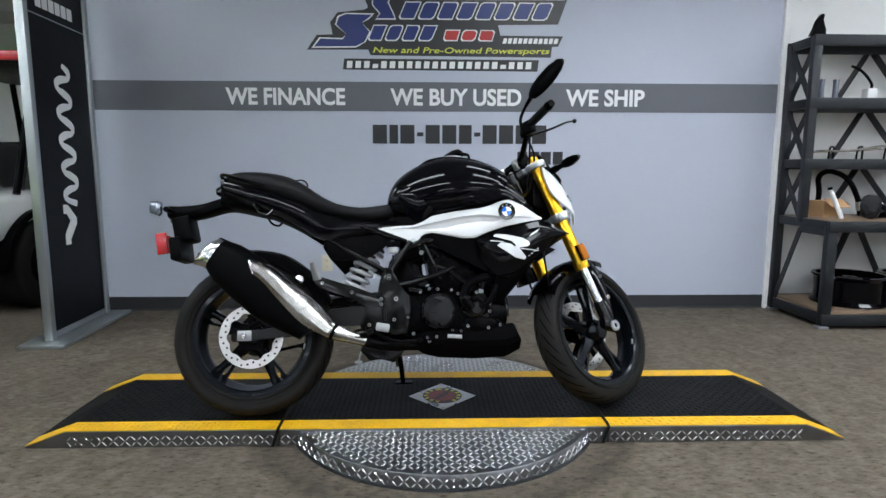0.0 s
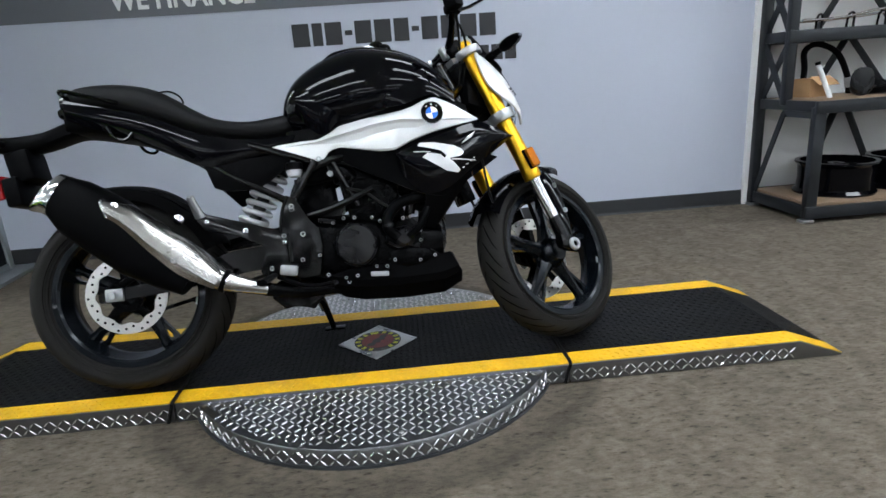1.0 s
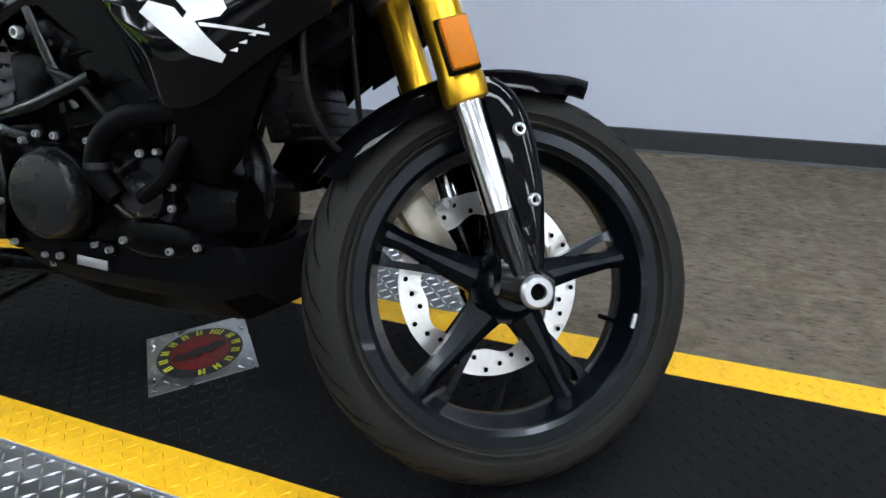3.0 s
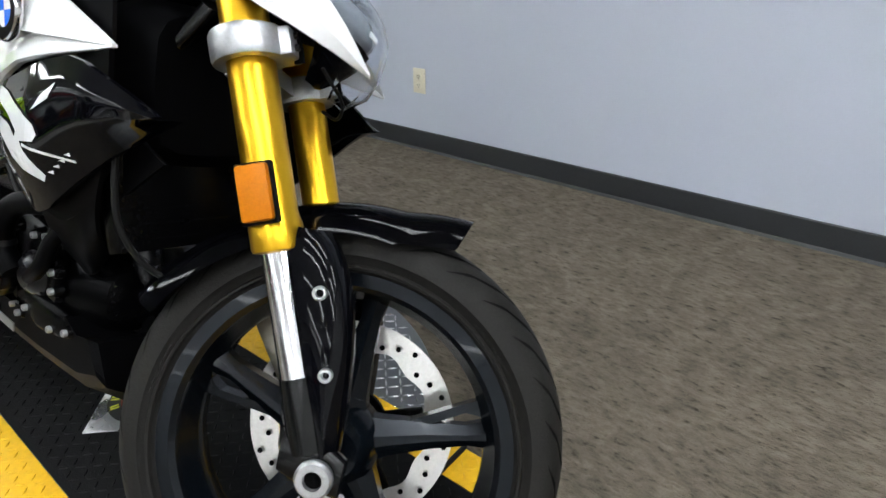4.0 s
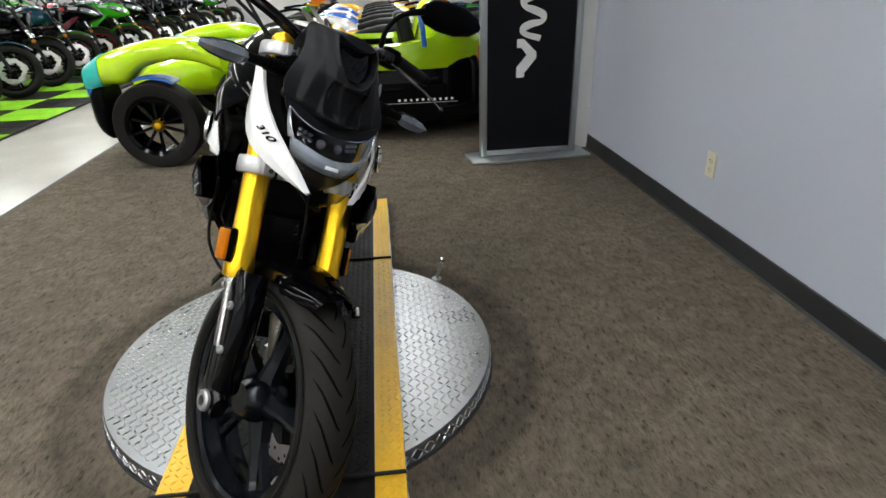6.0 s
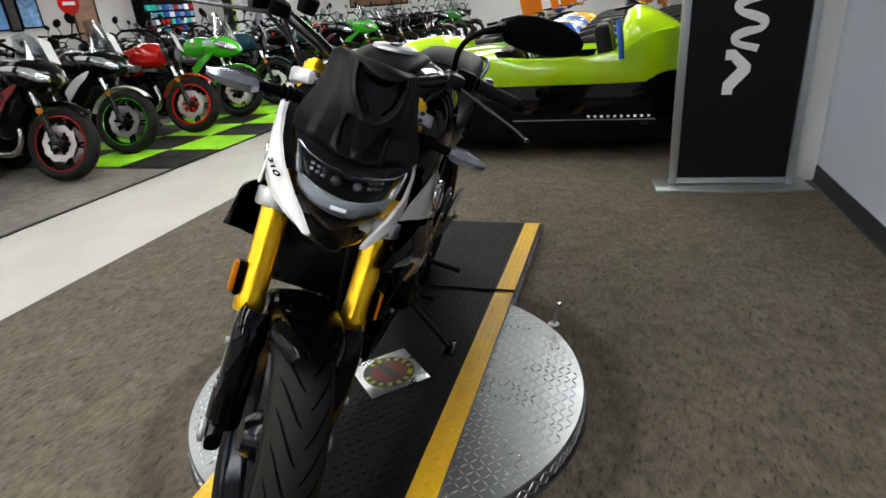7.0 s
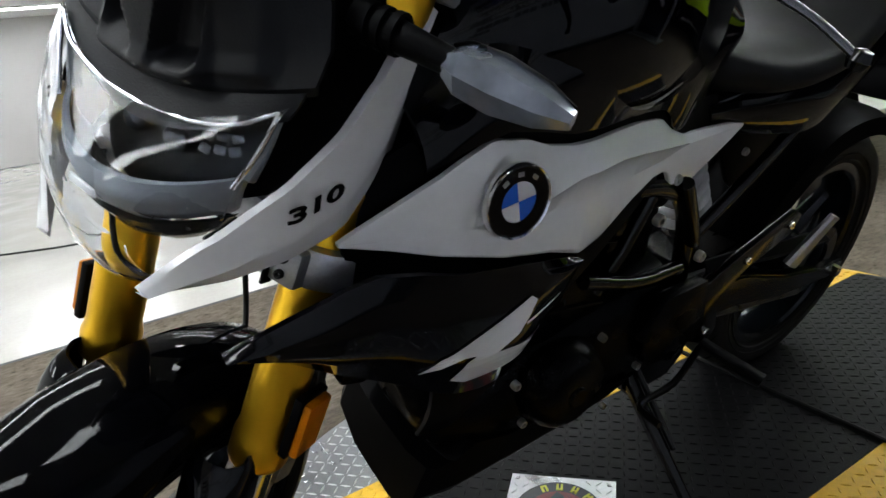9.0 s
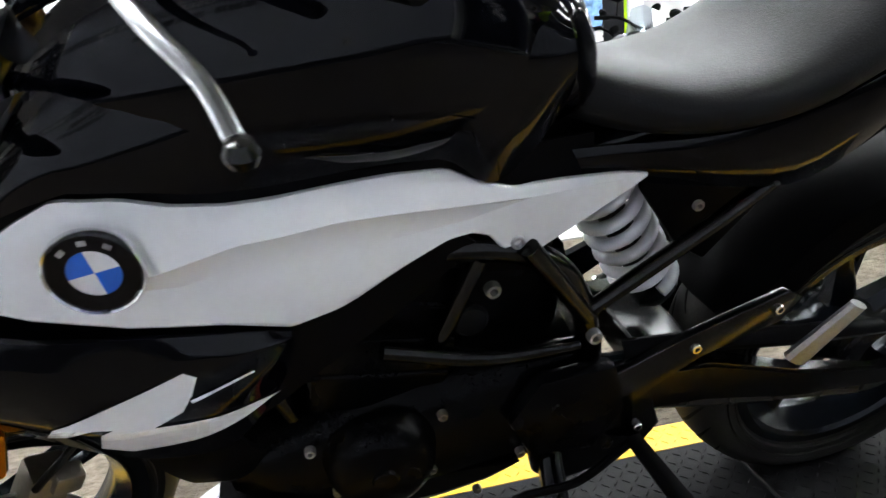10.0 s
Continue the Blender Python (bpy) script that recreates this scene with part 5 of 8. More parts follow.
bp("plate_bracket", joined(B((0.07, 0.11, 0.10), (-0.265, 0, 0.715), (0, -12, 0), 0.012), B((0.045, 0.15, 0.09), (-0.28, 0, 0.635), (0, -8, 0), 0.008)), "matte", "black plate bracket")
bp("rear_reflector", B((0.012, 0.09, 0.07), (-0.318, 0, 0.655), (0, -8, 0), 0.004), "red_lens", "red rear reflector")
bp("side_reflector", B((0.04, 0.012, 0.085), (-0.335, -0.055, 0.655), (0, -8, 0), 0.005), "red_lens", "red side reflector")
bp("tail_front_lamp", body([(-0.115, 0.868, 0.905, 0.012, -0.075), (-0.10, 0.858, 0.912, 0.016, -0.078), (-0.085, 0.865, 0.905, 0.012, -0.078)], 12, 2.5), "gloss")


# white side panels
PANEL_TOP = ((0.470, 0.504, 0.571, 0.625, 0.666, 0.697, 0.75, 0.80, 0.845, 0.888, 0.926, 0.959, 0.998, 1.03, 1.06, 1.132), (0.715, 0.722, 0.728, 0.730, 0.747, 0.767, 0.775, 0.780, 0.783, 0.787, 0.796, 0.810, 0.818, 0.804, 0.788, 0.7465))
PANEL_LOW = ((0.470, 0.500, 0.567, 0.603, 0.620, 0.634, 0.656, 0.674, 0.70, 0.761, 0.818, 0.862, 0.914, 0.972, 1.073, 1.132), (0.711, 0.696, 0.665, 0.649, 0.647, 0.655, 0.685, 0.694, 0.695, 0.682, 0.669, 0.668, 0.690, 0.707, 0.730, 0.7435))
CREASE = ((0.47, 0.616, 0.696, 0.803, 0.885, 0.937, 0.98, 1.132), (0.713, 0.719, 0.733, 0.752, 0.757, 0.750, 0.746, 0.745))
GAP = ((0.60, 0.68, 0.754, 0.853, 0.936, 1.01), (0.001, 0.020, 0.030, 0.026, 0.022, 0.001))


def panel_base(x):
    return float(np.interp(x, (0.47, 0.625, 0.75, 0.856, 0.98, 1.05, 1.13), (0.104, 0.120, 0.148, 0.178, 0.198, 0.190, 0.163)))


def folded_panel(side, n=72):
    """The white panel: an upper face, a hollow band under its crease and a lower face."""
    bm = bmesh.new()
    outer, back = [], []
    for x in np.linspace(0.470, 1.132, n):
        t, l = float(np.interp(x, *PANEL_TOP)), float(np.interp(x, *PANEL_LOW))
        if side > 0:
            l -= float(np.interp(x, (0.70, 0.80, 0.95, 1.09), (0, 0.010, 0.009, 0)))
        k = min(1, max(0, (x - 0.50) * 5)) * min(1, max(0, (1.132 - x) * 6))
        ca = min(t - 0.0012, max(l + 0.0024, float(np.interp(x, *CREASE))))
        cb = min(ca - 0.0008, max(l + 0.0012, ca - float(np.interp(x, *GAP))))
        b = panel_base(x)
        if side > 0:
            k *= 0.5
        row = [(t, b - 0.016 * k), (t - 0.15 * (t - ca), b - 0.009 * k), ((t + ca) / 2, b - 0.001 * k), (ca + 0.06 * (t - ca), b + 0.0085 * k), (ca, b + 0.0105 * k), (ca - 0.35 * (ca - cb), b + 0.0005 * k), (cb, b - 0.0065 * k), (cb - 0.15 * (cb - l), b - 0.004 * k), ((cb + l) / 2, b - 0.0005 * k), (l + 0.08 * (cb - l), b - 0.0015 * k), (l, b - 0.006 * k)]
        outer.append([bm.verts.new((x, side * y, z)) for z, y in row])
        back.append([bm.verts.new((x, side * (y - 0.006), z)) for z, y in row])
    m = len(outer[0])
    for i in range(n - 1):
        for j in range(m - 1):
            bm.faces.new((outer[i][j], outer[i + 1][j], outer[i + 1][j + 1], outer[i][j + 1]))
            bm.faces.new((back[i][j], back[i][j + 1], back[i + 1][j + 1], back[i + 1][j]))
        for j in (0, m - 1):
            bm.faces.new((outer[i][j], back[i][j], back[i + 1][j], outer[i + 1][j]))
    for i in (0, n - 1):
        for j in range(m - 1):
            bm.faces.new((outer[i][j], outer[i][j + 1], back[i][j + 1], back[i][j]))
    return bm


def blade_y(x, z, v):
    return float(np.interp(x, (0.86, 0.95, 1.05, 1.15, 1.24), (0.176, 0.196, 0.206, 0.196, 0.170))) + float(np.interp(v, (0, 0.25, 0.6, 1), (0, 0.010, 0.006, -0.022)))


BLADE_TOP = [(0.862, 0.655), (0.946, 0.684), (1.03, 0.706), (1.115, 0.729), (1.17, 0.713), (1.236, 0.683)]
BLADE_LOW = [(0.862, 0.650), (0.872, 0.600), (0.915, 0.545), (0.955, 0.522), (1.02, 0.537), (1.09, 0.586), (1.165, 0.634), (1.236, 0.679)]


def on_blade(x, z):
    t = float(np.interp(x, [p[0] for p in BLADE_TOP], [p[1] for p in BLADE_TOP]))
    l = float(np.interp(x, [p[0] for p in BLADE_LOW], [p[1] for p in BLADE_LOW]))
    return blade_y(x, z, min(1, max(0, (t - z) / max(0.004, t - l))))


def decal(poly, s, parent):
    """A flat sticker laid on the shroud."""
    bm = bmesh.new()
    f = bm.faces.new([bm.verts.new((x, 0, z)) for x, z in poly])
    bmesh.ops.triangulate(bm, faces=[f])
    bmesh.ops.subdivide_edges(bm, edges=bm.edges, cuts=3, use_grid_fill=True)
    skin = BVHTree.FromPolygons([v.co for v in parent.data.vertices], [tuple(q.vertices) for q in parent.data.polygons])
    for v in bm.verts:
        hit = skin.ray_cast(Vector((v.co.x, s * 0.5, v.co.z)), Vector((0, -s, 0)))[0]
        v.co.y = hit.y + s * 0.0016 if hit else s * (on_blade(v.co.x, v.co.z) + 0.0022)
    part("decal", bm, "white", parent, "white letter-shaped sticker", 0)


for s in (-1, 1):
    white = raw_bp("side_panel", folded_panel(s), "white", "glossy white folded side panel", smooth=22)
    raw_bp("panel_bolt", bolt((0.624, s * 0.119, 0.668), (0, s, 0), 0.008, 0.005), "silver", "", white)
    c = Vector((0.983, s * 0.2025, 0.765))
    bmx = along(c, (0.02, s, 0.05))
    raw_bp("badge", L([(0.0, 0.004), (0.0190, 0.004), (0.0190, 0.006), (0.031, 0.006), (0.032, 0.007), (0.0335, 0.006), (0.034, 0)], bmx, 48), "gloss", "round badge with black ring", white, 30)
    for k in range(4):
        qd = bmesh.new()
        vs = [qd.verts.new((0, 0, 0.0048))] + [qd.verts.new((0.0190 * math.cos(t), 0.0190 * math.sin(t), 0.0048)) for t in np.linspace(k * math.pi / 2, (k + 1) * math.pi / 2, 9)]
        qd.faces.new(vs)
        raw_bp("badge_quarter", moved(qd, bmx @ pose(0, 0, 0, 0, 0, 8)), "blue" if k % 2 else "white", "", white, 0)
    for k in range(3):
        a = radians(90 + 38 * (k - 1))
        raw_bp("badge_mark", moved(B((0.006, 0.004, 0.0006), (0.0255 * math.cos(a), 0.0255 * math.sin(a), 0.0064), (0, 0, math.degrees(a) + 90)), bmx @ pose(0, 0, 0, 0, 0, 0)), "silver", "", white, 0)
    raw_bp("badge_rim", L([(0.0325, 0.0065), (0.0340, 0.008), (0.0355, 0.0035), (0.035, 0)], bmx, 48), "chrome", "", white)
    raw_bp("tank_moulding", shell([(0.53, 0.765), (0.64, 0.772), (0.70, 0.795), (0.80, 0.806), (0.90, 0.822), (0.985, 0.838), (1.05, 0.822), (1.10, 0.795)], [(0.53, 0.715), (0.64, 0.728), (0.70, 0.755), (0.80, 0.770), (0.90, 0.785), (0.985, 0.805), (1.05, 0.78), (1.11, 0.75)], lambda x, z, v: float(np.interp(x, (0.53, 0.7, 0.9, 1.0, 1.1), (0.090, 0.120, 0.162, 0.172, 0.146))) + 0.006 * v, s, 30, 4, 0.005), "matte", "matte black tank moulding")
    raw_bp("tank_side_cover", shell([(0.578, 0.900), (0.62, 0.935), (0.70, 0.962), (0.80, 0.972), (0.90, 0.955), (0.99, 0.918), (1.062, 0.868)], [(0.566, 0.820), (0.600, 0.772), (0.645, 0.740), (0.675, 0.757), (0.70, 0.780), (0.80, 0.793), (0.90, 0.802), (0.985, 0.824), (1.06, 0.800)], lambda x, z, v: (1 - v) * float(np.interp(x, (0.57, 0.70, 0.85, 1.0, 1.06), (0.100, 0.132, 0.152, 0.134, 0.110))) + v * (panel_base(x) - 0.004) + 0.020 * math.sin(math.pi * v), s, 36, 12, 0.006, 2), "gloss", "glossy black flat tank side cover", smooth=30)
    raw_bp("inner_shroud", shell([(0.69, 0.700), (0.78, 0.695), (0.86, 0.678), (0.97, 0.708), (1.06, 0.730), (1.13, 0.742)], [(0.665, 0.672), (0.76, 0.615), (0.84, 0.575), (0.93, 0.53), (1.02, 0.52), (1.10, 0.60)], lambda x, z, v: float(np.interp(x, (0.66, 0.8, 0.95, 1.1), (0.128, 0.150, 0.172, 0.165))) - 0.012 * v, s, 26, 6, 0.006), "matte", "matte black inner shroud")
    shroud = raw_bp("radiator_shroud", shell(BLADE_TOP, BLADE_LOW, blade_y, s, 40, 14, 0.006, 2), "gloss", "glossy black radiator shroud", smooth=30)
    if s < 0:
        decal([(0.936, 0.679), (0.98, 0.675), (1.037, 0.66), (1.063, 0.647), (1.068, 0.636), (1.059, 0.627), (1.024, 0.622), (1.008, 0.625), (1.019, 0.637), (0.996, 0.649), (0.956, 0.661), (0.929, 0.669)], s, shroud)
        decal([(0.958, 0.645), (0.996, 0.637), (1.008, 0.625), (1.024, 0.622), (1.012, 0.615), (1.055, 0.587), (1.048, 0.578), (1.011, 0.586), (0.941, 0.633)], s, shroud)
        decal([(0.915, 0.654), (0.967, 0.648), (0.967, 0.645), (0.916, 0.651)], s, shroud)
        decal([(1.030, 0.621), (1.107, 0.614), (1.107, 0.611), (1.030, 0.617)], s, shroud)
        decal([(1.063, 0.663), (1.084, 0.683), (1.11, 0.699), (1.096, 0.68)], s, shroud)
        for k in range(4):
            decal([(1.060 + 0.012 * k, 0.592 + 0.009 * k), (1.070 + 0.012 * k, 0.596 + 0.009 * k), (1.068 + 0.012 * k, 0.591 + 0.009 * k)], s, shroud)
    else:
        decal([(1.080, 0.607), (1.064, 0.627), (1.012, 0.640), (0.953, 0.655), (0.944, 0.647), (0.953, 0.629), (0.965, 0.612), (0.991, 0.602), (1.013, 0.604), (1.032, 0.609), (1.006, 0.618), (0.998, 0.628)], s, shroud)
        decal([(1.032, 0.609), (1.013, 0.604), (0.991, 0.602), (0.958, 0.595), (0.888, 0.572), (0.923, 0.565), (0.969, 0.562), (1.022, 0.566), (1.044, 0.582)], s, shroud)
        decal([(0.956, 0.623), (0.900, 0.632), (0.900, 0.630), (0.955, 0.619)], s, shroud)
    raw_bp("shroud_bolt", bolt((1.105, s * 0.198, 0.713), (0, s, 0), 0.006, 0.004), "silver", "", shroud)
    up, down = ([(0.95, 0.545), (1.03, 0.56), (1.115, 0.605)], [(0.925, 0.43), (0.968, 0.42), (1.006, 0.458)]) if s < 0 else ([(0.945, 0.535), (0.99, 0.545), (1.040, 0.56)], [(0.93, 0.43), (0.97, 0.390), (1.026, 0.400)])
    raw_bp("shroud_scoop", shell(up, down, lambda x, z, v: 0.165 - 0.06 * v + 0.01 * math.sin(math.pi * v), s, 14, 8, 0.006), "matte", "matte black lower radiator scoop", smooth=25)
    raw_bp("scoop_fin", P([(1.10, 0.66), (1.19, 0.625), (1.105, 0.57)], s * 0.128, s * 0.134, 0.001), "matte", "small black pointed fin")
raw_bp("radiator", moved(B((0.035, 0.20, 0.19), bevel=0.004), pose(1.06, -0.035, 0.580, 0, -18, 0)), "engine", "black finned radiator")
for k in range(9):
    raw_bp("radiator_fin", moved(B((0.038, 0.19, 0.003), (0, 0, -0.08 + 0.02 * k)), pose(1.06, -0.035, 0.580, 0, -18, 0)), "engine", "", None, 0)
bp("under_tank_filler", body([(0.60, 0.64, 0.75, 0.08), (0.75, 0.62, 0.76, 0.11), (0.92, 0.58, 0.78, 0.125), (1.04, 0.56, 0.80, 0.12), (1.09, 0.60, 0.78, 0.09)], 16, 4), "matte", "black inner plastics")


# ---- front end, turned with the handlebar ----
def leg(z):
    """The middle of a fork leg at a height."""
    return 1.366 - (z - 0.293) * 0.390


UP = Vector((-0.3634, 0, 0.9316))
sp = raw_sp
for s in (-1, 1):
    y = s * 0.108

    def at(z):
        return Vector((leg(z), y, z))

    m0 = along(at(0.528), UP)
    n = (0.996 - 0.528) / UP.z
    tubep = sp("fork_tube", L([(0.021, 0), (0.029, 0.002), (0.0305, 0.006), (0.0305, 0.030), (0.029, 0.036), (0.0275, 0.045), (0.0275, 0.30), (0.0255, 0.305), (0.0255, n - 0.012), (0.023, n - 0.010), (0.023, n)], m0, 40), "gold", "gold anodised upside-down fork tube")
    sp("fork_cap", L([(0, 0.012), (0.010, 0.012), (0.011, 0.006), (0.019, 0.006), (0.020, 0), (0.021, -0.004)], along(at(0.996), UP), 24), "gold", "gold fork cap", tubep)
    sp("fork_slider", T([at(0.535), at(0.365)], 0.0205, 28), "chrome", "polished chrome fork slider")
    bm = T([at(0.395), at(0.355), at(0.315)], [0.0215, 0.0235, 0.023], 20)
    foot = joined(bm, body([(leg(0.33) - 0.024, 0.285, 0.335, 0.016, y), (leg(0.33), 0.275, 0.345, 0.019, y), (1.374 + 0.028, 0.268, 0.315, 0.016, y)], 14, 3))
    sp("axle_clamp", foot, "frame", "black fork foot")
    sp("axle_end", L([(0.011, 0.002), (0.011, 0.010), (0.019, 0.010), (0.022, 0.006), (0.022, 0)], along((1.374, y + s * 0.019, 0.293), (0, s, 0)), 28), "silver", "bright axle end")
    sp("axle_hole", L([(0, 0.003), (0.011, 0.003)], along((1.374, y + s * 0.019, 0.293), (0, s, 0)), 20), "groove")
    sp("fork_reflector", moved(B((0.012, 0.036, 0.062), bevel=0.004), along(at(0.588) + Vector((-0.003, s * 0.042, 0)), UP)), "orange", "orange side reflector")
    sp("reflector_back", moved(B((0.010, 0.042, 0.068), bevel=0.002), along(at(0.588) + Vector((-0.003, s * 0.034, 0)), UP)), "matte")

# triple clamps
for z, h, w, f in ((0.745, 0.034, 0.042, 0.030), (0.968, 0.026, 0.036, 0.026)):
    bm = bmesh.new()
    c = Vector((leg(z), 0, z))
    m = along(c, UP)
    for s in (-1, 1):
        lathe(bm, [(0.0285, -h / 2), (0.041, -h / 2), (0.043, -h / 2 + 0.004), (0.043, h / 2 - 0.004), (0.041, h / 2), (0.0285, h / 2)], m @ Matrix.Translation(m.to_3x3().inverted() @ Vector((0, s * 0.108, 0))), 32, closed=True)
    k = bmesh.ops.create_cube(bm, size=1, matrix=m @ pose(0, 0, 0) @ Matrix.Diagonal((1, 1, 1, 1)) @ Matrix.Diagonal((0.14, w * 1.0, h * 0.8, 1)))
    # the bridge, a little behind the legs
    for v in k["verts"]:
        v.co += Vector((-0.025, 0, -0.008))
    for s in (-1, 1):
        box(bm, (0.034, 0.046, h * 0.98), c + Vector((0.034, s * 0.100, 0.012)), (0, -21.3, 0), 0.004)
    clamp = sp("triple_clamp", bm, "silver", "bare alloy fork clamp", smooth=28)
    for s in (-1, 1):
        sp("clamp_slot", moved(B((0.003, 0.012, h * 1.02)), m @ Matrix.Translation(m.to_3x3().inverted() @ Vector((0.0505, s * 0.096, 0.015)))), "groove", "", clamp)
        for dz in (-0.007, 0.007):
            sp("clamp_bolt", bolt(c + UP * dz + Vector((0.050, s * 0.108, 0.019)), (0.93, 0, 0.36), 0.0042, 0.004), "engine_grey", "", clamp)
sp("stem_nut", L([(0, 0.016), (0.012, 0.016), (0.016, 0.010), (0.016, 0)], along(Vector((leg(0.968) - 0.035, 0, 0.972)), UP), 6), "chrome")

# front mudguard
bm = bmesh.new()
rings = []
for k in range(22):
    a = radians(70 + 84 * k / 21)
    r = 0.312 + 0.014 * max(0, (a - 2.2))
    taper = 1 if k > 4 else 0.55 + 0.45 * k / 4
    c, s = math.cos(a), math.sin(a)
    rings.append([(FW.x + c * (r - d), y * taper, FW.z + s * (r - d) + (0.006 * (4 - k) if k < 4 else 0)) for y, d in ((-0.074, 0.040), (-0.070, 0.020), (-0.055, 0.006), (-0.025, 0), (0, -0.003), (0.025, 0), (0.055, 0.006), (0.070, 0.020), (0.074, 0.040))])
bridge(bm, rings, closed=False)
bmesh.ops.solidify(bm, geom=list(bm.faces), thickness=0.0035)
sp("front_mudguard", bm, "gloss", "glossy black front mudguard", smooth=50)
for s in (-1, 1):
    gb = bmesh.new()
    rows = []
    for z, d0, d1, out in ((0.562, 0.024, 0.054, 0.120), (0.550, 0.020, 0.066, 0.126), (0.525, 0.018, 0.074, 0.130), (0.48, 0.018, 0.074, 0.131), (0.43, 0.018, 0.066, 0.131), (0.38, 0.017, 0.052, 0.130), (0.335, 0.014, 0.038, 0.128), (0.315, 0.012, 0.030, 0.126)):
        sec = ((d0, out - 0.004), ((d0 + d1) / 2, out), (d1 - 0.010, out - 0.002), (d1, out - 0.011), (d1 + 0.005, out - 0.032), (d1 - 0.001, out - 0.052), (d1 - 0.016, out - 0.064))
        rows.append([gb.verts.new((leg(z) + dx, s * yy, z)) for dx, yy in sec])
    for a, b in zip(rows, rows[1:]):
        for k in range(6):
            gb.faces.new((a[k], a[k + 1], b[k + 1], b[k]) if s > 0 else (a[k + 1], a[k], b[k], b[k + 1]))
    bmesh.ops.recalc_face_normals(gb, faces=list(gb.faces))
    bmesh.ops.subdivide_edges(gb, edges=list(gb.edges), cuts=2, use_grid_fill=True, smooth=0.6)
    bmesh.ops.solidify(gb, geom=list(gb.faces), thickness=0.004)
    g = sp("fork_guard", gb, "gloss", "glossy black fork guard", smooth=45)
    for x, z in ((1.336, 0.497), (1.362, 0.410)):
        sp("guard_bolt", bolt((x, s * 0.1315, z), (0.10, s, 0), 0.0085, 0.006), "silver", "", g)
# caliper and hose on its left
cal = sp("front_caliper", moved(joined(B((0.05, 0.05, 0.115), bevel=0.008), B((0.035, 0.03, 0.03), (-0.015, 0.02, 0.05), bevel=0.006), B((0.035, 0.03, 0.03), (-0.015, 0.02, -0.05), bevel=0.006)), pose(1.262, 0.066, 0.375, 0, -35, 0)), "caliper", "bronze-grey radial brake caliper")
for dz in (-0.045, 0.045):
    sp("caliper_bolt", bolt((1.262 + 0.57 * dz, 0.052 - 0.02, 0.375 + 0.82 * dz), (0, -1, 0), 0.009, 0.008), "silver", "", cal)
    sp("caliper_bolt", bolt((1.262 + 0.57 * dz, 0.098, 0.375 + 0.82 * dz), (0, 1, 0), 0.009, 0.008), "silver", "", cal)
sp("brake_hose", T([(1.25, 0.095, 0.43), (1.17, 0.10, 0.50), (1.14, 0.085, 0.62), (1.12, 0.06, 0.75), (1.10, 0.03, 0.85)], 0.005, 8, 6), "cable", "black brake hose")
sp("sensor_cable", T([(1.06, -0.12, 0.66), (1.075, -0.10, 0.52), (1.12, -0.06, 0.46), (1.15, -0.05, 0.50)], 0.004, 8, 6), "cable", "black sensor cable")


# headlamp and flyscreen: faces laid across the machine, bowed and swept back
def soft(v):
    v = min(1, max(0, v))
    return v * v * (3 - 2 * v)


def face(rows, seg=33, per=1, thick=0.004, shape=None, back=None):
    """Rows of (half width, x in the middle, z in the middle, sweep back at the sides, rise at the sides)."""
    rows = [tuple(float(np.interp(i / per, range(len(rows)), [r[j] for r in rows])) for j in range(5)) for i in range((len(rows) - 1) * per + 1)]
    bm = bmesh.new()
    grid = []
    for w, xf, zc, swp, rise in rows:
        line = []
        for k in range(seg):
            u = 2 * k / (seg - 1) - 1
            x, y, z = xf - swp * abs(u) ** 2.2, u * w, zc + rise * abs(u) ** 1.6
            if shape:
                x += shape(y, z, u)
            line.append(bm.verts.new((x, y, z)))
        grid.append(line)
    for a, b in zip(grid, grid[1:]):
        for i in range(seg - 1):
            bm.faces.new((a[i], a[i + 1], b[i + 1], b[i]))
    if back is None:
        rear = [[bm.verts.new((v.co.x - thick, v.co.y, v.co.z)) for v in line] for line in grid]
        for a, b in zip(rear, rear[1:]):
            for i in range(seg - 1):
                bm.faces.new((a[i], b[i], b[i + 1], a[i + 1]))
        for i in range(seg - 1):
            for g, r in ((grid[0], rear[0]), (grid[-1], rear[-1])):
                bm.faces.new((g[i], g[i + 1], r[i + 1], r[i]))
        for i in range(len(grid) - 1):
            for j in (0, seg - 1):
                bm.faces.new((grid[i][j], grid[i + 1][j], rear[i + 1][j], rear[i][j]))
    else:
        rim = [v for v in grid[0]] + [g[-1] for g in grid[1:-1]] + grid[-1][::-1] + [g[0] for g in grid[-2:0:-1]]
        far = [bm.verts.new((back, v.co.y * 0.8, v.co.z)) for v in rim]
        n = len(rim)
        for i in range(n):
            bm.faces.new((rim[i], rim[(i + 1) % n], far[(i + 1) % n], far[i]))
        bm.faces.new(far)
    return bm


def hp(name, bm, mat, label="", parent=None, smooth=35):
    """A part of the lamp and its screen, which sit a little off the steering axis."""
    return raw_sp(name, moved(bm, Matrix.Translation((0, -0.008, 0))), mat, label, parent, smooth)


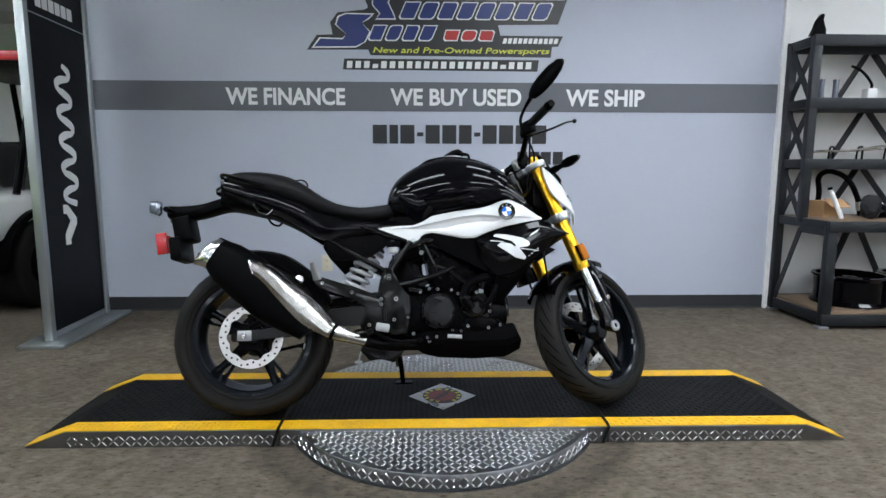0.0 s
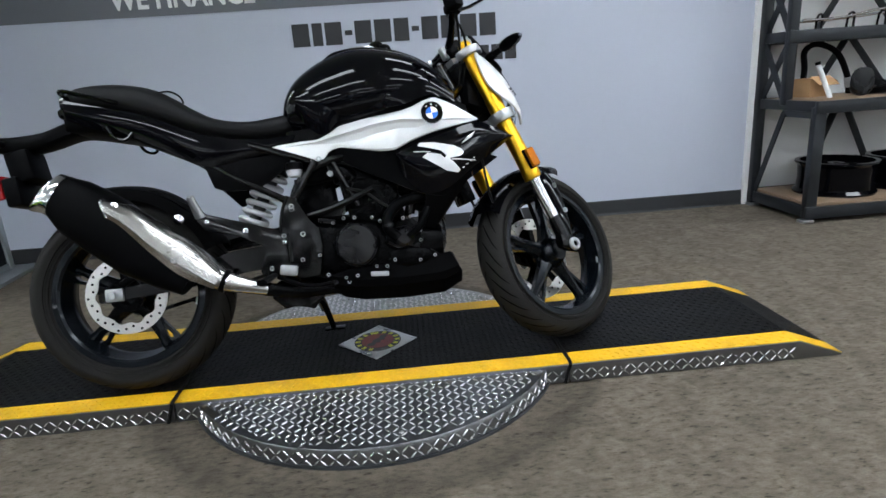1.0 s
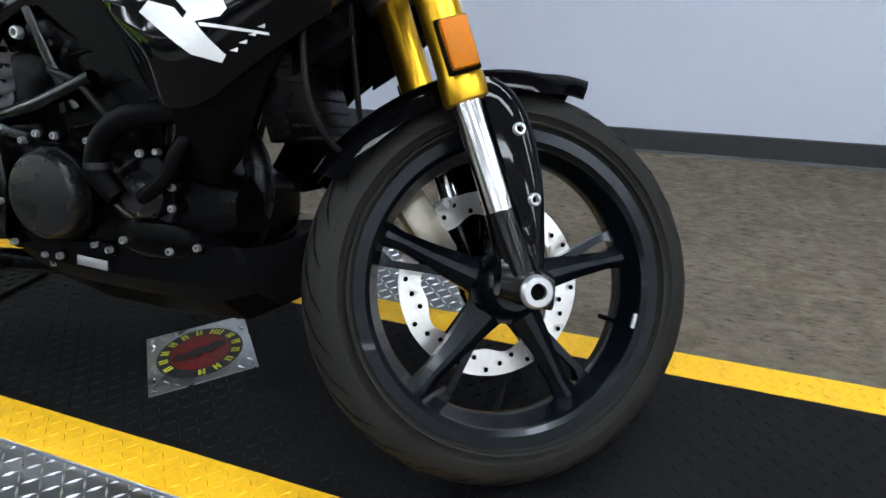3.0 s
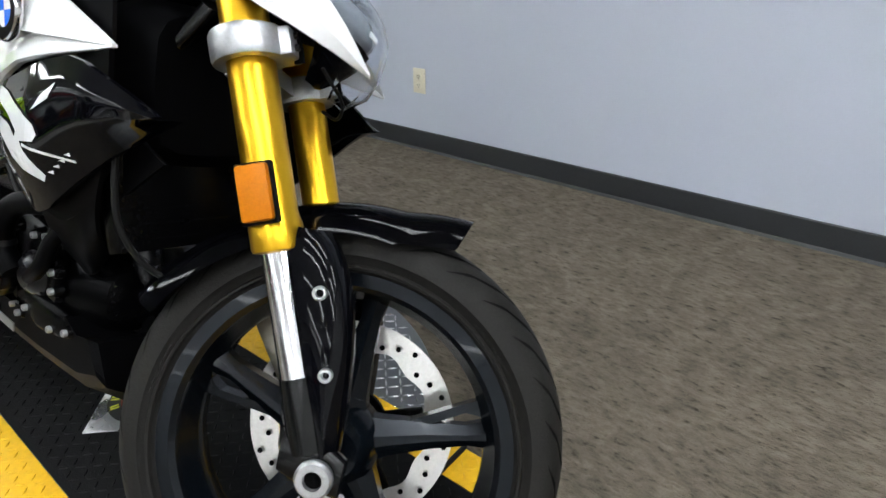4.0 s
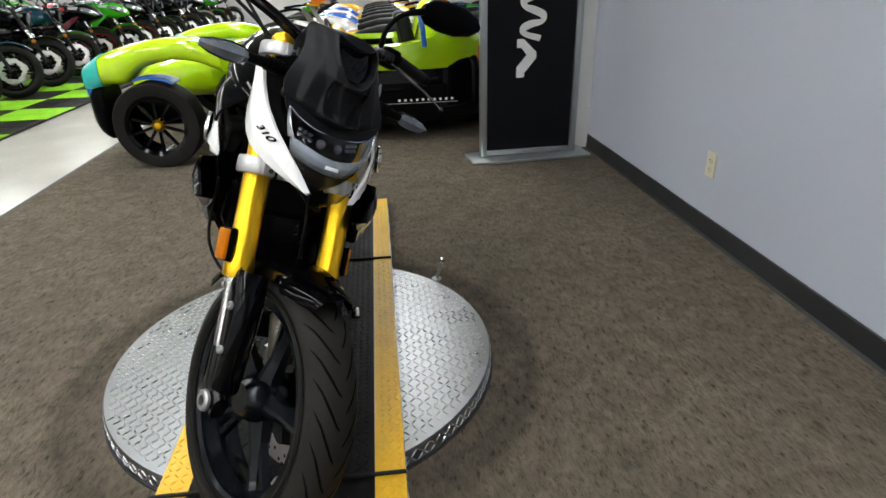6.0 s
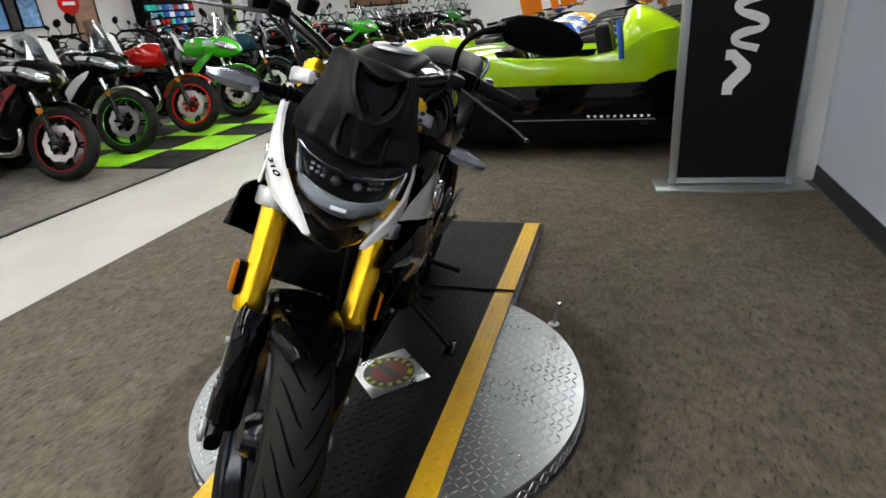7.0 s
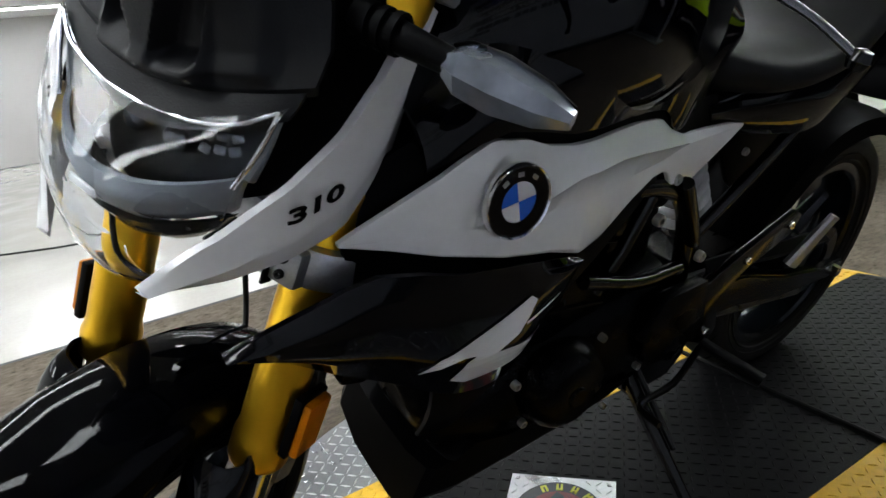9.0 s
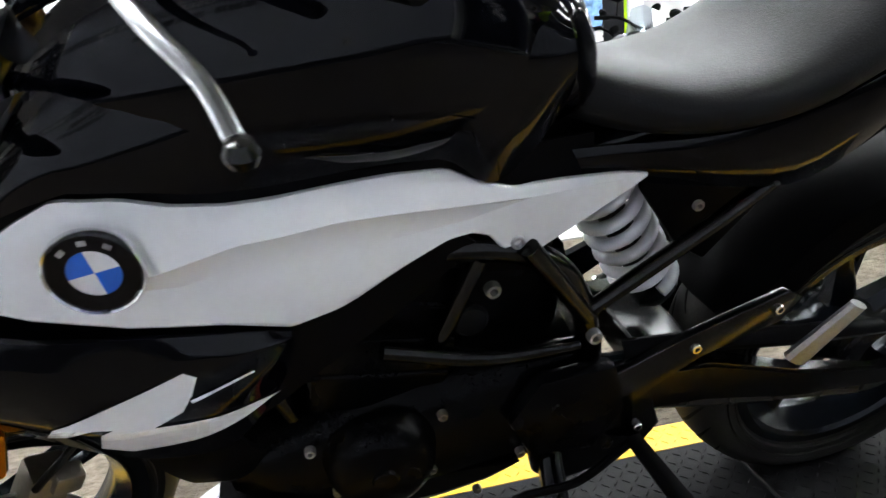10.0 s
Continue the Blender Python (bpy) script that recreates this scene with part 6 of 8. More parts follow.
LENS = [(0.084, 1.286, 0.796, 0.044, 0.014), (0.092, 1.278, 0.822, 0.044, 0.016), (0.100, 1.256, 0.844, 0.040, 0.022), (0.108, 1.232, 0.864, 0.030, 0.030), (0.112, 1.222, 0.874, 0.026, 0.030)]
head = hp("headlamp", face([(w + 0.003, x - 0.020, z, k, r) for w, x, z, k, r in LENS], 33, 2, back=1.13), "matte", "dark headlamp housing")
COVER = [(0.034, 1.282, 0.716, 0.010, 0.004), (0.058, 1.309, 0.736, 0.024, 0.012), (0.074, 1.320, 0.764, 0.036, 0.014), (0.087, 1.322, 0.792, 0.046, 0.014), (0.094, 1.321, 0.813, 0.049, 0.015), (0.100, 1.312, 0.834, 0.048, 0.020), (0.106, 1.290, 0.852, 0.042, 0.027), (0.111, 1.262, 0.866, 0.032, 0.031)]
lens = hp("headlamp_lens", face(COVER, 33, 3, 0.0022), "lamp_glass", "clear headlamp lens", head)
lens.visible_shadow = False
hp("light_guide", face([(0.079, 1.293, 0.793, 0.042, 0.012), (0.086, 1.301, 0.803, 0.045, 0.013), (0.090, 1.303, 0.815, 0.046, 0.014), (0.093, 1.298, 0.827, 0.046, 0.016)], 33, 3, 0.006), "lamp_grey", "grey curved running light", head)
for s in (-1, 1):
    hp("side_guide", T([(1.247, s * 0.091, 0.840), (1.238, s * 0.099, 0.862), (1.228, s * 0.104, 0.888)], [0.006, 0.004, 0.003], 10, 4), "lamp_grey", "pale side of the running light", head)
    for j in range(2):
        for k in range(3):
            y, z = 0.046 + 0.0115 * k, 0.842 + 0.010 * j + 0.0022 * k
            hp("reflector_cell", moved(B((0.006, 0.0095, 0.0080), bevel=0.002), pose(1.2545 - 0.26 * y - 0.004 * j, s * y, z, 12 * (k - 1), -35 + 12 * j, s * (14 + 9 * k))), "lamp_cell", "clear faceted headlamp cell", head)
    hp("projector", L([(0, 0.004), (0.007, 0.003), (0.010, 0), (0.0105, -0.004)], along((1.250, s * 0.022, 0.842), (1, s * 0.2, 0.2)), 20), "lamp_cell", "small round projector lens", head)
    hp("lamp_bezel", T([(1.232, s * 0.106, 0.892), (1.246, s * 0.083, 0.879), (1.254, s * 0.045, 0.868), (1.256, 0, 0.8645)], 0.0016, 8, 5), "chrome", "bright bezel line", head)
    hp("bezel_end", T([(1.232, s * 0.107, 0.893), (1.246, s * 0.101, 0.866), (1.262, s * 0.090, 0.838)], 0.0020, 8, 5), "chrome", "", head)
    for k in range(3):
        hp("chin_cell", B((0.004, 0.012, 0.006), (1.282 - 0.004 * k, s * (0.016 + 0.017 * k), 0.785 + 0.003 * k), (0, 20, s * 12), 0.001), "lamp_grey", "", head)
hp("lamp_emblem", B((0.002, 0.030, 0.007), (1.3045, -0.012, 0.812), (0, -4, -6), 0.0005), "vinyl_white", "small pale bar on the running light", head)
hp("lamp_brow", face([(0.111, 1.262, 0.856, 0.032, 0.031), (0.115, 1.252, 0.866, 0.028, 0.031), (0.118, 1.240, 0.880, 0.024, 0.030), (0.119, 1.226, 0.892, 0.022, 0.030)], 33, 3, 0.004), "screen", "matte grey-black brow over the lens", head)
hp("lamp_chin", face([(0.020, 1.246, 0.736, 0.008, 0.004), (0.042, 1.266, 0.750, 0.018, 0.010), (0.064, 1.286, 0.769, 0.030, 0.014), (0.083, 1.299, 0.792, 0.044, 0.013)], 29, 3, 0.006), "gloss", "glossy black chin under the headlamp", head)
hp("chin_lead", T([(1.262, -0.055, 0.752), (1.285, -0.020, 0.722), (1.272, 0.020, 0.706), (1.245, 0.040, 0.715)], 0.0025, 6, 6), "cable", "thin black lead under the lamp", head)


def sculpt(y, z, u):
    """The trunk of the flyscreen stands proud; a window and a hollow are sunk into it."""
    h = z - 0.028 * abs(u) ** 1.6
    trunk = float(np.interp(h, (0.87, 0.90, 0.94, 0.97, 1.03, 1.09), (0.060, 0.056, 0.050, 0.060, 0.068, 0.070)))
    d = 0.013 * soft((trunk - abs(y)) / 0.018) * soft((h - 0.878) / 0.012)
    window = float(np.interp(h, (0.974, 0.984, 1.000, 1.025, 1.05), (0.014, 0.028, 0.042, 0.050, 0.048)))
    if h > 0.955:
        d += 0.006 * soft((window + 0.014 - abs(y)) / 0.008) * soft((h - 0.960) / 0.009)
        d -= 0.027 * soft((window - abs(y)) / 0.006) * soft((h - 0.974) / 0.007) * soft((1.046 - h) / 0.007)
    tongue = float(np.interp(h, (0.905, 0.960), (0.007, 0.024)))
    if 0.885 < h < 0.975:
        d -= 0.018 * soft((abs(y) - tongue) / 0.007) * soft((0.047 - abs(y)) / 0.010) * soft((h - 0.893) / 0.016) * soft((0.968 - h) / 0.010)
    shoulder = float(np.interp(h, (0.88, 0.93, 0.98), (0.104, 0.094, 0.082)))
    d += 0.008 * soft((shoulder - abs(y)) / 0.016) * soft((h - 0.884) / 0.014)
    return d


VISOR = [(0.121, 1.236, 0.875, 0.022, 0.029), (0.124, 1.240, 0.885, 0.022, 0.028), (0.124, 1.230, 0.910, 0.026, 0.024), (0.114, 1.228, 0.940, 0.036, 0.018), (0.102, 1.232, 0.970, 0.048, 0.014), (0.095, 1.227, 1.000, 0.054, 0.010), (0.091, 1.210, 1.030, 0.055, 0.006), (0.088, 1.197, 1.048, 0.052, 0.0), (0.078, 1.186, 1.060, 0.044, -0.004), (0.058, 1.176, 1.066, 0.034, -0.006)]
vis = hp("flyscreen", face(VISOR, 121, 12, 0.004, sculpt), "screen", "matte black sculpted flyscreen", smooth=40)
hp("flyscreen_insert", face([(0.022, 1.2385, 0.983, 0.004, 0.002), (0.037, 1.2345, 0.998, 0.008, 0.002), (0.044, 1.2205, 1.022, 0.010, 0.002), (0.042, 1.2075, 1.040, 0.010, 0.002)], 17, 2, 0.002), "gloss", "dark glossy screen insert", vis)
hp("instrument", moved(B((0.05, 0.13, 0.075), bevel=0.01), pose(1.09, 0, 1.005, 0, 40, 0)), "matte", "black instrument display")
hp("lamp_bracket", B((0.10, 0.14, 0.14), (1.145, 0, 0.86), (0, 10, 0), 0.02), "matte", "black lamp bracket")


def wing_y(x, z, v):
    return float(np.interp(x, (1.10, 1.16, 1.20, 1.24, 1.28, 1.32), (0.136, 0.141, 0.138, 0.124, 0.097, 0.054))) + float(np.interp(v, (0, 0.5, 1), (0, 0.008, 0)))


for s in (-1, 1):
    w = hp("headlamp_wing", shell([(1.100, 0.950), (1.127, 0.936), (1.162, 0.907), (1.200, 0.874), (1.245, 0.838), (1.288, 0.799), (1.320, 0.757)], [(1.100, 0.942), (1.112, 0.885), (1.132, 0.835), (1.175, 0.797), (1.235, 0.777), (1.285, 0.763), (1.320, 0.752)], wing_y, s, 30, 8, 0.007, 3), "white", "glossy white headlamp side wing", smooth=30)
    cb = bmesh.new()
    edge = ((1.100, 0.130, 0.948), (1.127, 0.132, 0.934), (1.162, 0.135, 0.905), (1.200, 0.132, 0.872), (1.245, 0.115, 0.836))
    rim_line = ((1.176, 0.098, 0.985), (1.190, 0.110, 0.945), (1.202, 0.121, 0.912), (1.216, 0.116, 0.882), (1.252, 0.099, 0.838))
    grid = [[cb.verts.new((p[0], s * p[1], p[2])) for p in row] for row in (edge, [tuple((a + b) / 2 - (0.004 if i == 0 else 0) for i, (a, b) in enumerate(zip(p, q))) for p, q in zip(edge, rim_line)], rim_line)]
    for a, b in zip(grid, grid[1:]):
        for k in range(4):
            cb.faces.new((a[k], a[k + 1], b[k + 1], b[k]))
    bmesh.ops.solidify(cb, geom=list(cb.faces), thickness=0.003)
    hp("cowl_joint", cb, "matte", "black inner cowl between wing and lamp", w, 40)
    t = words("310", 0.030, 0.001, 0.0008, 0.35)
    ca, sa = math.cos(radians(18)), math.sin(radians(18))
    for v in t.verts:
        u, h, dd = v.co
        x, z = 1.230 - s * u * ca + h * sa, 0.828 + s * u * sa + h * ca * 0.55
        v.co = (x, s * (wing_y(x, z, 0.5) + 0.0012 + dd), z)
    hp("model_number", t, "matte", "small black number on the wing", w, 0)
    st = hp("front_indicator", T([(1.168, s * 0.118, 0.948), (1.172, s * 0.196, 0.944)], [0.013, 0.0095], 12), "matte", "black front indicator")
    for k in range(3):
        hp("indicator_ring", L([(0.012, -0.003), (0.0150, -0.003), (0.0150, 0.003), (0.012, 0.003)], along((1.169, s * (0.130 + 0.011 * k), 0.947), (0, 1, 0)), 16, closed=True), "matte", "", st)
    ib = bmesh.new()
    rings = []
    for y, rx, rz in ((0.192, 0.009, 0.009), (0.205, 0.0175, 0.0165), (0.232, 0.0205, 0.0180), (0.262, 0.0160, 0.0135), (0.283, 0.006, 0.006)):
        rings.append([(1.172 + rx * px, s * y, 0.943 - 0.05 * (y - 0.18) + rz * pz) for px, pz in ((1.0, 0.15), (0.55, 0.9), (-0.55, 1.0), (-1.0, 0.3), (-1.0, -0.5), (-0.4, -1.0), (0.6, -0.8))])
    bridge(ib, rings)
    hp("indicator_lens", ib, "ind_lens", "pale smoked faceted indicator lens", st, 15)
    ib = bmesh.new()
    rings = []
    for y, rx, rz in ((0.190, 0.011, 0.011), (0.203, 0.0185, 0.0180), (0.230, 0.0215, 0.0195), (0.260, 0.0170, 0.0150), (0.281, 0.007, 0.008)):
        rings.append([(1.168 + rx * math.cos(t), s * y, 0.943 - 0.05 * (y - 0.18) + rz * math.sin(t)) for t in (math.pi / 2 + math.pi * k / 10 for k in range(11))])
    bridge(ib, rings, closed=False)
    bmesh.ops.solidify(ib, geom=list(ib.faces), thickness=0.002)
    hp("indicator_shell", ib, "matte", "", st, 30)

# handlebar, grips, levers, mirrors
bm = T([(0.935, -0.395, 1.045), (0.972, -0.24, 1.060), (1.035, -0.13, 1.035), (1.062, -0.06, 1.012), (1.064, 0, 1.010), (1.062, 0.06, 1.012), (1.035, 0.13, 1.035), (0.972, 0.24, 1.060), (0.935, 0.395, 1.045)], 0.0125, 14, 5)
bar = sp("handlebar", bm, "frame", "black tubular handlebar", smooth=60)
for s in (-1, 1):
    sp("bar_riser", moved(B((0.034, 0.026, 0.045), bevel=0.006), pose(1.058, s * 0.045, 0.997, 0, -20, 0)), "silver", "alloy bar riser", bar)
    sp("grip", T([(0.968, s * 0.262, 1.058), (0.937, s * 0.388, 1.045)], [0.0165, 0.0165], 16), "seat", "black ribbed rubber grip", bar)
    sp("bar_end", T([(0.937, s * 0.388, 1.045), (0.932, s * 0.412, 1.043)], [0.018, 0.014], 16), "matte", "", bar)
    sp("switchgear", moved(B((0.045, 0.05, 0.05), bevel=0.01), pose(0.978, s * 0.228, 1.055, 0, -10, -s * 12)), "matte", "black switch housing", bar)
    sp("control_lever", T([(1.000, s * 0.195, 1.048), (1.028, s * 0.235, 1.040), (1.034, s * 0.32, 1.020), (1.030, s * 0.375, 1.006), (1.034, s * 0.412, 0.992)], [0.008, 0.0072, 0.0058, 0.005, 0.005], 12, 5, 0.6), "lever", "dark polished clutch lever" if s > 0 else "dark polished brake lever", bar)
    sp("lever_ball", L([(0, -0.008), (0.006, -0.006), (0.0085, 0), (0.006, 0.006), (0, 0.008)], pose(1.0345, s * 0.414, 0.991), 14), "frame", "", bar)
    sp("lever_perch", moved(B((0.05, 0.04, 0.028), bevel=0.006), pose(1.0, s * 0.195, 1.055)), "matte" if s < 0 else "engine_grey", "", bar)
    sp("mirror_stalk", T([(0.975, s * 0.195, 1.068), (0.985, s * 0.185, 1.120), (0.998, s * 0.205, 1.165), (1.002, s * 0.262, 1.200)], [0.007, 0.0065, 0.0065, 0.010], 10, 5), "matte", "black bent mirror stalk", bar)
    mb = bmesh.new()
    rings = []
    for y, h, d in ((0.250, 0.014, 0.010), (0.272, 0.032, 0.016), (0.315, 0.040, 0.019), (0.375, 0.040, 0.018), (0.425, 0.028, 0.014), (0.447, 0.010, 0.008)):
        zc = 1.200 + (y - 0.26) * 0.16
        rings.append([(0.998 + d * math.sin(t), s * y, zc + h * math.cos(t)) for t in (2 * math.pi * k / 18 for k in range(18))])
    bridge(mb, rings)
    sp("mirror_shell", mb, "matte", "black oval mirror housing", bar, 50)
sp("brake_reservoir", L([(0, 0.03), (0.019, 0.03), (0.021, 0.026), (0.018, 0.0), (0, 0)], pose(1.03, -0.15, 1.07), 20), "matte", "black brake fluid reservoir", bar)
for k, (a, b) in enumerate((((1.0, -0.19, 1.05), (1.10, -0.03, 0.85)), ((1.0, 0.19, 1.05), (1.09, 0.04, 0.83)), ((0.99, -0.22, 1.04), (1.08, -0.05, 0.86)))):
    mid = (Vector(a) + Vector(b)) / 2 + Vector((0.03, 0.02 * (k - 1), 0.03))
    sp("control_cable", T([a, mid, b], 0.004, 8, 8), "cable", "black control cable", bar)


# ---- banner stand, shelving, car and the other machines ----
ban = thing("banner_stand", pose(-2.200, 1.455, 0, 0, 0, 3.5), "tall black banner with white script in an aluminium stand", "banner stand")
part("base_plate", B((0.26, 0.86, 0.022), (0.0, 0, 0.011), bevel=0.004), "alu", ban, "flat grey metal foot")
for s in (-1, 1):
    part("post", B((0.05, 0.045, 2.3), (0, s * 0.325, 1.172), bevel=0.006), "alu", ban, "grey aluminium post")
part("banner_panel", B((0.012, 0.60, 2.14), (0.004, 0, 1.135)), "banner", ban, "plain black banner sheet", 0)
part("crossbar", B((0.04, 0.605, 0.034), (0, 0, 0.048), bevel=0.004), "alu", ban)
part("seam", B((0.003, 0.60, 0.006), (0.0115, 0, 1.88)), "alu", ban, "", 0)
# flowing white script shape, no letters: a broad foot, then slanted bowls of even rhythm
foot = [(0.030, 0.555), (0.030, 0.62), (0.098, 0.700), (0.060, 0.745), (0.030, 0.745), (0.030, 0.800), (0.075, 0.800), (0.165, 0.715), (0.165, 0.675), (0.085, 0.585), (0.085, 0.555)]
part("script_foot", P([(0.13 - y, z) for y, z in foot], -0.0015, 0.0015, 0, Matrix.Translation((0.0115, 0, 0)) @ pose(0, 0, 0, 0, 0, 90) @ Matrix.Diagonal((-1, 1, 1, 1))), "vinyl_white", ban, "broad white foot of the script shape", 0)
line = [(0.05, 0.80)]
for k in range(5):
    z = 0.83 + 0.165 * k
    line += [(-0.055, z), (-0.070, z + 0.035), (-0.02, z + 0.060), (0.055, z + 0.075), (0.062, z + 0.115), (0.0, z + 0.145)]
part("script_stroke", moved(T([(0, y, z) for y, z in line], [0.020] + [0.024 if k % 3 else 0.017 for k in range(len(line) - 2)] + [0.014], 8, 5, 1.0), Matrix.Translation((0.0105, 0.01, 0)) @ Matrix.Diagonal((0.08, 1, 1, 1))), "vinyl_white", ban, "white flowing script stroke")
for k in range(6):
    part("top_bar", B((0.003, 0.05, 0.07), (0.0115, -0.18 + 0.065 * k, 1.96)), "vinyl_white", ban, "white bar", 0)

# steel shelving with boards: a deep base with a shallower set of shelves on it
SX, SY, SD, SWID = 2.548, 1.34, 0.575, 1.25
UP_Y = 0.295            # front of the upper shelves, from SY
rack = thing("shelving_unit", pose(SX, SY, 0), "black steel shelving unit, deep base and shallower upper shelves", "shelving")
levels = (0.665, 1.060, 1.460, 1.862)
for x in (0.028, SWID):
    part("post", B((0.055, 0.045, 1.86), (x, SD - 0.005, 0.945), bevel=0.004), "shelf", rack, "black steel back post")
    part("post", B((0.055, 0.045, 1.215), (x, UP_Y + 0.022, 1.276), bevel=0.004), "shelf", rack, "black steel upper front post")
    part("leg", B((0.065, 0.045, 0.64), (x + 0.012, 0.035, 0.345), bevel=0.004), "shelf", rack, "black steel front leg")
    part("gusset", P([(0.02, 0.66), (UP_Y + 0.04, 0.66), (UP_Y + 0.04, 0.60), (0.02, 0.60)], -0.004, 0.004, 0, Matrix.Translation((x, 0, 0)) @ pose(0, 0, 0, 0, 0, 90)), "shelf", rack, "", 0)
    for y in (0.035, SD - 0.005):
        part("foot", B((0.07, 0.06, 0.018), (x, y, 0.009), bevel=0.003), "silver", rack, "bare metal foot")
for z in levels:
    y0 = 0.0 if z < 0.7 else UP_Y
    part("board", B((SWID - 0.04, SD - y0 - 0.04, 0.02), (SWID / 2 + 0.015, (SD + y0) / 2, z + 0.026), bevel=0.002), "board", rack, "brown wooden board")
    for y in (y0 + 0.008, SD + 0.012):
        part("beam", B((SWID + 0.03, 0.025, 0.07), (SWID / 2 + 0.015, y, z), bevel=0.003), "shelf", rack, "black steel beam")
    for x in (0.026, SWID + 0.002):
        part("side_beam", B((0.025, SD - y0 - 0.02, 0.06), (x, (SD + y0) / 2, z + 0.004), bevel=0.003), "shelf", rack)
part("board", B((SWID - 0.04, SD - 0.03, 0.02), (SWID / 2 + 0.015, SD / 2, 0.105), bevel=0.002), "board", rack, "brown wooden board")
for y in (0.008, SD + 0.012):
    part("beam", B((SWID + 0.03, 0.025, 0.07), (SWID / 2 + 0.015, y, 0.062), bevel=0.003), "shelf", rack, "black steel beam")
for x in (0.026, SWID + 0.002):
    part("side_beam", B((0.025, SD - 0.02, 0.07), (x, SD / 2, 0.062), bevel=0.003), "shelf", rack)


def brace(a, b, wide=0.045, thin=0.008):
    """A flat bar between two points; it lies in the plane of the side or of the back."""
    a, b = Vector(a), Vector(b)
    d = b - a
    m = Matrix.Translation((a + b) / 2) @ d.to_track_quat("Z", "Y").to_matrix().to_4x4()
    part("brace", moved(B((wide, thin, d.length)), m @ pose(0, 0, 0, 0, 0, 90 if abs(d.x) < 0.01 else 0)), "shelf", rack, "", 0)


for x in (0.022, SWID + 0.006):
    for z0, z1 in ((0.70, 1.03), (1.095, 1.43), (1.495, 1.83)):
        brace((x, UP_Y + 0.04, z0), (x, SD - 0.02, z1))
        brace((x + 0.006, SD - 0.02, z0), (x + 0.006, UP_Y + 0.04, z1))
    brace((x, UP_Y + 0.02, 0.62), (x, SD - 0.03, 0.10), 0.04)
for z0, z1 in ((0.10, 0.63), (0.70, 1.03), (1.095, 1.43), (1.495, 1.83)):
    brace((SWID * 0.30, SD + 0.014, z0), (SWID * 0.46, SD + 0.014, z1), 0.06)
    brace((SWID * 0.50, SD + 0.014, z1), (SWID * 0.72, SD + 0.014, z0), 0.06)
bx = thing("cardboard_box", pose(SX + 0.24, SY + 0.41, 0.702, 0, 0, 12), "small open cardboard box on the shelf", "box")
part("carton", B((0.15, 0.14, 0.11), (0, 0, 0.055), bevel=0.002), "card", bx)
part("flap", B((0.15, 0.09, 0.003), (0.0, -0.10, 0.095), (35, 0, 0)), "card", bx)
part("flap", B((0.08, 0.14, 0.003), (0.105, 0.0, 0.10), (0, 25, 0)), "card", bx)
tb = thing("tube_light", pose(SX + 0.16, SY + 0.20, 0.702), "white handheld tube leaning on the shelf", "tube")
part("tube_body", T([(0.06, 0.0, 0.0), (-0.02, 0.02, 0.19)], 0.014, 14), "vinyl_white", tb)
part("tube_cap", T([(-0.02, 0.02, 0.19), (-0.025, 0.0212, 0.205)], 0.015, 14), "matte", tb)
hose = thing("black_hose", pose(SX + 0.24, SY + 0.49, 0.702), "black bent plastic duct on the shelf", "hose")
part("duct", T([(0.0, 0.0, 0.0), (0.01, 0.0, 0.16), (0.0, 0.0, 0.27), (0.08, 0, 0.31), (0.20, -0.02, 0.25), (0.28, -0.03, 0.10), (0.30, -0.03, 0.0)], 0.018, 12, 6), "matte", hose)
part("coupling", T([(0.285, -0.03, 0.10), (0.297, -0.03, 0.04)], 0.026, 14), "silver", hose)
for k, (x, y, w, mt) in enumerate(((0.55, 0.15, 0.16, "matte"), (0.72, 0.12, 0.12, "blue_wrap"), (0.88, 0.2, 0.2, "matte"), (0.42, 0.1, 0.09, "engine_grey"))):
    o = thing("loose_part", pose(SX + x, SY + y + 0.12, 0.702, 0, 0, 20 * k), ("dark loose motorcycle part on the shelf", "blue plastic part on the shelf")[mt == "blue_wrap"], "part")
    part("moulding", body([(-w / 2, 0, 0.05, 0.03), (-w / 4, 0, 0.10 + 0.02 * k, 0.06), (w / 4, 0, 0.08, 0.05), (w / 2, 0, 0.03, 0.02)], 14, 2.6), mt, o)
    part("strap", T([(-w / 2, 0.02, 0.02), (0, -0.07, 0.05), (w / 2, 0.0, 0.03)], 0.007, 8, 5), "cable", o)
rk = thing("chrome_rack", pose(SX + 0.10, SY + 0.34, 1.097), "low chrome tube luggage rack on the shelf", "rack")
part("rail", T([(0, 0, 0.05), (0.25, 0, 0.055), (0.5, 0.0, 0.09), (0.78, 0, 0.095), (0.85, 0.05, 0.03), (0.85, 0.2, 0.03)], 0.008, 10, 4), "chrome", rk)
part("rail", T([(0.05, 0.16, 0.05), (0.4, 0.16, 0.06), (0.8, 0.16, 0.09)], 0.008, 10, 4), "chrome", rk)
for x in (0.12, 0.32, 0.52, 0.72):
    part("hoop", T([(x, 0, 0.0), (x + 0.03, 0.04, 0.075), (x + 0.06, 0.12, 0.075), (x + 0.08, 0.16, 0.0)], 0.007, 8, 5), "matte", rk)
for x, h in ((0.18, 0.13), (0.28, 0.13)):
    o = thing("clear_cylinder", pose(SX + x, SY + 0.46, 1.497), "small pale cylinder standing on the shelf", "cylinder")
    part("cylinder_body", L([(0, 0), (0.018, 0), (0.018, h), (0.02, h), (0.02, h + 0.008), (0, h + 0.008)], Matrix(), 18), "ind_lens", o)
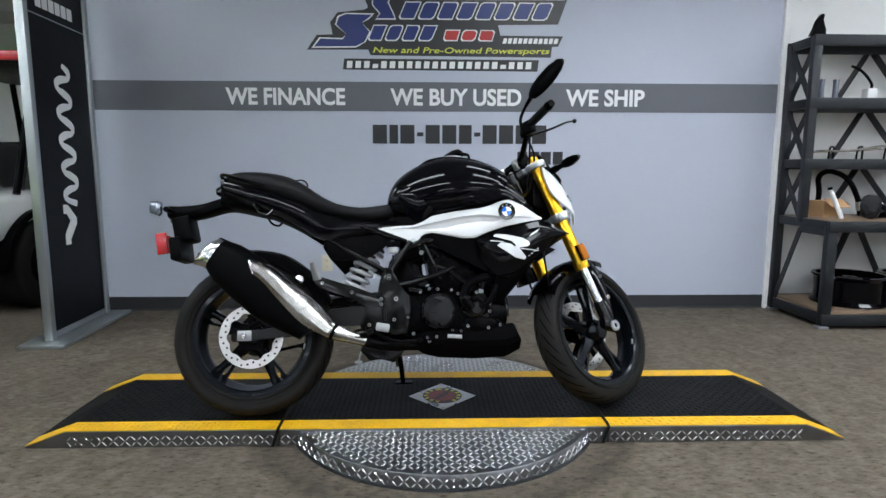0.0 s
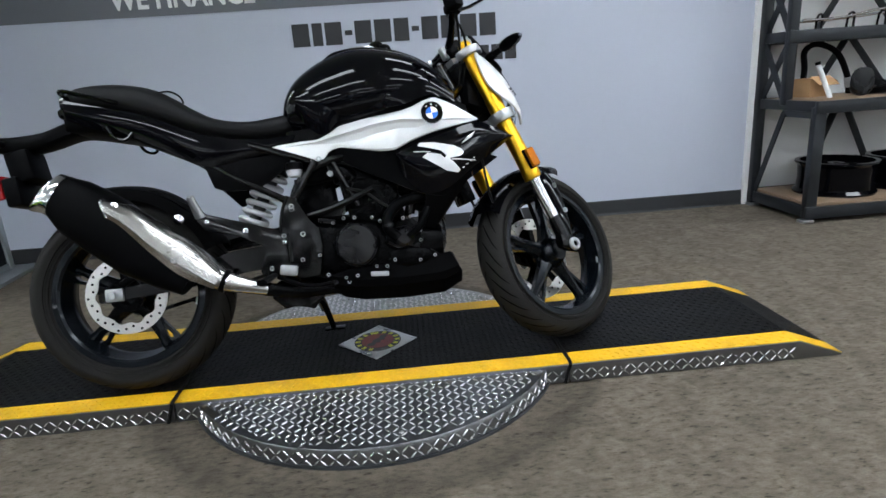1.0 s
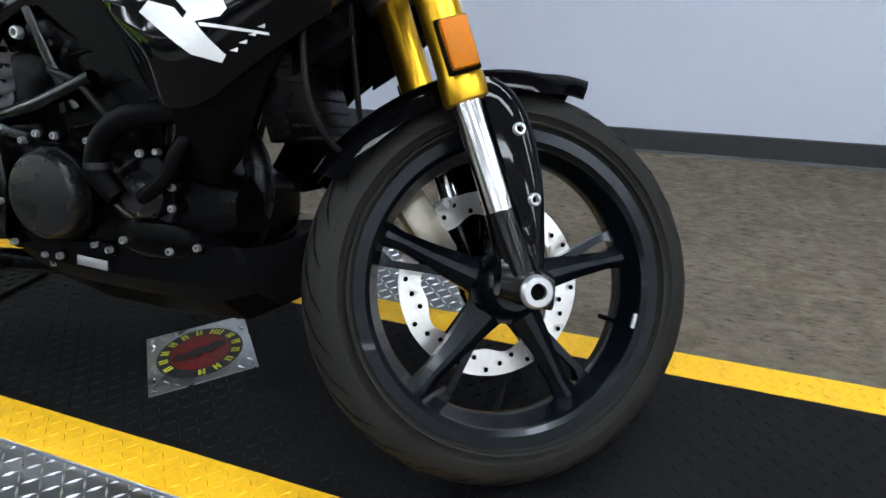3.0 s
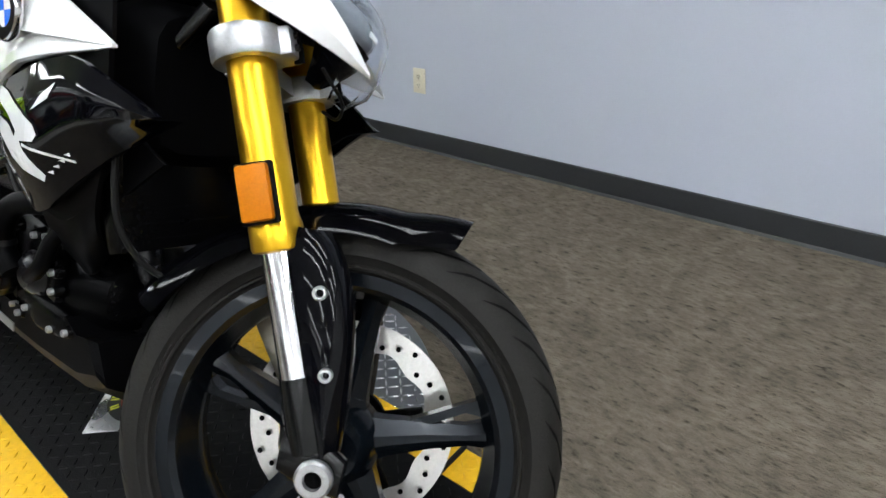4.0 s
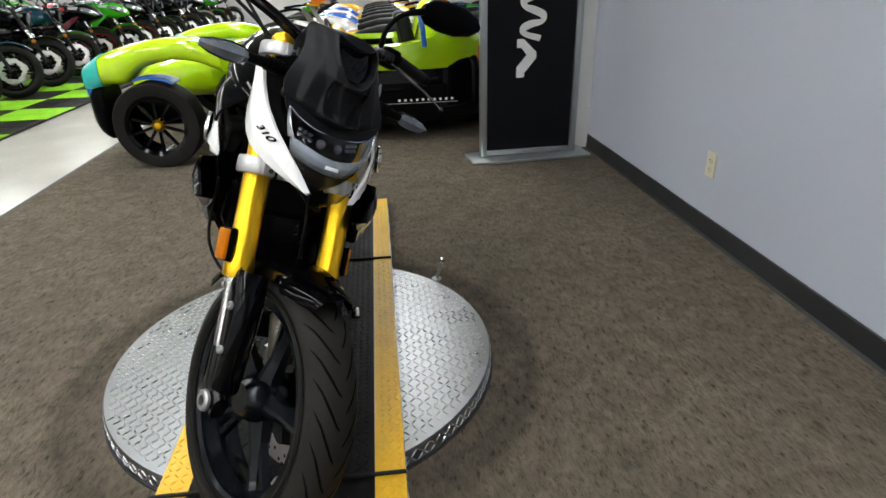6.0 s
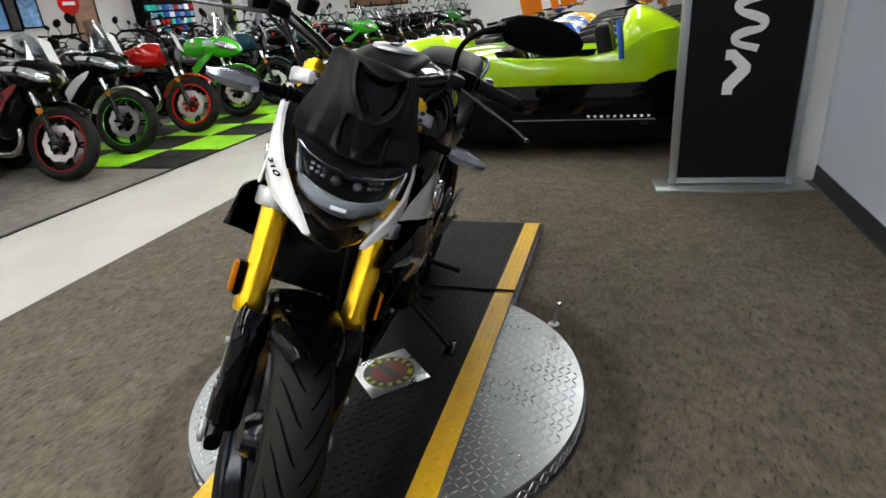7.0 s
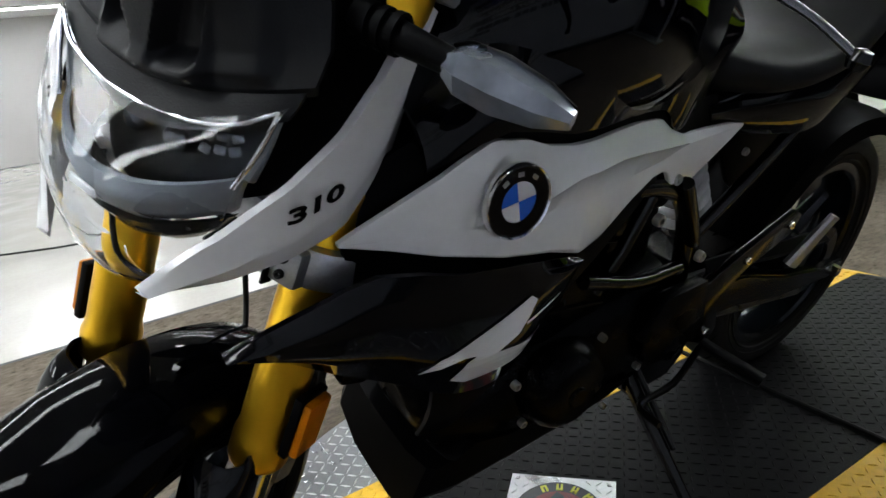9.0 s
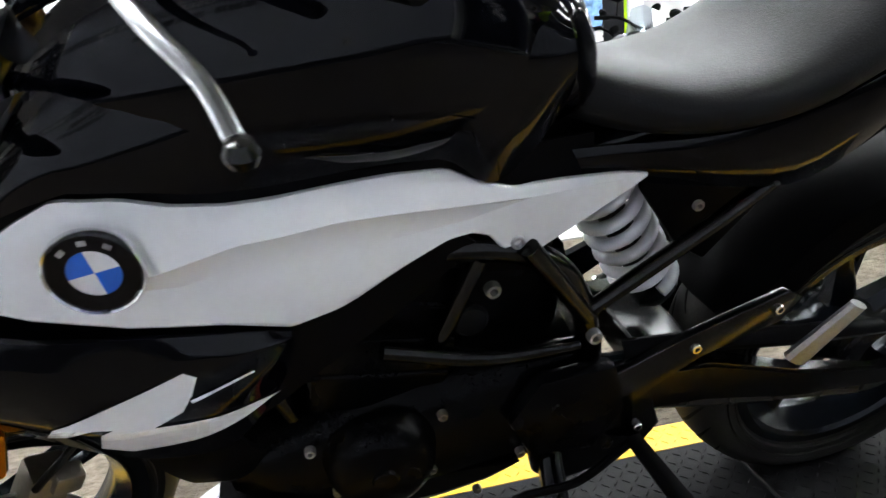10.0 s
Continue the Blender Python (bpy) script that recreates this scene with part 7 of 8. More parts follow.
cl = thing("clamp_lever", pose(SX + 0.52, SY + 0.46, 1.497), "pale block with a black lever on the shelf", "clamp")
part("block", B((0.07, 0.06, 0.08), (0, 0, 0.04), bevel=0.006), "white", cl)
part("lever", T([(0.0, 0, 0.07), (0.01, 0, 0.11), (-0.06, 0, 0.19), (-0.14, 0, 0.23)], 0.009, 10, 5), "matte", cl)
hk = thing("small_hook", pose(SX + 0.05, SY + 0.36, 1.899), "small black bracket standing on the shelf top", "bracket")
part("hook_body", P([(-0.05, 0), (0.05, 0), (0.05, 0.04), (0.02, 0.10), (0.035, 0.13), (0.02, 0.14), (-0.01, 0.10), (-0.02, 0.05)], -0.02, 0.02, 0.004), "matte", hk)
for x in (0.38, 0.86):
    whl = thing("spare_rim", pose(SX + x, SY + 0.29, 0.116), "glossy black bare wheel rim lying on the bottom shelf", "rim", "rims on the shelf")
    part("rim_barrel", L([(0.20, 0), (0.225, 0.0), (0.228, 0.012), (0.21, 0.03), (0.205, 0.09), (0.21, 0.17), (0.228, 0.19), (0.225, 0.20), (0.20, 0.20), (0.195, 0.10)], Matrix(), 48, closed=True), "gloss", whl)
    for k in range(5):
        part("spoke", B((0.19, 0.03, 0.022), (0.105, 0, 0.16), bevel=0.004), "gloss", whl).matrix_basis = pose(0, 0, 0, 0, 0, 72 * k)
    part("hub", L([(0.018, 0.13), (0.045, 0.13), (0.045, 0.18), (0.018, 0.18)], Matrix(), 24, closed=True), "gloss", whl)


# ---- lime three-wheeled roadster ----
CARM = Matrix.Translation((-2.825, 0.034, 0.095)) @ Matrix.Scale(0.916, 4)
car = thing("roadster", CARM, "lime green and black open three-wheeled roadster on the carpet", "car")

# sides seen from +x; the far half is mirrored across the middle at x = -0.65
HALF = 0.70
lower = body([(-0.95, 0.06, 0.40, 0.52), (-0.75, 0.03, 0.57, 0.645), (-0.2, 0.02, 0.60, 0.69), (0.5, 0.02, 0.61, 0.70), (1.05, 0.03, 0.61, 0.695), (1.25, 0.05, 0.61, 0.66), (1.30, 0.08, 0.56, 0.62)], 32, 9.0, pose(0, 0, 0, 0, 0, 90) @ Matrix.Identity(4), 3)
part("lower_body", moved(lower, Matrix.Translation((-HALF, 0, 0))), "gloss", car, "black lower body side", 40)
upper = bmesh.new()
rings = []
for y, z0, z1, w in ((-0.95, 0.42, 0.62, 0.50), (-0.7, 0.50, 0.70, 0.64), (-0.3, 0.500, 0.74, 0.69), (0.1, 0.500, 0.70, 0.70), (0.6, 0.500, 0.70, 0.71), (0.85, 0.500, 0.74, 0.71), (1.05, 0.505, 0.86, 0.69), (1.22, 0.50, 0.88, 0.64), (1.30, 0.48, 0.80, 0.56)):
    rings.append([(-HALF + w, y, z0), (-HALF + w + 0.012, y, (z0 + z1) / 2), (-HALF + w - 0.02, y, z1 - 0.01), (-HALF + w - 0.09, y, z1), (-HALF + w - 0.12, y, z1 - 0.05)])
    rings[-1] += [(-2 * HALF - x, yy, z) for x, yy, z in rings[-1][::-1]]
bridge(upper, rings, closed=False, caps=False)
bmesh.ops.solidify(upper, geom=list(upper.faces), thickness=0.012)
part("upper_body", upper, "lime", car, "glossy lime green upper body", 40)
part("bonnet", body([(-1.75, 0.36, 0.44, 0.12), (-1.6, 0.30, 0.56, 0.26), (-1.2, 0.28, 0.66, 0.36), (-0.8, 0.3, 0.74, 0.50), (-0.4, 0.4, 0.78, 0.60), (-0.15, 0.55, 0.77, 0.62)], 24, 3.0, Matrix.Translation((-HALF, 0, 0)) @ pose(0, 0, 0, 0, 0, 90), 3), "lime", car, "lime green bonnet", 50)
for s in (0.33, -0.33):
    part("rear_hump", body([(0.78, 0.62, 0.72, 0.17), (0.86, 0.6, 0.97, 0.20), (0.98, 0.6, 1.02, 0.21), (1.12, 0.6, 0.97, 0.20), (1.26, 0.6, 0.88, 0.17), (1.34, 0.6, 0.74, 0.10)], 18, 2.4, Matrix.Translation((-HALF + s, 0, 0)) @ pose(0, 0, 0, 0, 0, 90), 3), "lime", car, "lime head fairing hump", 60)
    part("seat_back", moved(B((0.42, 0.12, 0.52), bevel=0.04, seg=3), pose(-HALF + s, 0.72, 0.66, 12, 0, 0)), "seat", car, "black bucket seat", 50)
    part("seat_cushion", B((0.42, 0.46, 0.12), (-HALF + s, 0.42, 0.42), bevel=0.03), "seat", car)
    part("windscreen", shell([(-0.2, 0.96), (0, 0.99), (0.2, 0.96)], [(-0.24, 0.76), (0, 0.78), (0.24, 0.76)], lambda x, z, v: 0.0 + 0.35 * x * x + 0.12 * v, 1, 14, 6, 0.004), "smoke", car, "small curved smoked windscreen").matrix_basis = pose(-HALF + s, -0.16, 0)
part("steering_wheel", L([(0.155, -0.012), (0.17, -0.012), (0.178, 0), (0.17, 0.012), (0.155, 0.012), (0.148, 0)], along((-HALF + 0.33, 0.08, 0.74), (0, 0.9, 0.35)), 32, closed=True), "matte", car, "black steering wheel")
part("steering_boss", joined(*(moved(B((0.15, 0.025, 0.012), (0.08, 0, 0)), along((-HALF + 0.33, 0.08, 0.74), (0, 0.9, 0.35)) @ pose(0, 0, 0, 0, 0, a)) for a in (90, 210, 330))), "silver", car, "alloy wheel spokes", 0)
part("cockpit_floor", B((1.1, 1.0, 0.3), (-HALF, 0.35, 0.34), bevel=0.02), "matte", car, "black cockpit")
part("dashboard", B((1.1, 0.14, 0.12), (-HALF, -0.1, 0.70), bevel=0.02), "matte", car)
for s in (1, -1):
    wm = Matrix.Translation((-HALF + s * 1.02, -1.26, 0.219)) @ Matrix.Scale(1.07, 4) @ pose(0, 0, 0, 0, 90, 0)
    part("tyre", L([(0.20, -0.10), (0.215, -0.112), (0.29, -0.108), (0.30, -0.085), (0.302, 0), (0.30, 0.085), (0.29, 0.108), (0.215, 0.112), (0.20, 0.10)], wm, 56), "tyre", car, "wide black tyre", 50)
    rim = part("rim", L([(0.185, -0.1), (0.212, -0.11), (0.212, -0.098), (0.195, -0.06), (0.19, 0.06), (0.195, 0.098), (0.212, 0.11), (0.185, 0.1)], wm, 48, closed=True), "gloss", car, "black alloy rim")
    for k in range(10):
        part("spoke", moved(B((0.15, 0.02, 0.025), (0.115, 0, 0.06 * s), bevel=0.003), wm @ pose(0, 0, 0, 0, 0, 36 * k)), "gloss", rim, "", 0)
    part("hub_cap", L([(0, 0.09 * s), (0.025, 0.088 * s), (0.04, 0.07 * s), (0.045, 0.03 * s)], wm, 20), "gold", rim, "small yellow hub centre")
    part("fender", moved(body([(-1.70, 0.50, 0.66, 0.13), (-1.56, 0.525, 0.745, 0.185), (-1.43, 0.53, 0.79, 0.19), (-1.30, 0.63, 0.82, 0.19), (-1.1, 0.68, 0.84, 0.19), (-0.9, 0.66, 0.83, 0.19), (-0.72, 0.58, 0.78, 0.17)], 18, 3.4, None, 3), Matrix.Translation((-HALF + s * 0.93, 0, 0)) @ pose(0, 0, 0, 0, 0, 90)), "lime", car, "lime front fender", 50)
    part("fender_film", moved(body([(-1.745, 0.52, 0.61, 0.09), (-1.72, 0.485, 0.66, 0.135), (-1.66, 0.49, 0.70, 0.165), (-1.585, 0.515, 0.745, 0.188)], 18, 3.4, None, 3), Matrix.Translation((-HALF + s * 0.93, 0, 0)) @ pose(0, 0, 0, 0, 0, 90)), "teal_wrap", car, "teal protective film over the nose", 50)
    part("film_edge", B((0.26, 0.05, 0.07), (-HALF + s * 0.93, -1.700, 0.485), bevel=0.02), "blue_wrap", car, "blue crumpled film", 50)
    part("arch_film", L([(0.322, -0.09), (0.336, -0.09), (0.342, 0.0), (0.336, 0.09), (0.322, 0.09)], wm, 14, (150, 196), closed=True), "blue_wrap", car, "blue crumpled film over the tyre", 50)
    part("bumper_skirt", body([(-1.72, 0.22, 0.49, 0.12), (-1.68, 0.16, 0.52, 0.165), (-1.62, 0.12, 0.53, 0.185), (-1.60, 0.14, 0.52, 0.18)], 18, 4.0, Matrix.Translation((-HALF + s * 0.93, 0, 0)) @ pose(0, 0, 0, 0, 0, 90), 2), "matte", car, "black bumper skirt under the fender", 40)
    part("suspension_arm", T([(-HALF + s * 0.45, -1.2, 0.26), (-HALF + s * 0.95, -1.26, 0.22)], 0.018, 10), "matte", car)
    part("lamp_pod", body([(-1.65, 0.18, 0.36, 0.16), (-1.45, 0.16, 0.40, 0.2), (-1.1, 0.16, 0.36, 0.18)], 16, 3, Matrix.Translation((-HALF + s * 0.70, 0, 0)) @ pose(0, 0, 0, 0, 0, 90)), "matte", car)
wm = Matrix.Translation((-HALF, 1.30, 0.216)) @ pose(0, 0, 0, 0, 90, 0)
part("tyre", L([(0.2, -0.11), (0.3, -0.11), (0.318, -0.07), (0.32, 0), (0.318, 0.07), (0.3, 0.11), (0.2, 0.11)], wm, 48), "tyre", car, "wide black tyre", 50)
bm = bmesh.new()
for k in range(10):
    box(bm, (0.004, 0.020, 0.018), (0.008, 0.60 + 0.050 * k, 0.250))
part("name_bars", bm, "vinyl_white", car, "row of small pale bars along the side", 0)
part("sill_line", B((0.006, 1.1, 0.005), (0.008, 0.55, 0.225)), "silver", car, "thin bright sill line", 0)
part("tail_lamp", B((0.03, 0.05, 0.12), (-HALF + 0.60, 1.32, 0.60), bevel=0.008), "red_lens", car)
part("paint_hose", T([(0.0, 0.80, 0.95), (0.03, 0.82, 0.80), (0.02, 0.83, 0.68)], 0.022, 12, 4), "blue_wrap", car, "blue rolled film hanging over the side")


# ---- white utility vehicle behind the banner ----
uv = thing("utility_vehicle", Matrix.Translation((-3.45, 2.05, 0)), "white side-by-side utility vehicle with black cage and wheels", "utility vehicle")
part("body_tub", body([(-0.45, 0.55, 0.78, 0.50), (-0.35, 0.50, 0.84, 0.58), (0.2, 0.42, 0.86, 0.60), (1.2, 0.40, 0.86, 0.60), (1.9, 0.50, 0.88, 0.58), (2.0, 0.55, 0.82, 0.52)], 22, 6, pose(0, 0, 0, 0, 0, 90), 2), "white", uv, "glossy white body side", 40)
part("underbody", B((0.9, 2.2, 0.25), (0, 0.8, 0.33), bevel=0.04), "matte", uv, "black chassis")
for y in (0.08, 1.55):
    for s in (-1, 1):
        part("tyre", L([(0.17, -0.11), (0.19, -0.125), (0.30, -0.12), (0.325, -0.09), (0.33, 0), (0.325, 0.09), (0.30, 0.12), (0.19, 0.125), (0.17, 0.11)], pose(s * 0.52, y, 0.33, 0, 90, 0), 44), "tyre", uv, "chunky black tyre", 50)
        part("rim", L([(0, 0.07), (0.05, 0.08), (0.15, 0.06), (0.175, 0.10), (0.175, -0.10), (0.15, -0.06), (0.05, -0.08), (0, -0.07)], pose(s * 0.52, y, 0.33, 0, 90, 0), 36), "engine", uv, "black wheel")
        part("wheel_arch", L([(0.36, -0.14), (0.40, -0.14), (0.40, 0.14), (0.36, 0.14)], pose(s * 0.50, y, 0.33, 0, 90, 0), 22, (90, 270), closed=True), "matte", uv, "black arch flare", 50)
for s in (-1, 1):
    for y0, y1 in ((-0.05, 0.35), (0.9, 0.95), (1.75, 1.55)):
        part("cage_bar", T([(s * 0.55, y0, 0.84), (s * 0.50, y1, 1.82)], 0.025, 12), "matte", uv, "black cage tube")
    part("door_net", P([(0.05, 0.86), (0.85, 0.86), (0.85, 1.5), (0.35, 1.6)], -0.004, 0.004, 0.0, Matrix.Translation((s * 0.53, 0, 0)) @ pose(0, 0, 0, 0, 0, 90)), "smoke", uv, "dark window")
part("roof", B((1.1, 1.35, 0.05), (0, 0.95, 1.845), bevel=0.02), "matte", uv, "black roof")
part("roof_edge", B((1.06, 0.03, 0.07), (0, 0.255, 1.85), bevel=0.01), "red_lens", uv, "red roof lamp strip")
part("seat", B((1.0, 0.5, 0.5), (0, 1.15, 1.0), bevel=0.06), "seat", uv, "black seats")


# ---- other motorcycles ----
PAINT = {}
for n, c, r in (("red", (0.50, 0.012, 0.010), 0.15), ("candy", (0.30, 0.0, 0.006), 0.16), ("green", (0.035, 0.42, 0.012), 0.18), ("black", (0.0025, 0.0025, 0.003), 0.14), ("white", (0.62, 0.62, 0.62), 0.2), ("teal", (0.012, 0.055, 0.085), 0.2), ("maroon", (0.10, 0.008, 0.012), 0.15), ("gray", (0.10, 0.105, 0.11), 0.25), ("yellow", (0.62, 0.36, 0.01), 0.25), ("blue", (0.02, 0.10, 0.42), 0.2), ("orange", (0.62, 0.16, 0.01), 0.25)):
    PAINT[n] = material("paint_" + n, c, r, var=0.06, coat=0.2 if n == "candy" else 0.5 if n != "black" else 0.0, spec=0.5 if n != "black" else 0.2)
MAT["far_lens"] = material("clear_lamp_cluster", (0.50, 0.53, 0.56), 0.12, 0.8, var=0.6, scale=18, fine=60, coat=0.8, rvar=0.3)


def far_wheel(c, R, w, parent, stripe, wires=False, steer_m=Matrix(), cast=5, edge=None, bold=False):
    m = steer_m @ Matrix.Translation(c) @ SIDE
    rr = R - 0.082 if not wires else R - 0.062
    part("tyre", L([(rr, -w * 0.36), (rr + 0.03, -w / 2), (R - 0.03, -w * 0.48), (R - 0.006, -w * 0.25), (R, 0), (R - 0.006, w * 0.25), (R - 0.03, w * 0.48), (rr + 0.03, w / 2), (rr, w * 0.36)], m, 40), "tyre", parent, "black tyre", 50)
    rim = part("rim", L([(rr + 0.003, -w * 0.37), (rr + 0.003, w * 0.37), (rr - 0.018, w * 0.36), (rr - 0.026, 0), (rr - 0.018, -w * 0.36)], m, 40, closed=True), stripe, parent, "", 40)
    if edge is not None:
        for h in (-1, 1):
            k = 0.018 if bold else 0.008
            part("rim_stripe", L([(rr - 0.002, h * w * 0.375), (rr - 0.002, h * w * 0.385), (rr - k, h * w * 0.385), (rr - k, h * w * 0.375)], m, 40, closed=True), edge, rim, "thin coloured rim stripe", 0)
    for h in (-1, 1):
        db = L([(0.096, h * w * 0.42), (0.150, h * w * 0.42), (0.150, h * (w * 0.42 + 0.004)), (0.096, h * (w * 0.42 + 0.004))], Matrix(), 60, closed=True)
        for v in db.verts:
            a, r = math.atan2(v.co.y, v.co.x), math.hypot(v.co.x, v.co.y)
            k = 1 + 0.035 * math.cos(10 * a) * (1 if not wires else 0)
            v.co.x, v.co.y = v.co.x * k, v.co.y * k
        part("disc", moved(db, m), "disc", parent, "bright brake disc", 30)
        part("disc_carrier", joined(*(moved(B((0.062, 0.022, 0.006), (0.074, 0, h * (w * 0.42 + 0.002))), m @ pose(0, 0, 0, 0, 0, 60 * k)) for k in range(6))), edge if edge is not None and bold else "engine", parent, "", 0)
    part("hub", L([(0, -w * 0.5), (0.03, -w * 0.5), (0.045, -w * 0.3), (0.045, w * 0.3), (0.03, w * 0.5), (0, w * 0.5)], m, 20), "chrome" if wires else "engine_grey", parent)
    if wires:
        bm = bmesh.new()
        for k in range(28):
            a = 2 * math.pi * k / 28
            b = a + (0.35 if k % 2 else -0.35)
            tube(bm, [m @ Vector((0.04 * math.cos(a), 0.04 * math.sin(a), 0.03 * (-1) ** (k // 2))), m @ Vector(((rr - 0.02) * math.cos(b), (rr - 0.02) * math.sin(b), 0))], 0.0022, 5)
        part("wire_spokes", bm, "chrome", rim, "bright wire spokes")
    else:
        for k in range(cast):
            part("spoke", moved(joined(B((rr - 0.05, 0.018, 0.03), (rr / 2 + 0.008, 0.012, 0), (0, 0, 6), 0.003), B((rr - 0.05, 0.018, 0.03), (rr / 2 + 0.008, -0.012, 0), (0, 0, -6), 0.003)), m @ pose(0, 0, 0, 0, 0, 360 * k / cast)), "engine", rim, "", 0)


def other_bike(kind, paint, trim, stripe, label, tag=True):
    """A parked motorcycle at the origin, built in its own axes as the main one is. kind: sport, naked, retro or cruiser."""
    t = thing("motorcycle", pose(0, 0, 0), label, "motorcycle", "parked motorcycles")
    p, q = PAINT[paint], PAINT[trim]
    retro, cruiser, sport = kind == "retro", kind == "cruiser", kind == "sport"
    wb = 1.62 if cruiser else 1.41
    plain = retro or cruiser or isinstance(stripe, str)
    bold = kind == "naked"
    tall = trim == "white" or paint == "green"
    rim_mat, edge = (stripe, None) if plain else ("engine", stripe)
    Rr, Rf = (0.31, 0.31) if not retro else (0.32, 0.325)
    S = Matrix.Translation((wb + 0.1, 0, 0)) @ Matrix.Rotation(radians(22), 4, Vector((-0.45, 0, 0.9)).normalized()) @ Matrix.Translation((-wb - 0.1, 0, 0))
    far_wheel(Vector((0, 0, Rr)), Rr, 0.17 if not retro else 0.12, t, "chrome" if retro or cruiser else rim_mat, retro, edge=edge, bold=bold)
    far_wheel(Vector((wb, 0, Rf)), Rf, 0.12 if not cruiser else 0.13, t, "chrome" if retro or cruiser else rim_mat, retro, S, edge=edge, bold=bold)
    rake = 0.50

    def lg(z):
        return wb - (z - Rf) * rake

    for s in (-1, 1):
        part("fork_leg", moved(T([(lg(0.30), s * 0.1, 0.30), (lg(0.55), s * 0.1, 0.55), (lg(0.95), s * 0.1, 0.95)], [0.026, 0.022, 0.026], 12), S), "chrome" if retro or cruiser else "engine_grey", t)
        if not (retro or cruiser):
            part("fork_tube", moved(T([(lg(0.60), s * 0.1, 0.60), (lg(0.74), s * 0.1, 0.74)], 0.0235, 12), S), "chrome", t, "bright upper fork tube")
        part("fork_reflector", moved(L([(0, 0.012), (0.020, 0.010), (0.026, 0)], along((lg(0.56) + 0.012, s * 0.124, 0.56), (0.3, s, 0)), 14), S), "orange", t, "round orange reflector")
    part("front_mudguard", moved(L([(Rf + 0.018, -0.065), (Rf + 0.034, -0.045), (Rf + 0.04, 0), (Rf + 0.034, 0.045), (Rf + 0.018, 0.065), (Rf + 0.028, 0)], Matrix.Translation((wb, 0, Rf)) @ SIDE, 20, (48, 168) if not cruiser else (30, 175), closed=True), S), "chrome" if retro else (q if trim == "white" else p), t, "", 50)
    part("tank", body([(0.58, 0.74, 0.82, 0.08), (0.64, 0.72, 0.93, 0.13), (0.78, 0.71, 0.99, 0.16), (0.95, 0.72, 0.98, 0.16), (1.08, 0.76, 0.90, 0.11)] if not cruiser else [(0.62, 0.70, 0.78, 0.08), (0.72, 0.68, 0.88, 0.15), (0.95, 0.68, 0.92, 0.17), (1.18, 0.74, 0.86, 0.10)], 20, 2.4, None, 3), p, t, "", 60)
    if retro:
        for s in (-1, 1):
            part("tank_stripe", shell([(0.64, 0.80), (0.80, 0.815), (1.04, 0.84)], [(0.66, 0.765), (0.82, 0.765), (1.03, 0.80)], lambda x, z, v: 0.157 - 0.5 * max(0.0, x - 0.92) - 0.3 * max(0.0, 0.74 - x), s, 12, 5, 0.004), "white", t, "white stripe low on the tank")
            part("tank_badge", L([(0.034, 0.012), (0.050, 0.012), (0.053, 0), (0.034, 0)], along((0.86, s * 0.152, 0.88), (0, s, 0.25)), 24, closed=True), "white", t, "white ring badge")
        part("seat_piping", T([(-0.06, -0.135, 0.80), (0.10, -0.152, 0.785), (0.35, -0.158, 0.735), (0.58, -0.115, 0.75)], 0.006, 8, 4), "silver", t, "pale seat piping")
    part("seat", body([(-0.12, 0.86, 0.92, 0.08), (0.05, 0.80, 0.90, 0.12), (0.3, 0.72, 0.82, 0.14), (0.56, 0.72, 0.82, 0.10)] if sport or kind == "naked" else [(-0.10, 0.74, 0.86, 0.11), (0.10, 0.72, 0.86, 0.15), (0.35, 0.68, 0.78, 0.16), (0.62, 0.70, 0.80, 0.11)], 18, 2.8, None, 3), "seat", t, "black seat", 60)
    part("engine_block", body([(0.48, 0.24, 0.48, 0.10), (0.6, 0.20, 0.54, 0.15), (0.8, 0.19, 0.58, 0.16), (0.95, 0.22, 0.56, 0.13), (1.02, 0.3, 0.5, 0.08)] if not retro else [(0.46, 0.24, 0.36, 0.09), (0.56, 0.20, 0.42, 0.13), (0.80, 0.19, 0.42, 0.135), (0.92, 0.22, 0.38, 0.11), (0.96, 0.26, 0.34, 0.07)], 18, 4), "silver" if cruiser else ("lever" if retro else "engine"), t, "", 30)
    for s in (-1, 1):
        part("engine_cover", L([(0, 0.03), (0.07, 0.03), (0.085, 0.015), (0.09, 0)], along((0.66, s * 0.145, 0.34), (0, s, 0)), 28), "chrome" if retro or cruiser else "engine_grey", t)
    for k in range(5):
        part("cylinder_fin", moved(B((0.22, 0.26, 0.012) if not retro else (0.15, 0.25, 0.010), bevel=0.002, seg=1), pose(0.80 if not retro else 0.78, 0, (0.50 if not retro else 0.42) + 0.035 * k, 0, -15 if not retro else -6, 0)), "silver" if retro or cruiser else "engine", t, "", 0)
    if retro:
        for s in (-1, 1):
            part("shaft_tube", T([(0.72, s * 0.135, 0.34), (0.735, s * 0.135, 0.62)], 0.022, 14), "chrome", t, "polished upright shaft tube")
            part("carburettor", L([(0, 0.05), (0.03, 0.05), (0.036, 0.0), (0.03, -0.04), (0, -0.04)], along((0.60, s * 0.10, 0.56), (1, 0, 0.1)), 16), "silver", t)
        part("head_cover", body([(0.70, 0.60, 0.66, 0.13), (0.76, 0.60, 0.70, 0.15), (0.86, 0.60, 0.68, 0.14), (0.90, 0.60, 0.64, 0.10)], 16, 4), "chrome", t, "polished cylinder head cover", 40)
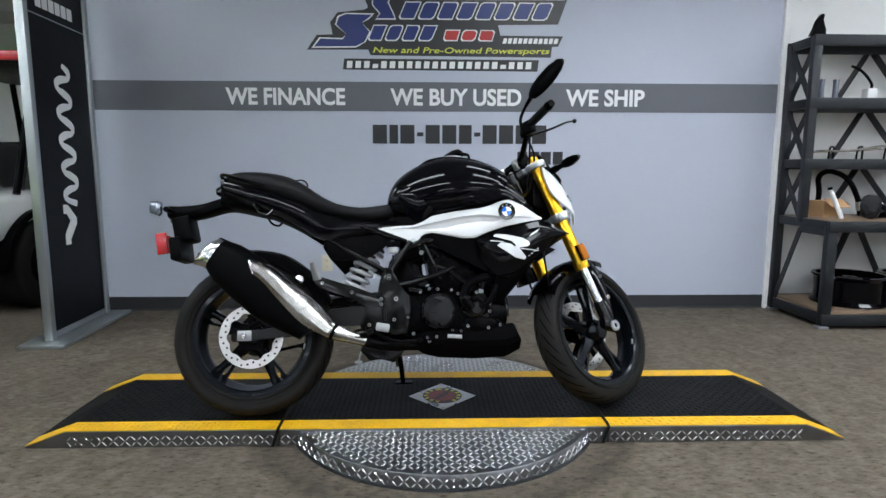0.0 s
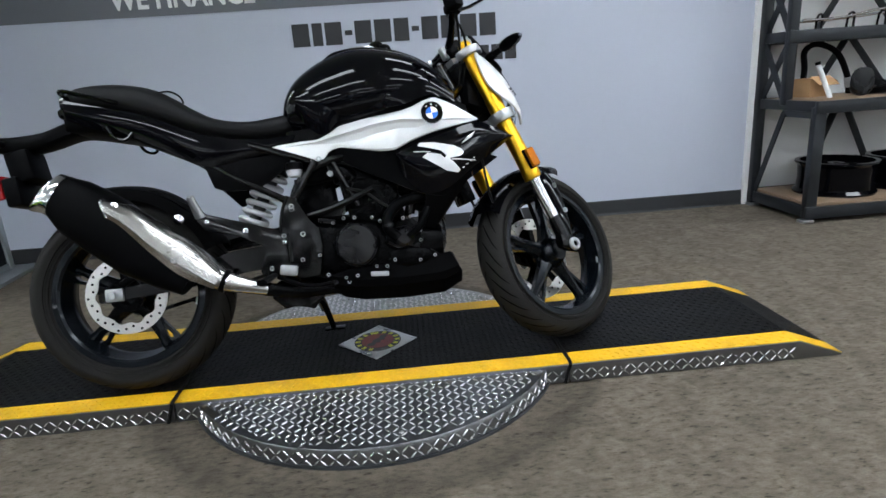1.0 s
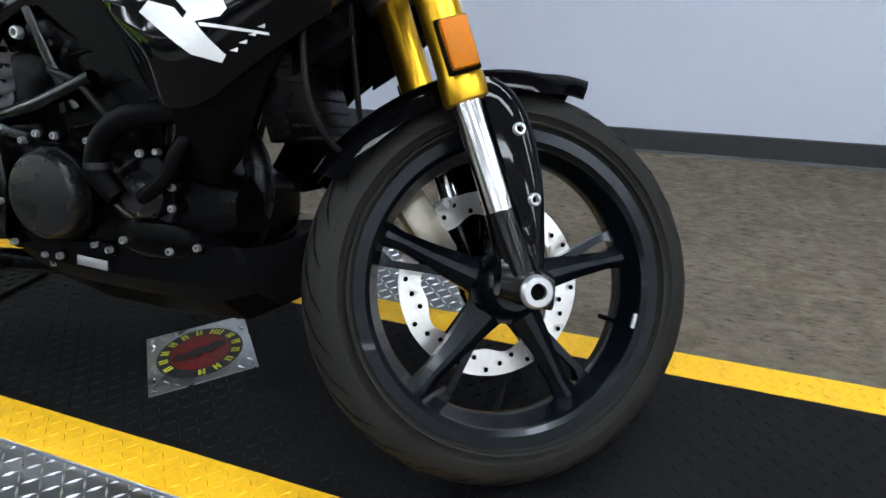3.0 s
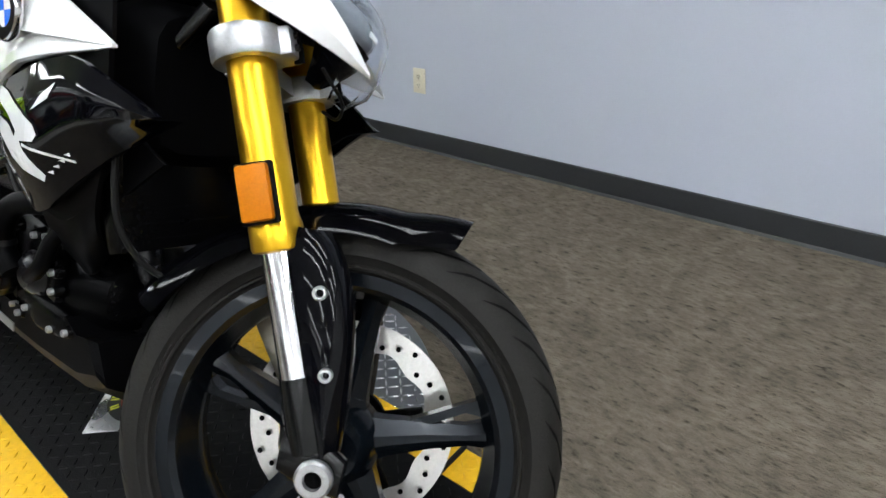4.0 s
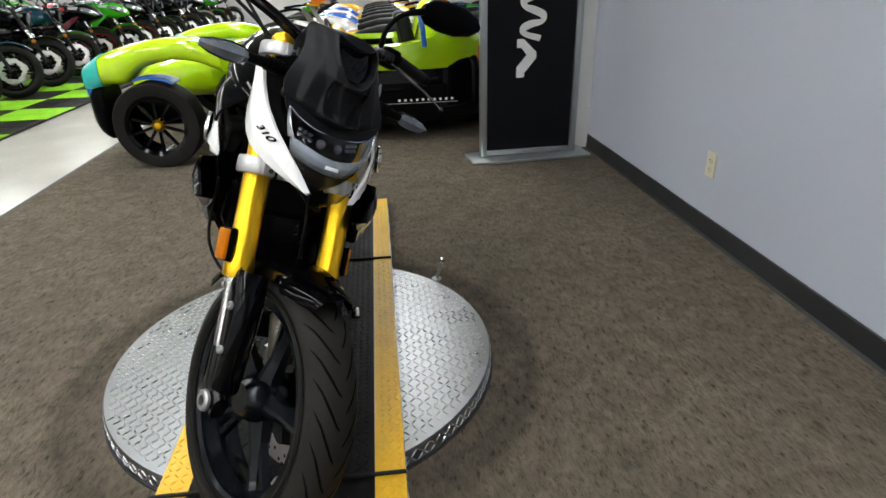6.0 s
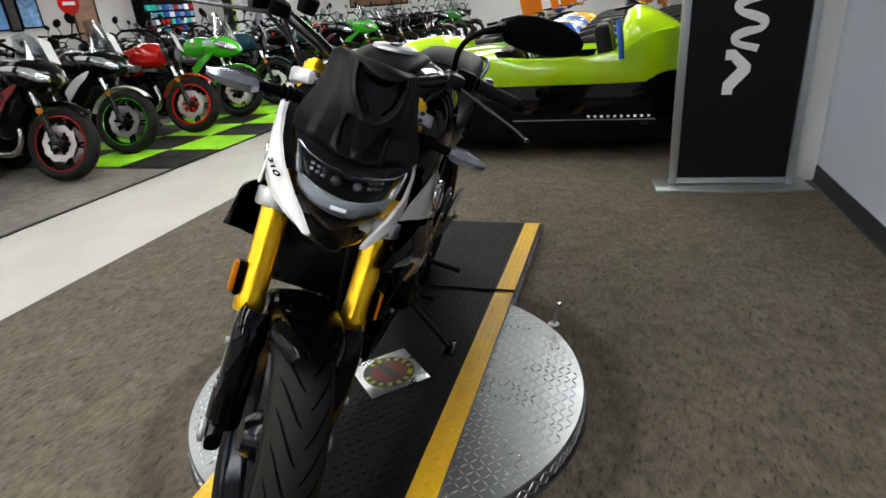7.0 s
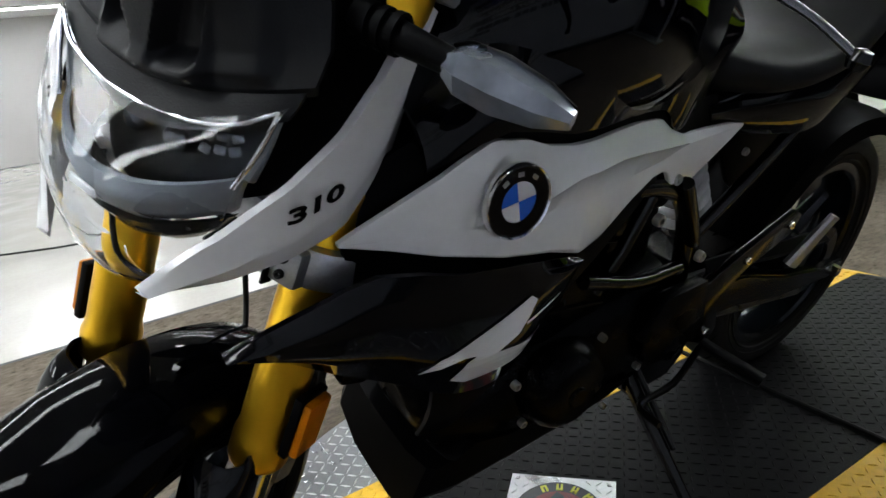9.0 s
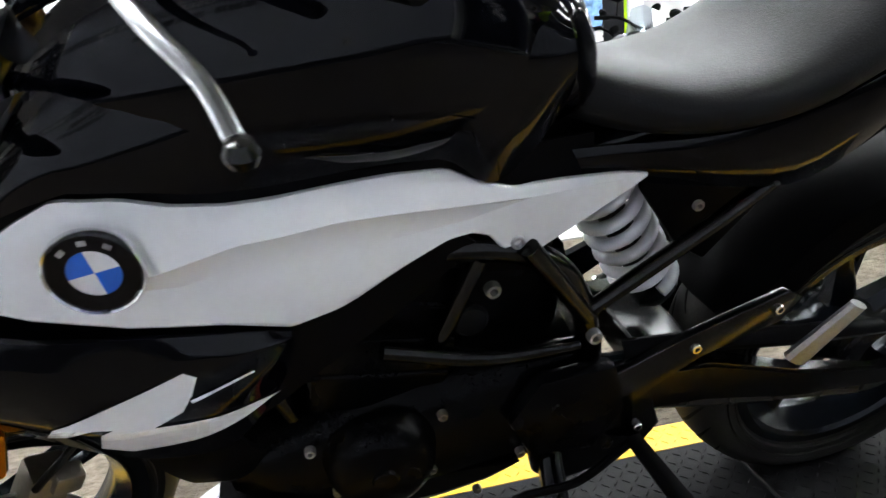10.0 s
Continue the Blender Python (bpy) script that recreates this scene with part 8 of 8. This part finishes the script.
    for s in (-1, 1) if retro or cruiser else (-1,):
        part("exhaust", T([(0.98, s * 0.10, 0.50), (1.06, s * 0.12, 0.36), (0.95, s * 0.14, 0.22), (0.60, s * 0.16, 0.22), (0.15, s * 0.19, 0.28), (-0.25, s * 0.20, 0.34)] if not retro else [(0.88, s * 0.10, 0.52), (0.97, s * 0.12, 0.40), (0.92, s * 0.14, 0.20), (0.60, s * 0.16, 0.155), (0.15, s * 0.17, 0.19), (-0.30, s * 0.18, 0.23)], [0.02, 0.02, 0.022, 0.03, 0.048, 0.046] if not retro else [0.019, 0.019, 0.019, 0.022, 0.036, 0.034], 16, 5), "chrome" if retro or cruiser else "stainless", t, "", 60)
        part("swingarm", B((0.5, 0.03, 0.05), (0.25, s * 0.1, Rr + 0.03), (0, -6, 0), 0.006), "engine", t)
    part("handlebar", moved(T([(lg(1.0) - 0.12, -0.36, 1.02), (lg(1.0) - 0.04, -0.2, 1.06), (lg(1.0), 0, 1.02), (lg(1.0) - 0.04, 0.2, 1.06), (lg(1.0) - 0.12, 0.36, 1.02)], 0.013, 10, 5), S), "chrome" if retro or cruiser else "matte", t, "", 60)
    for s in (-1, 1):
        part("grip", moved(T([(lg(1.0) - 0.085, s * 0.27, 1.045), (lg(1.0) - 0.125, s * 0.375, 1.018)], 0.018, 10), S), "matte", t)
        part("mirror", moved(joined(T([(lg(1.0) - 0.05, s * 0.22, 1.06), (lg(1.0) - 0.0, s * 0.28, 1.17)], 0.006, 8), body([(-0.012, -0.03, 0.03, 0.05), (0, -0.045, 0.045, 0.075), (0.02, -0.03, 0.03, 0.05)], 14, 2.2, Matrix.Translation((lg(1.0) + 0.0, s * 0.31, 1.20)))), S), "chrome" if retro else "matte", t, "", 50)
        part("indicator", moved(body([(-0.02, -0.015, 0.015, 0.02), (0.0, -0.022, 0.022, 0.035), (0.025, -0.015, 0.015, 0.02)], 10, 2.2, Matrix.Translation((lg(0.85) + 0.05, s * 0.19, 0.86))), S), "orange" if retro or cruiser else "ind_lens", t)
        part("footrest", T([(0.45, s * 0.14, 0.33), (0.44, s * 0.24, 0.32)], 0.012, 8), "silver", t)
    if sport:
        part("side_fairing", body([(0.70, 0.34, 0.56, 0.15), (0.84, 0.30, 0.66, 0.185), (0.98, 0.34, 0.76, 0.195), (1.10, 0.50, 0.82, 0.18), (1.18, 0.62, 0.82, 0.14)], 22, 3.2, None, 2), PAINT["black"], t, "black lower fairing", 30)
        part("nose", body([(0.98, 0.80, 0.90, 0.14), (1.10, 0.74, 0.97, 0.185), (1.22, 0.72, 0.99, 0.175), (1.34, 0.74, 0.96, 0.14), (1.44, 0.77, 0.89, 0.085), (1.49, 0.79, 0.83, 0.03)], 22, 2.8, None, 2), p, t, "pointed nose fairing", 30)
        for s in (-1, 1):
            part("fairing_panel", shell([(0.86, 0.60), (1.00, 0.70), (1.22, 0.80)], [(0.90, 0.50), (1.02, 0.60), (1.16, 0.72)], lambda x, z, v: 0.200 - 0.28 * max(0.0, x - 1.08), s, 14, 6, 0.006), q if trim != "black" else p, t, "contrasting fairing blade")
            part("nose_vane", shell([(1.06, 0.92), (1.24, 0.92), (1.36, 0.88)], [(1.08, 0.89), (1.24, 0.88), (1.34, 0.86)], lambda x, z, v: 0.192 - 0.40 * max(0.0, x - 1.16), s, 12, 4, 0.006), q if trim == "white" else "silver", t, "thin pale nose vane")
        part("windscreen", shell([(-0.09, 1.16 if not tall else 1.24), (0, 1.19 if not tall else 1.27), (0.09, 1.16 if not tall else 1.24)], [(-0.15, 0.95), (0, 0.93), (0.15, 0.95)], lambda x, z, v: 1.14 + 0.18 * v - 3.0 * x * x, 1, 12, 6, 0.004), "smoke", t, "clear windscreen").matrix_basis = pose(0, 0, 0, 0, 0, -90)
        for s in (-1, 1):
            part("headlamp", body([(1.26, 0.84, 0.93, 0.045, s * 0.125), (1.36, 0.81, 0.91, 0.06, s * 0.10), (1.43, 0.795, 0.875, 0.052, s * 0.065), (1.475, 0.80, 0.84, 0.025, s * 0.04)], 14, 2.4), "far_lens", t, "clear headlamp")
        part("tail", body([(-0.30, 0.92, 0.96, 0.04), (-0.15, 0.86, 0.96, 0.08), (0.05, 0.80, 0.88, 0.12), (0.25, 0.72, 0.80, 0.12)], 14, 2.6), p, t, "", 40)
    else:
        m2 = S @ along((lg(0.85) + 0.06, 0, 0.87), (1, 0, -0.05))
        part("headlamp_shell", L([(0, -0.09), (0.05, -0.08), (0.082, -0.03), (0.088, 0.03), (0.08, 0.035)], m2, 28), "chrome" if retro or cruiser else "matte", t, "", 50)
        part("headlamp", L([(0.08, 0.034), (0.06, 0.046), (0, 0.052)], m2, 28), "ind_lens", t, "round clear headlamp", 50)
        part("tail", body([(-0.34, 0.70, 0.76, 0.06), (-0.2, 0.68, 0.80, 0.08), (0.0, 0.70, 0.80, 0.10)], 14, 2.6), q, t, "", 40)
        part("rear_mudguard", L([(Rr + 0.03, -0.08), (Rr + 0.045, 0), (Rr + 0.03, 0.08), (Rr + 0.038, 0)], Matrix.Translation((0, 0, Rr)) @ SIDE, 18, (60, 190), closed=True), "chrome" if retro else p, t, "", 50)
        for s in (-1, 1):
            part("rear_shock", T([(0.02, s * 0.13, Rr + 0.03), (0.14, s * 0.13, 0.70)], 0.028, 12), "chrome" if retro or cruiser else "engine", t)
            part("side_cover", body([(0.36, 0.50, 0.66, 0.02, s * 0.13), (0.48, 0.44, 0.70, 0.03, s * 0.13), (0.60, 0.48, 0.68, 0.02, s * 0.13)], 12, 3), q, t, "", 40)
    part("tail_light", B((0.03, 0.12, 0.05), (-0.33, 0, 0.80 if retro or cruiser else 0.92), bevel=0.008), "red_lens", t, "red tail light")
    part("side_stand", T([(0.55, 0.12, 0.26), (0.58, 0.26, 0.045)], 0.012, 8), "matte", t)
    if cruiser:
        for s in (-1, 1):
            part("saddlebag", body([(-0.42, 0.30, 0.58, 0.08, s * 0.27), (-0.36, 0.26, 0.64, 0.105, s * 0.27), (0.10, 0.28, 0.66, 0.105, s * 0.26), (0.22, 0.36, 0.60, 0.07, s * 0.25)], 16, 4, None, 2), p, t, "glossy hard saddlebag", 40)
            part("bag_lamp", B((0.012, 0.10, 0.05), (-0.43, s * 0.26, 0.50), bevel=0.006), "red_lens", t, "red bag lamp")
            part("bag_guard", T([(-0.44, s * 0.20, 0.30), (-0.46, s * 0.27, 0.28), (-0.44, s * 0.34, 0.30)], 0.012, 8, 4), "chrome", t)
            part("rear_indicator", B((0.03, 0.06, 0.05), (-0.46, s * 0.16, 0.62), bevel=0.01), "orange", t, "orange indicator")
        part("top_case", body([(-0.56, 0.86, 1.06, 0.22), (-0.48, 0.82, 1.14, 0.26), (-0.20, 0.80, 1.16, 0.26), (-0.08, 0.84, 1.10, 0.22)], 18, 4.5, None, 2), p, t, "large glossy black top case", 40)
        part("case_band", B((0.004, 0.46, 0.015), (-0.565, 0, 0.98)), "silver", t, "", 0)
        for s in (-0.16, -0.07, 0.07, 0.16):
            part("round_lamp", L([(0, 0.02), (0.03, 0.016), (0.036, 0)], along((-0.545, s, 0.90), (-1, 0, 0)), 18), "red_lens", t, "round red lamp")
        part("batwing", moved(body([(1.02, 0.86, 1.02, 0.20), (1.12, 0.82, 1.10, 0.30), (1.22, 0.80, 1.02, 0.26), (1.28, 0.84, 0.96, 0.14)], 20, 2.6, None, 2), S), p, t, "", 50)
    if tag:
        part("price_card", moved(B((0.004, 0.15, 0.20), bevel=0.001), S @ pose(lg(0.95) + (0.20 if sport else 0.13), 0.0, 1.06 if sport else 1.0, 0, -28, 8)), "white", t, "blank white price card", 0)
    return t


def parked(x, y, turn, lean=9):
    """Front wheel at (x, y); turn is the way it faces, from +y to the left."""
    m = Matrix.Translation((x, y, 0)) @ pose(0, 0, 0, 0, 0, 90 + turn) @ pose(0, 0, 0, -lean, 0, 0) @ Matrix.Translation((-1.41, 0, 0.004))
    return m


retro = other_bike("retro", "candy", "black", "chrome", "red and chrome classic motorcycle with wire wheels on carpet")
retro.matrix_basis = parked(-1.24, -3.72, 4)
maroon = other_bike("sport", "black", "maroon", PAINT["red"], "black and maroon faired motorcycle with price card")
maroon.matrix_basis = parked(-2.09, -3.62, -10)
whiteg = other_bike("sport", "black", "white", PAINT["green"], "black and white sport motorcycle with green rim stripes")
whiteg.matrix_basis = parked(-3.02, -3.84, -8)
redn = other_bike("naked", "red", "red", PAINT["red"], "red naked motorcycle with red rims and price card")
redn.matrix_basis = parked(-4.0, -3.84, -8)
greens = other_bike("sport", "green", "black", "engine", "lime green sport motorcycle with price card")
greens.matrix_basis = parked(-4.98, -3.9, -8)
teal = other_bike("naked", "teal", "black", "engine", "dark teal naked motorcycle parked in a row")
teal.matrix_basis = parked(-5.9, -3.92, -8)
blackn = other_bike("naked", "black", "gray", "engine", "black naked motorcycle parked in a row", False)
blackn.matrix_basis = parked(-6.8, -3.95, -8)
tour = other_bike("cruiser", "black", "black", "chrome", "black touring motorcycle with top case and saddlebags", False)
tour.matrix_basis = Matrix.Translation((0.05, -7.85, 0)) @ pose(0, 0, 0, 0, 0, -112) @ pose(0, 0, 0, -9) @ Matrix.Scale(1.17, 4)
copy_thing(tour, Matrix.Translation((-1.12, -9.25, 0)) @ pose(0, 0, 0, 0, 0, 164) @ pose(0, 0, 0, -9) @ Matrix.Scale(1.17, 4) @ Matrix.Translation((-1.62, 0, 0)))
cruise = other_bike("cruiser", "maroon", "red", "chrome", "maroon and black touring motorcycle near the far wall", False)
cruise.matrix_basis = Matrix.Translation((-2.75, -9.7, 0)) @ pose(0, 0, 0, 0, 0, 160) @ pose(0, 0, 0, -9) @ Matrix.Scale(1.17, 4) @ Matrix.Translation((-1.62, 0, 0))
golden = other_bike("naked", "yellow", "black", "chrome", "gold and black naked motorcycle with price card")
golden.matrix_basis = parked(-1.72, -5.15, 4)
copy_thing(blackn, parked(-2.9, -5.55, 8))
copy_thing(blackn, parked(-0.95, -5.75, 6))
copy_thing(tour, Matrix.Translation((-3.6, -10.6, 0)) @ pose(0, 0, 0, 0, 0, 60) @ pose(0, 0, 0, -9))

rng = random.Random(4)
kinds = [maroon, whiteg, blackn, teal, blackn, whiteg, greens, maroon, blackn, redn]
for i in range(12):
    copy_thing(rng.choice(kinds), parked(-7.75 - 0.93 * i, -3.95 + rng.uniform(-0.1, 0.1), -8 + rng.uniform(-4, 4)))
for i in range(17):
    copy_thing(rng.choice(kinds), parked(-2.6 - 0.93 * i, -6.1 + rng.uniform(-0.1, 0.1), 172 + rng.uniform(-5, 5)))
for i in range(14):
    copy_thing(rng.choice(kinds), parked(-4.6 - 0.95 * i, -9.2 + rng.uniform(-0.1, 0.1), rng.uniform(-8, 6)))

def quad(paint, label):
    """A small four-wheeled machine with fat tyres."""
    t = thing("quad_bike", pose(0, 0, 0), label, "quad bike", "parked quad bikes")
    for x in (0.0, 0.95):
        for s in (-1, 1):
            part("tyre", L([(0.10, -0.09), (0.18, -0.10), (0.215, -0.08), (0.22, 0), (0.215, 0.08), (0.18, 0.10), (0.10, 0.09)], Matrix.Translation((x, s * 0.36, 0.22)) @ SIDE, 28), "tyre", t, "fat black tyre", 50)
            part("rim", L([(0, -0.06), (0.08, -0.07), (0.105, -0.09), (0.105, 0.09), (0.08, 0.07), (0, 0.06)], Matrix.Translation((x, s * 0.36, 0.22)) @ SIDE, 24), "engine_grey", t)
            part("fender", body([(x - 0.28, 0.44, 0.50, 0.10, s * 0.34), (x - 0.1, 0.50, 0.57, 0.13, s * 0.34), (x + 0.12, 0.50, 0.56, 0.13, s * 0.34), (x + 0.28, 0.42, 0.48, 0.10, s * 0.34)], 14, 3, None, 3), PAINT[paint], t, "", 50)
    part("body", body([(-0.25, 0.50, 0.62, 0.14), (0.1, 0.44, 0.66, 0.20), (0.6, 0.44, 0.74, 0.20), (1.0, 0.46, 0.72, 0.18), (1.25, 0.46, 0.58, 0.12)], 18, 2.8, None, 3), PAINT[paint], t, "", 50)
    part("seat", body([(-0.1, 0.62, 0.70, 0.12), (0.15, 0.62, 0.76, 0.15), (0.5, 0.64, 0.78, 0.13)], 14, 3, None, 2), "seat", t, "", 60)
    part("chassis", B((1.1, 0.24, 0.22), (0.48, 0, 0.33), bevel=0.03), "matte", t)
    part("handlebar", T([(0.62, -0.36, 0.92), (0.72, -0.18, 0.94), (0.76, 0, 0.90), (0.72, 0.18, 0.94), (0.62, 0.36, 0.92)], 0.014, 10, 4), "matte", t)
    part("bar_pad", B((0.06, 0.2, 0.06), (0.75, 0, 0.93), bevel=0.02), PAINT[paint], t)
    part("price_card", moved(B((0.003, 0.18, 0.26)), pose(0.84, 0, 1.10, 0, -15, 0)), PAINT["orange"] if paint != "orange" else "white", t, "bright blank price card", 0)
    part("bumper", T([(1.1, -0.2, 0.40), (1.32, -0.18, 0.42), (1.34, 0, 0.44), (1.32, 0.18, 0.42), (1.1, 0.2, 0.40)], 0.016, 10, 4), "matte", t)
    return t


qs = [quad("green", "small lime green quad bike with bright price card"), quad("white", "small white quad bike with bright price card"), quad("blue", "small blue quad bike with bright price card"), quad("yellow", "small yellow quad bike with bright price card")]
spots = [(-5.3 - 1.25 * i + 0.4 * j, -0.9 + 1.25 * j) for i in range(8) for j in range(4)]
for k, q in enumerate(qs):
    q.matrix_basis = pose(*spots[k], 0, 0, 0, 60 + 8 * k)
for k, sp_at in enumerate(spots[4:]):
    copy_thing(rng.choice(qs), pose(*sp_at, 0, 0, 0, 60 + rng.uniform(-15, 15)))

# lime and black floor tiles under the row
tile_holder = tagged(obj("tile_floor", B((11.56, 1.86, 0.004), (-8.29, -3.83, 0.001)), "black_tile", None, "black and lime interlocking floor tiles over carpet", 0), category="floor tiles", kind="structure")
first = {}
for i in range(36):
    for j in range(6):
        green = (i // 2 + j // 2) % 2 == 1
        key = "green_tile" if green else "black_tile"
        m = pose(-2.70 - 0.32 * i, -3.06 - 0.30 * j, 0.006)
        if key not in first:
            first[key] = part("tile", B((0.315, 0.295, 0.008), bevel=0.0025, seg=1), key, tile_holder, "", 0)
            first[key].matrix_basis = m
        else:
            mesh_copy(first[key], tile_holder, m)

# stand with bottle, can and cable on the taupe carpet
sd = thing("display_stand", pose(-0.52, -4.85, 0), "black stand with chrome posts and a flat top", "stand")
part("stand_top", B((0.62, 0.42, 0.03), (0, 0, 1.02), bevel=0.008), "matte", sd)
for x, y in ((-0.12, 0.0), (0.12, 0.0)):
    part("chrome_post", T([(x * 1.5, y, 1.0), (x * 0.6, y, 0.2)], 0.018, 14), "chrome", sd, "chrome post")
part("lower_shelf", B((0.40, 0.34, 0.03), (0, 0, 0.40), bevel=0.01), "matte", sd)
part("drum", L([(0, 0.05), (0.13, 0.05), (0.15, 0.08), (0.15, 0.26), (0.13, 0.30), (0, 0.30)], Matrix(), 28), "matte", sd)
for k in range(5):
    a = radians(72 * k)
    part("star_leg", T([(0, 0, 0.07), (0.28 * math.cos(a), 0.28 * math.sin(a), 0.03)], [0.022, 0.014], 10), "chrome", sd, "chrome star leg")
bo = thing("water_bottle", pose(-0.30, -4.52, 0), "clear plastic water bottle standing on carpet", "bottle")
part("bottle_body", L([(0, 0), (0.030, 0), (0.032, 0.01), (0.031, 0.06), (0.033, 0.10), (0.032, 0.15), (0.014, 0.19), (0.014, 0.205), (0, 0.205)], Matrix(), 24), "clear", bo, "clear plastic body")
part("cap", L([(0, 0.225), (0.015, 0.225), (0.016, 0.205), (0, 0.205)], Matrix(), 18), "white", bo, "white cap")
cn = thing("drink_can", pose(-0.46, -4.46, 0), "blue drink can standing on carpet", "can")
part("can_body", L([(0, 0), (0.026, 0), (0.033, 0.012), (0.033, 0.145), (0.027, 0.16), (0, 0.158)], Matrix(), 24), "teal_wrap", cn, "blue printed can body")
bm = bmesh.new()
pts = []
for k in range(60):
    a = 0.7 * k
    r = 0.16 + 0.05 * math.sin(1.7 * k)
    pts.append((-0.02 + r * math.cos(a), -4.72 + 0.8 * r * math.sin(a), 0.012 + 0.0008 * k))
pts += [(0.2, -4.35, 0.01), (0.0, -4.05, 0.01), (0.5, -3.75, 0.009), (1.2, -3.85, 0.009), (2.2, -4.4, 0.009), (4.0, -5.0, 0.009)]
tagged(obj("power_cable", T(pts, 0.0075, 7, 3), "cable", None, "black power cable coiled on the floor", 60), category="cable")


# pictures and posts along the far wall
def framed(x, z, w, h, mat, label):
    t = thing("wall_picture", pose(x, SOUTH, z), label, "picture")
    for s in (-1, 1):
        part("frame_side", B((0.04, 0.03, h), (s * w / 2, 0.015, 0), bevel=0.004), "matte", t)
        part("frame_rail", B((w, 0.03, 0.04), (0, 0.0152, s * h / 2), bevel=0.004), "matte", t)
    part("picture_sheet", B((w - 0.03, 0.01, h - 0.03), (0, 0.008, 0)), mat, t, "", 0)
    return t


PAINT["poster_dark"] = material("poster_dark", (0.03, 0.028, 0.03), 0.3, var=0.5, scale=5, fine=30)
PAINT["poster_blue"] = material("poster_blue", (0.10, 0.24, 0.50), 0.2, var=0.5, scale=2.0, fine=14)
PAINT["poster_brown"] = material("poster_brown", (0.22, 0.12, 0.07), 0.4, var=0.4, scale=2.0, fine=14)
framed(-2.90, 2.17, 0.60, 0.54, PAINT["poster_dark"], "dark framed notice on the pale wall")
PAINT["poster_sky"] = material("poster_sky", (0.16, 0.30, 0.52), 0.25, var=0.7, scale=1.1, fine=9)
for x, z, w, h, m in ((-9.54, 1.82, 0.96, 0.98, "poster_blue"), (-10.20, 1.80, 0.30, 1.0, "poster_dark"), (-10.66, 1.82, 0.56, 0.94, "poster_sky"), (-12.35, 1.65, 0.80, 1.50, "poster_brown")):
    framed(x, z, w, h, PAINT[m], "large framed poster on the pale wall")
bd = thing("display_board", pose(-5.48, SOUTH, 1.80), "long grey-framed board with blue and brown sheets", "display board")
part("backing", B((3.10, 0.02, 0.70), (0, 0.012, 0)), "alu", bd, "grey backing", 0)
for s in (-1, 1):
    part("frame_rail", B((3.16, 0.05, 0.06), (0, 0.027, s * 0.37), bevel=0.005), "shelf", bd)
    part("frame_side", B((0.06, 0.05, 0.68), (s * 1.55, 0.027, 0), bevel=0.005), "shelf", bd)
for x, w, z, h, m in ((1.32, 0.38, 0, 0.64, "poster_sky"), (0.49, 0.86, -0.08, 0.80, "poster_brown"), (-0.76, 1.34, 0.0, 0.66, "poster_sky")):
    part("sheet", B((w, 0.012, h), (x, 0.036 if h < 0.7 else 0.062, z)), PAINT[m], bd, "printed sheet", 0)
rs = thing("round_sign", pose(-10.95, -12.6, 0), "round red and white sign on a thin post", "sign")
part("post", T([(0, 0, 0), (0, 0, 1.66)], 0.02, 10), "silver", rs)
part("foot", L([(0, 0.03), (0.18, 0.025), (0.20, 0.0), (0, 0)], Matrix(), 24), "matte", rs)
part("plate", L([(0, 0.014), (0.25, 0.014), (0.26, 0), (0.25, -0.014), (0, -0.014)], along((0, 0.03, 1.84), (0.35, 1, 0)), 36), PAINT["red"], rs, "red round plate")
part("plate_band", B((0.30, 0.006, 0.08), (0.007, 0.047, 1.84), (0, 0, -19)), "white", rs, "white bar", 0)
sc = thing("parts_display", pose(-15.3, SOUTH, 0), "lit display case with blue and pink packages", "display case")
part("cabinet", B((2.3, 0.40, 1.95), (0, 0.20, 0.975), bevel=0.01), "matte", sc)
part("red_header", B((2.6, 0.12, 0.42), (0, 0.36, 2.18), bevel=0.01), PAINT["red"], sc, "red header panel")
rng = random.Random(12)
for i in range(9):
    for j in range(4):
        part("package", B((rng.uniform(0.16, 0.22), 0.05, rng.uniform(0.12, 0.17)), (-0.98 + 0.245 * i, 0.425, 1.06 + 0.21 * j), bevel=0.004, seg=1), rng.choice([PAINT["blue"], "teal_wrap", "white", PAINT["poster_sky"], PAINT["red"], "white"]), sc, "", 0)
for x, y in ((-4.37, -8.2), (-11.5, -8.2)):
    c = thing("column", pose(x, y, 0), "white structural column with a dark lime-edged banner", "column")
    part("shaft", B((0.24, 0.26, CEIL - 0.004), (0, 0, CEIL / 2), bevel=0.01), "white_wall", c)
    part("column_banner", B((0.34, 0.02, 1.95), (0.34, 0.06, 1.72)), "banner", c, "dark hanging banner", 0)
    part("banner_edge", B((0.045, 0.024, 1.95), (0.145, 0.06, 1.72)), "lime", c, "lime banner edge", 0)
for x in (-15.5, -12.0, -8.5):
    d = thing("display_screen", pose(WEST + 0.04, x + 8, 1.7), "wide bright display board on the end wall", "display board")
    part("board", B((0.06, 2.2, 0.9), bevel=0.01), "matte", d)
    part("sheet", B((0.004, 2.1, 0.8), (0.034, 0, 0)), PAINT["poster_brown"], d, "", 0)
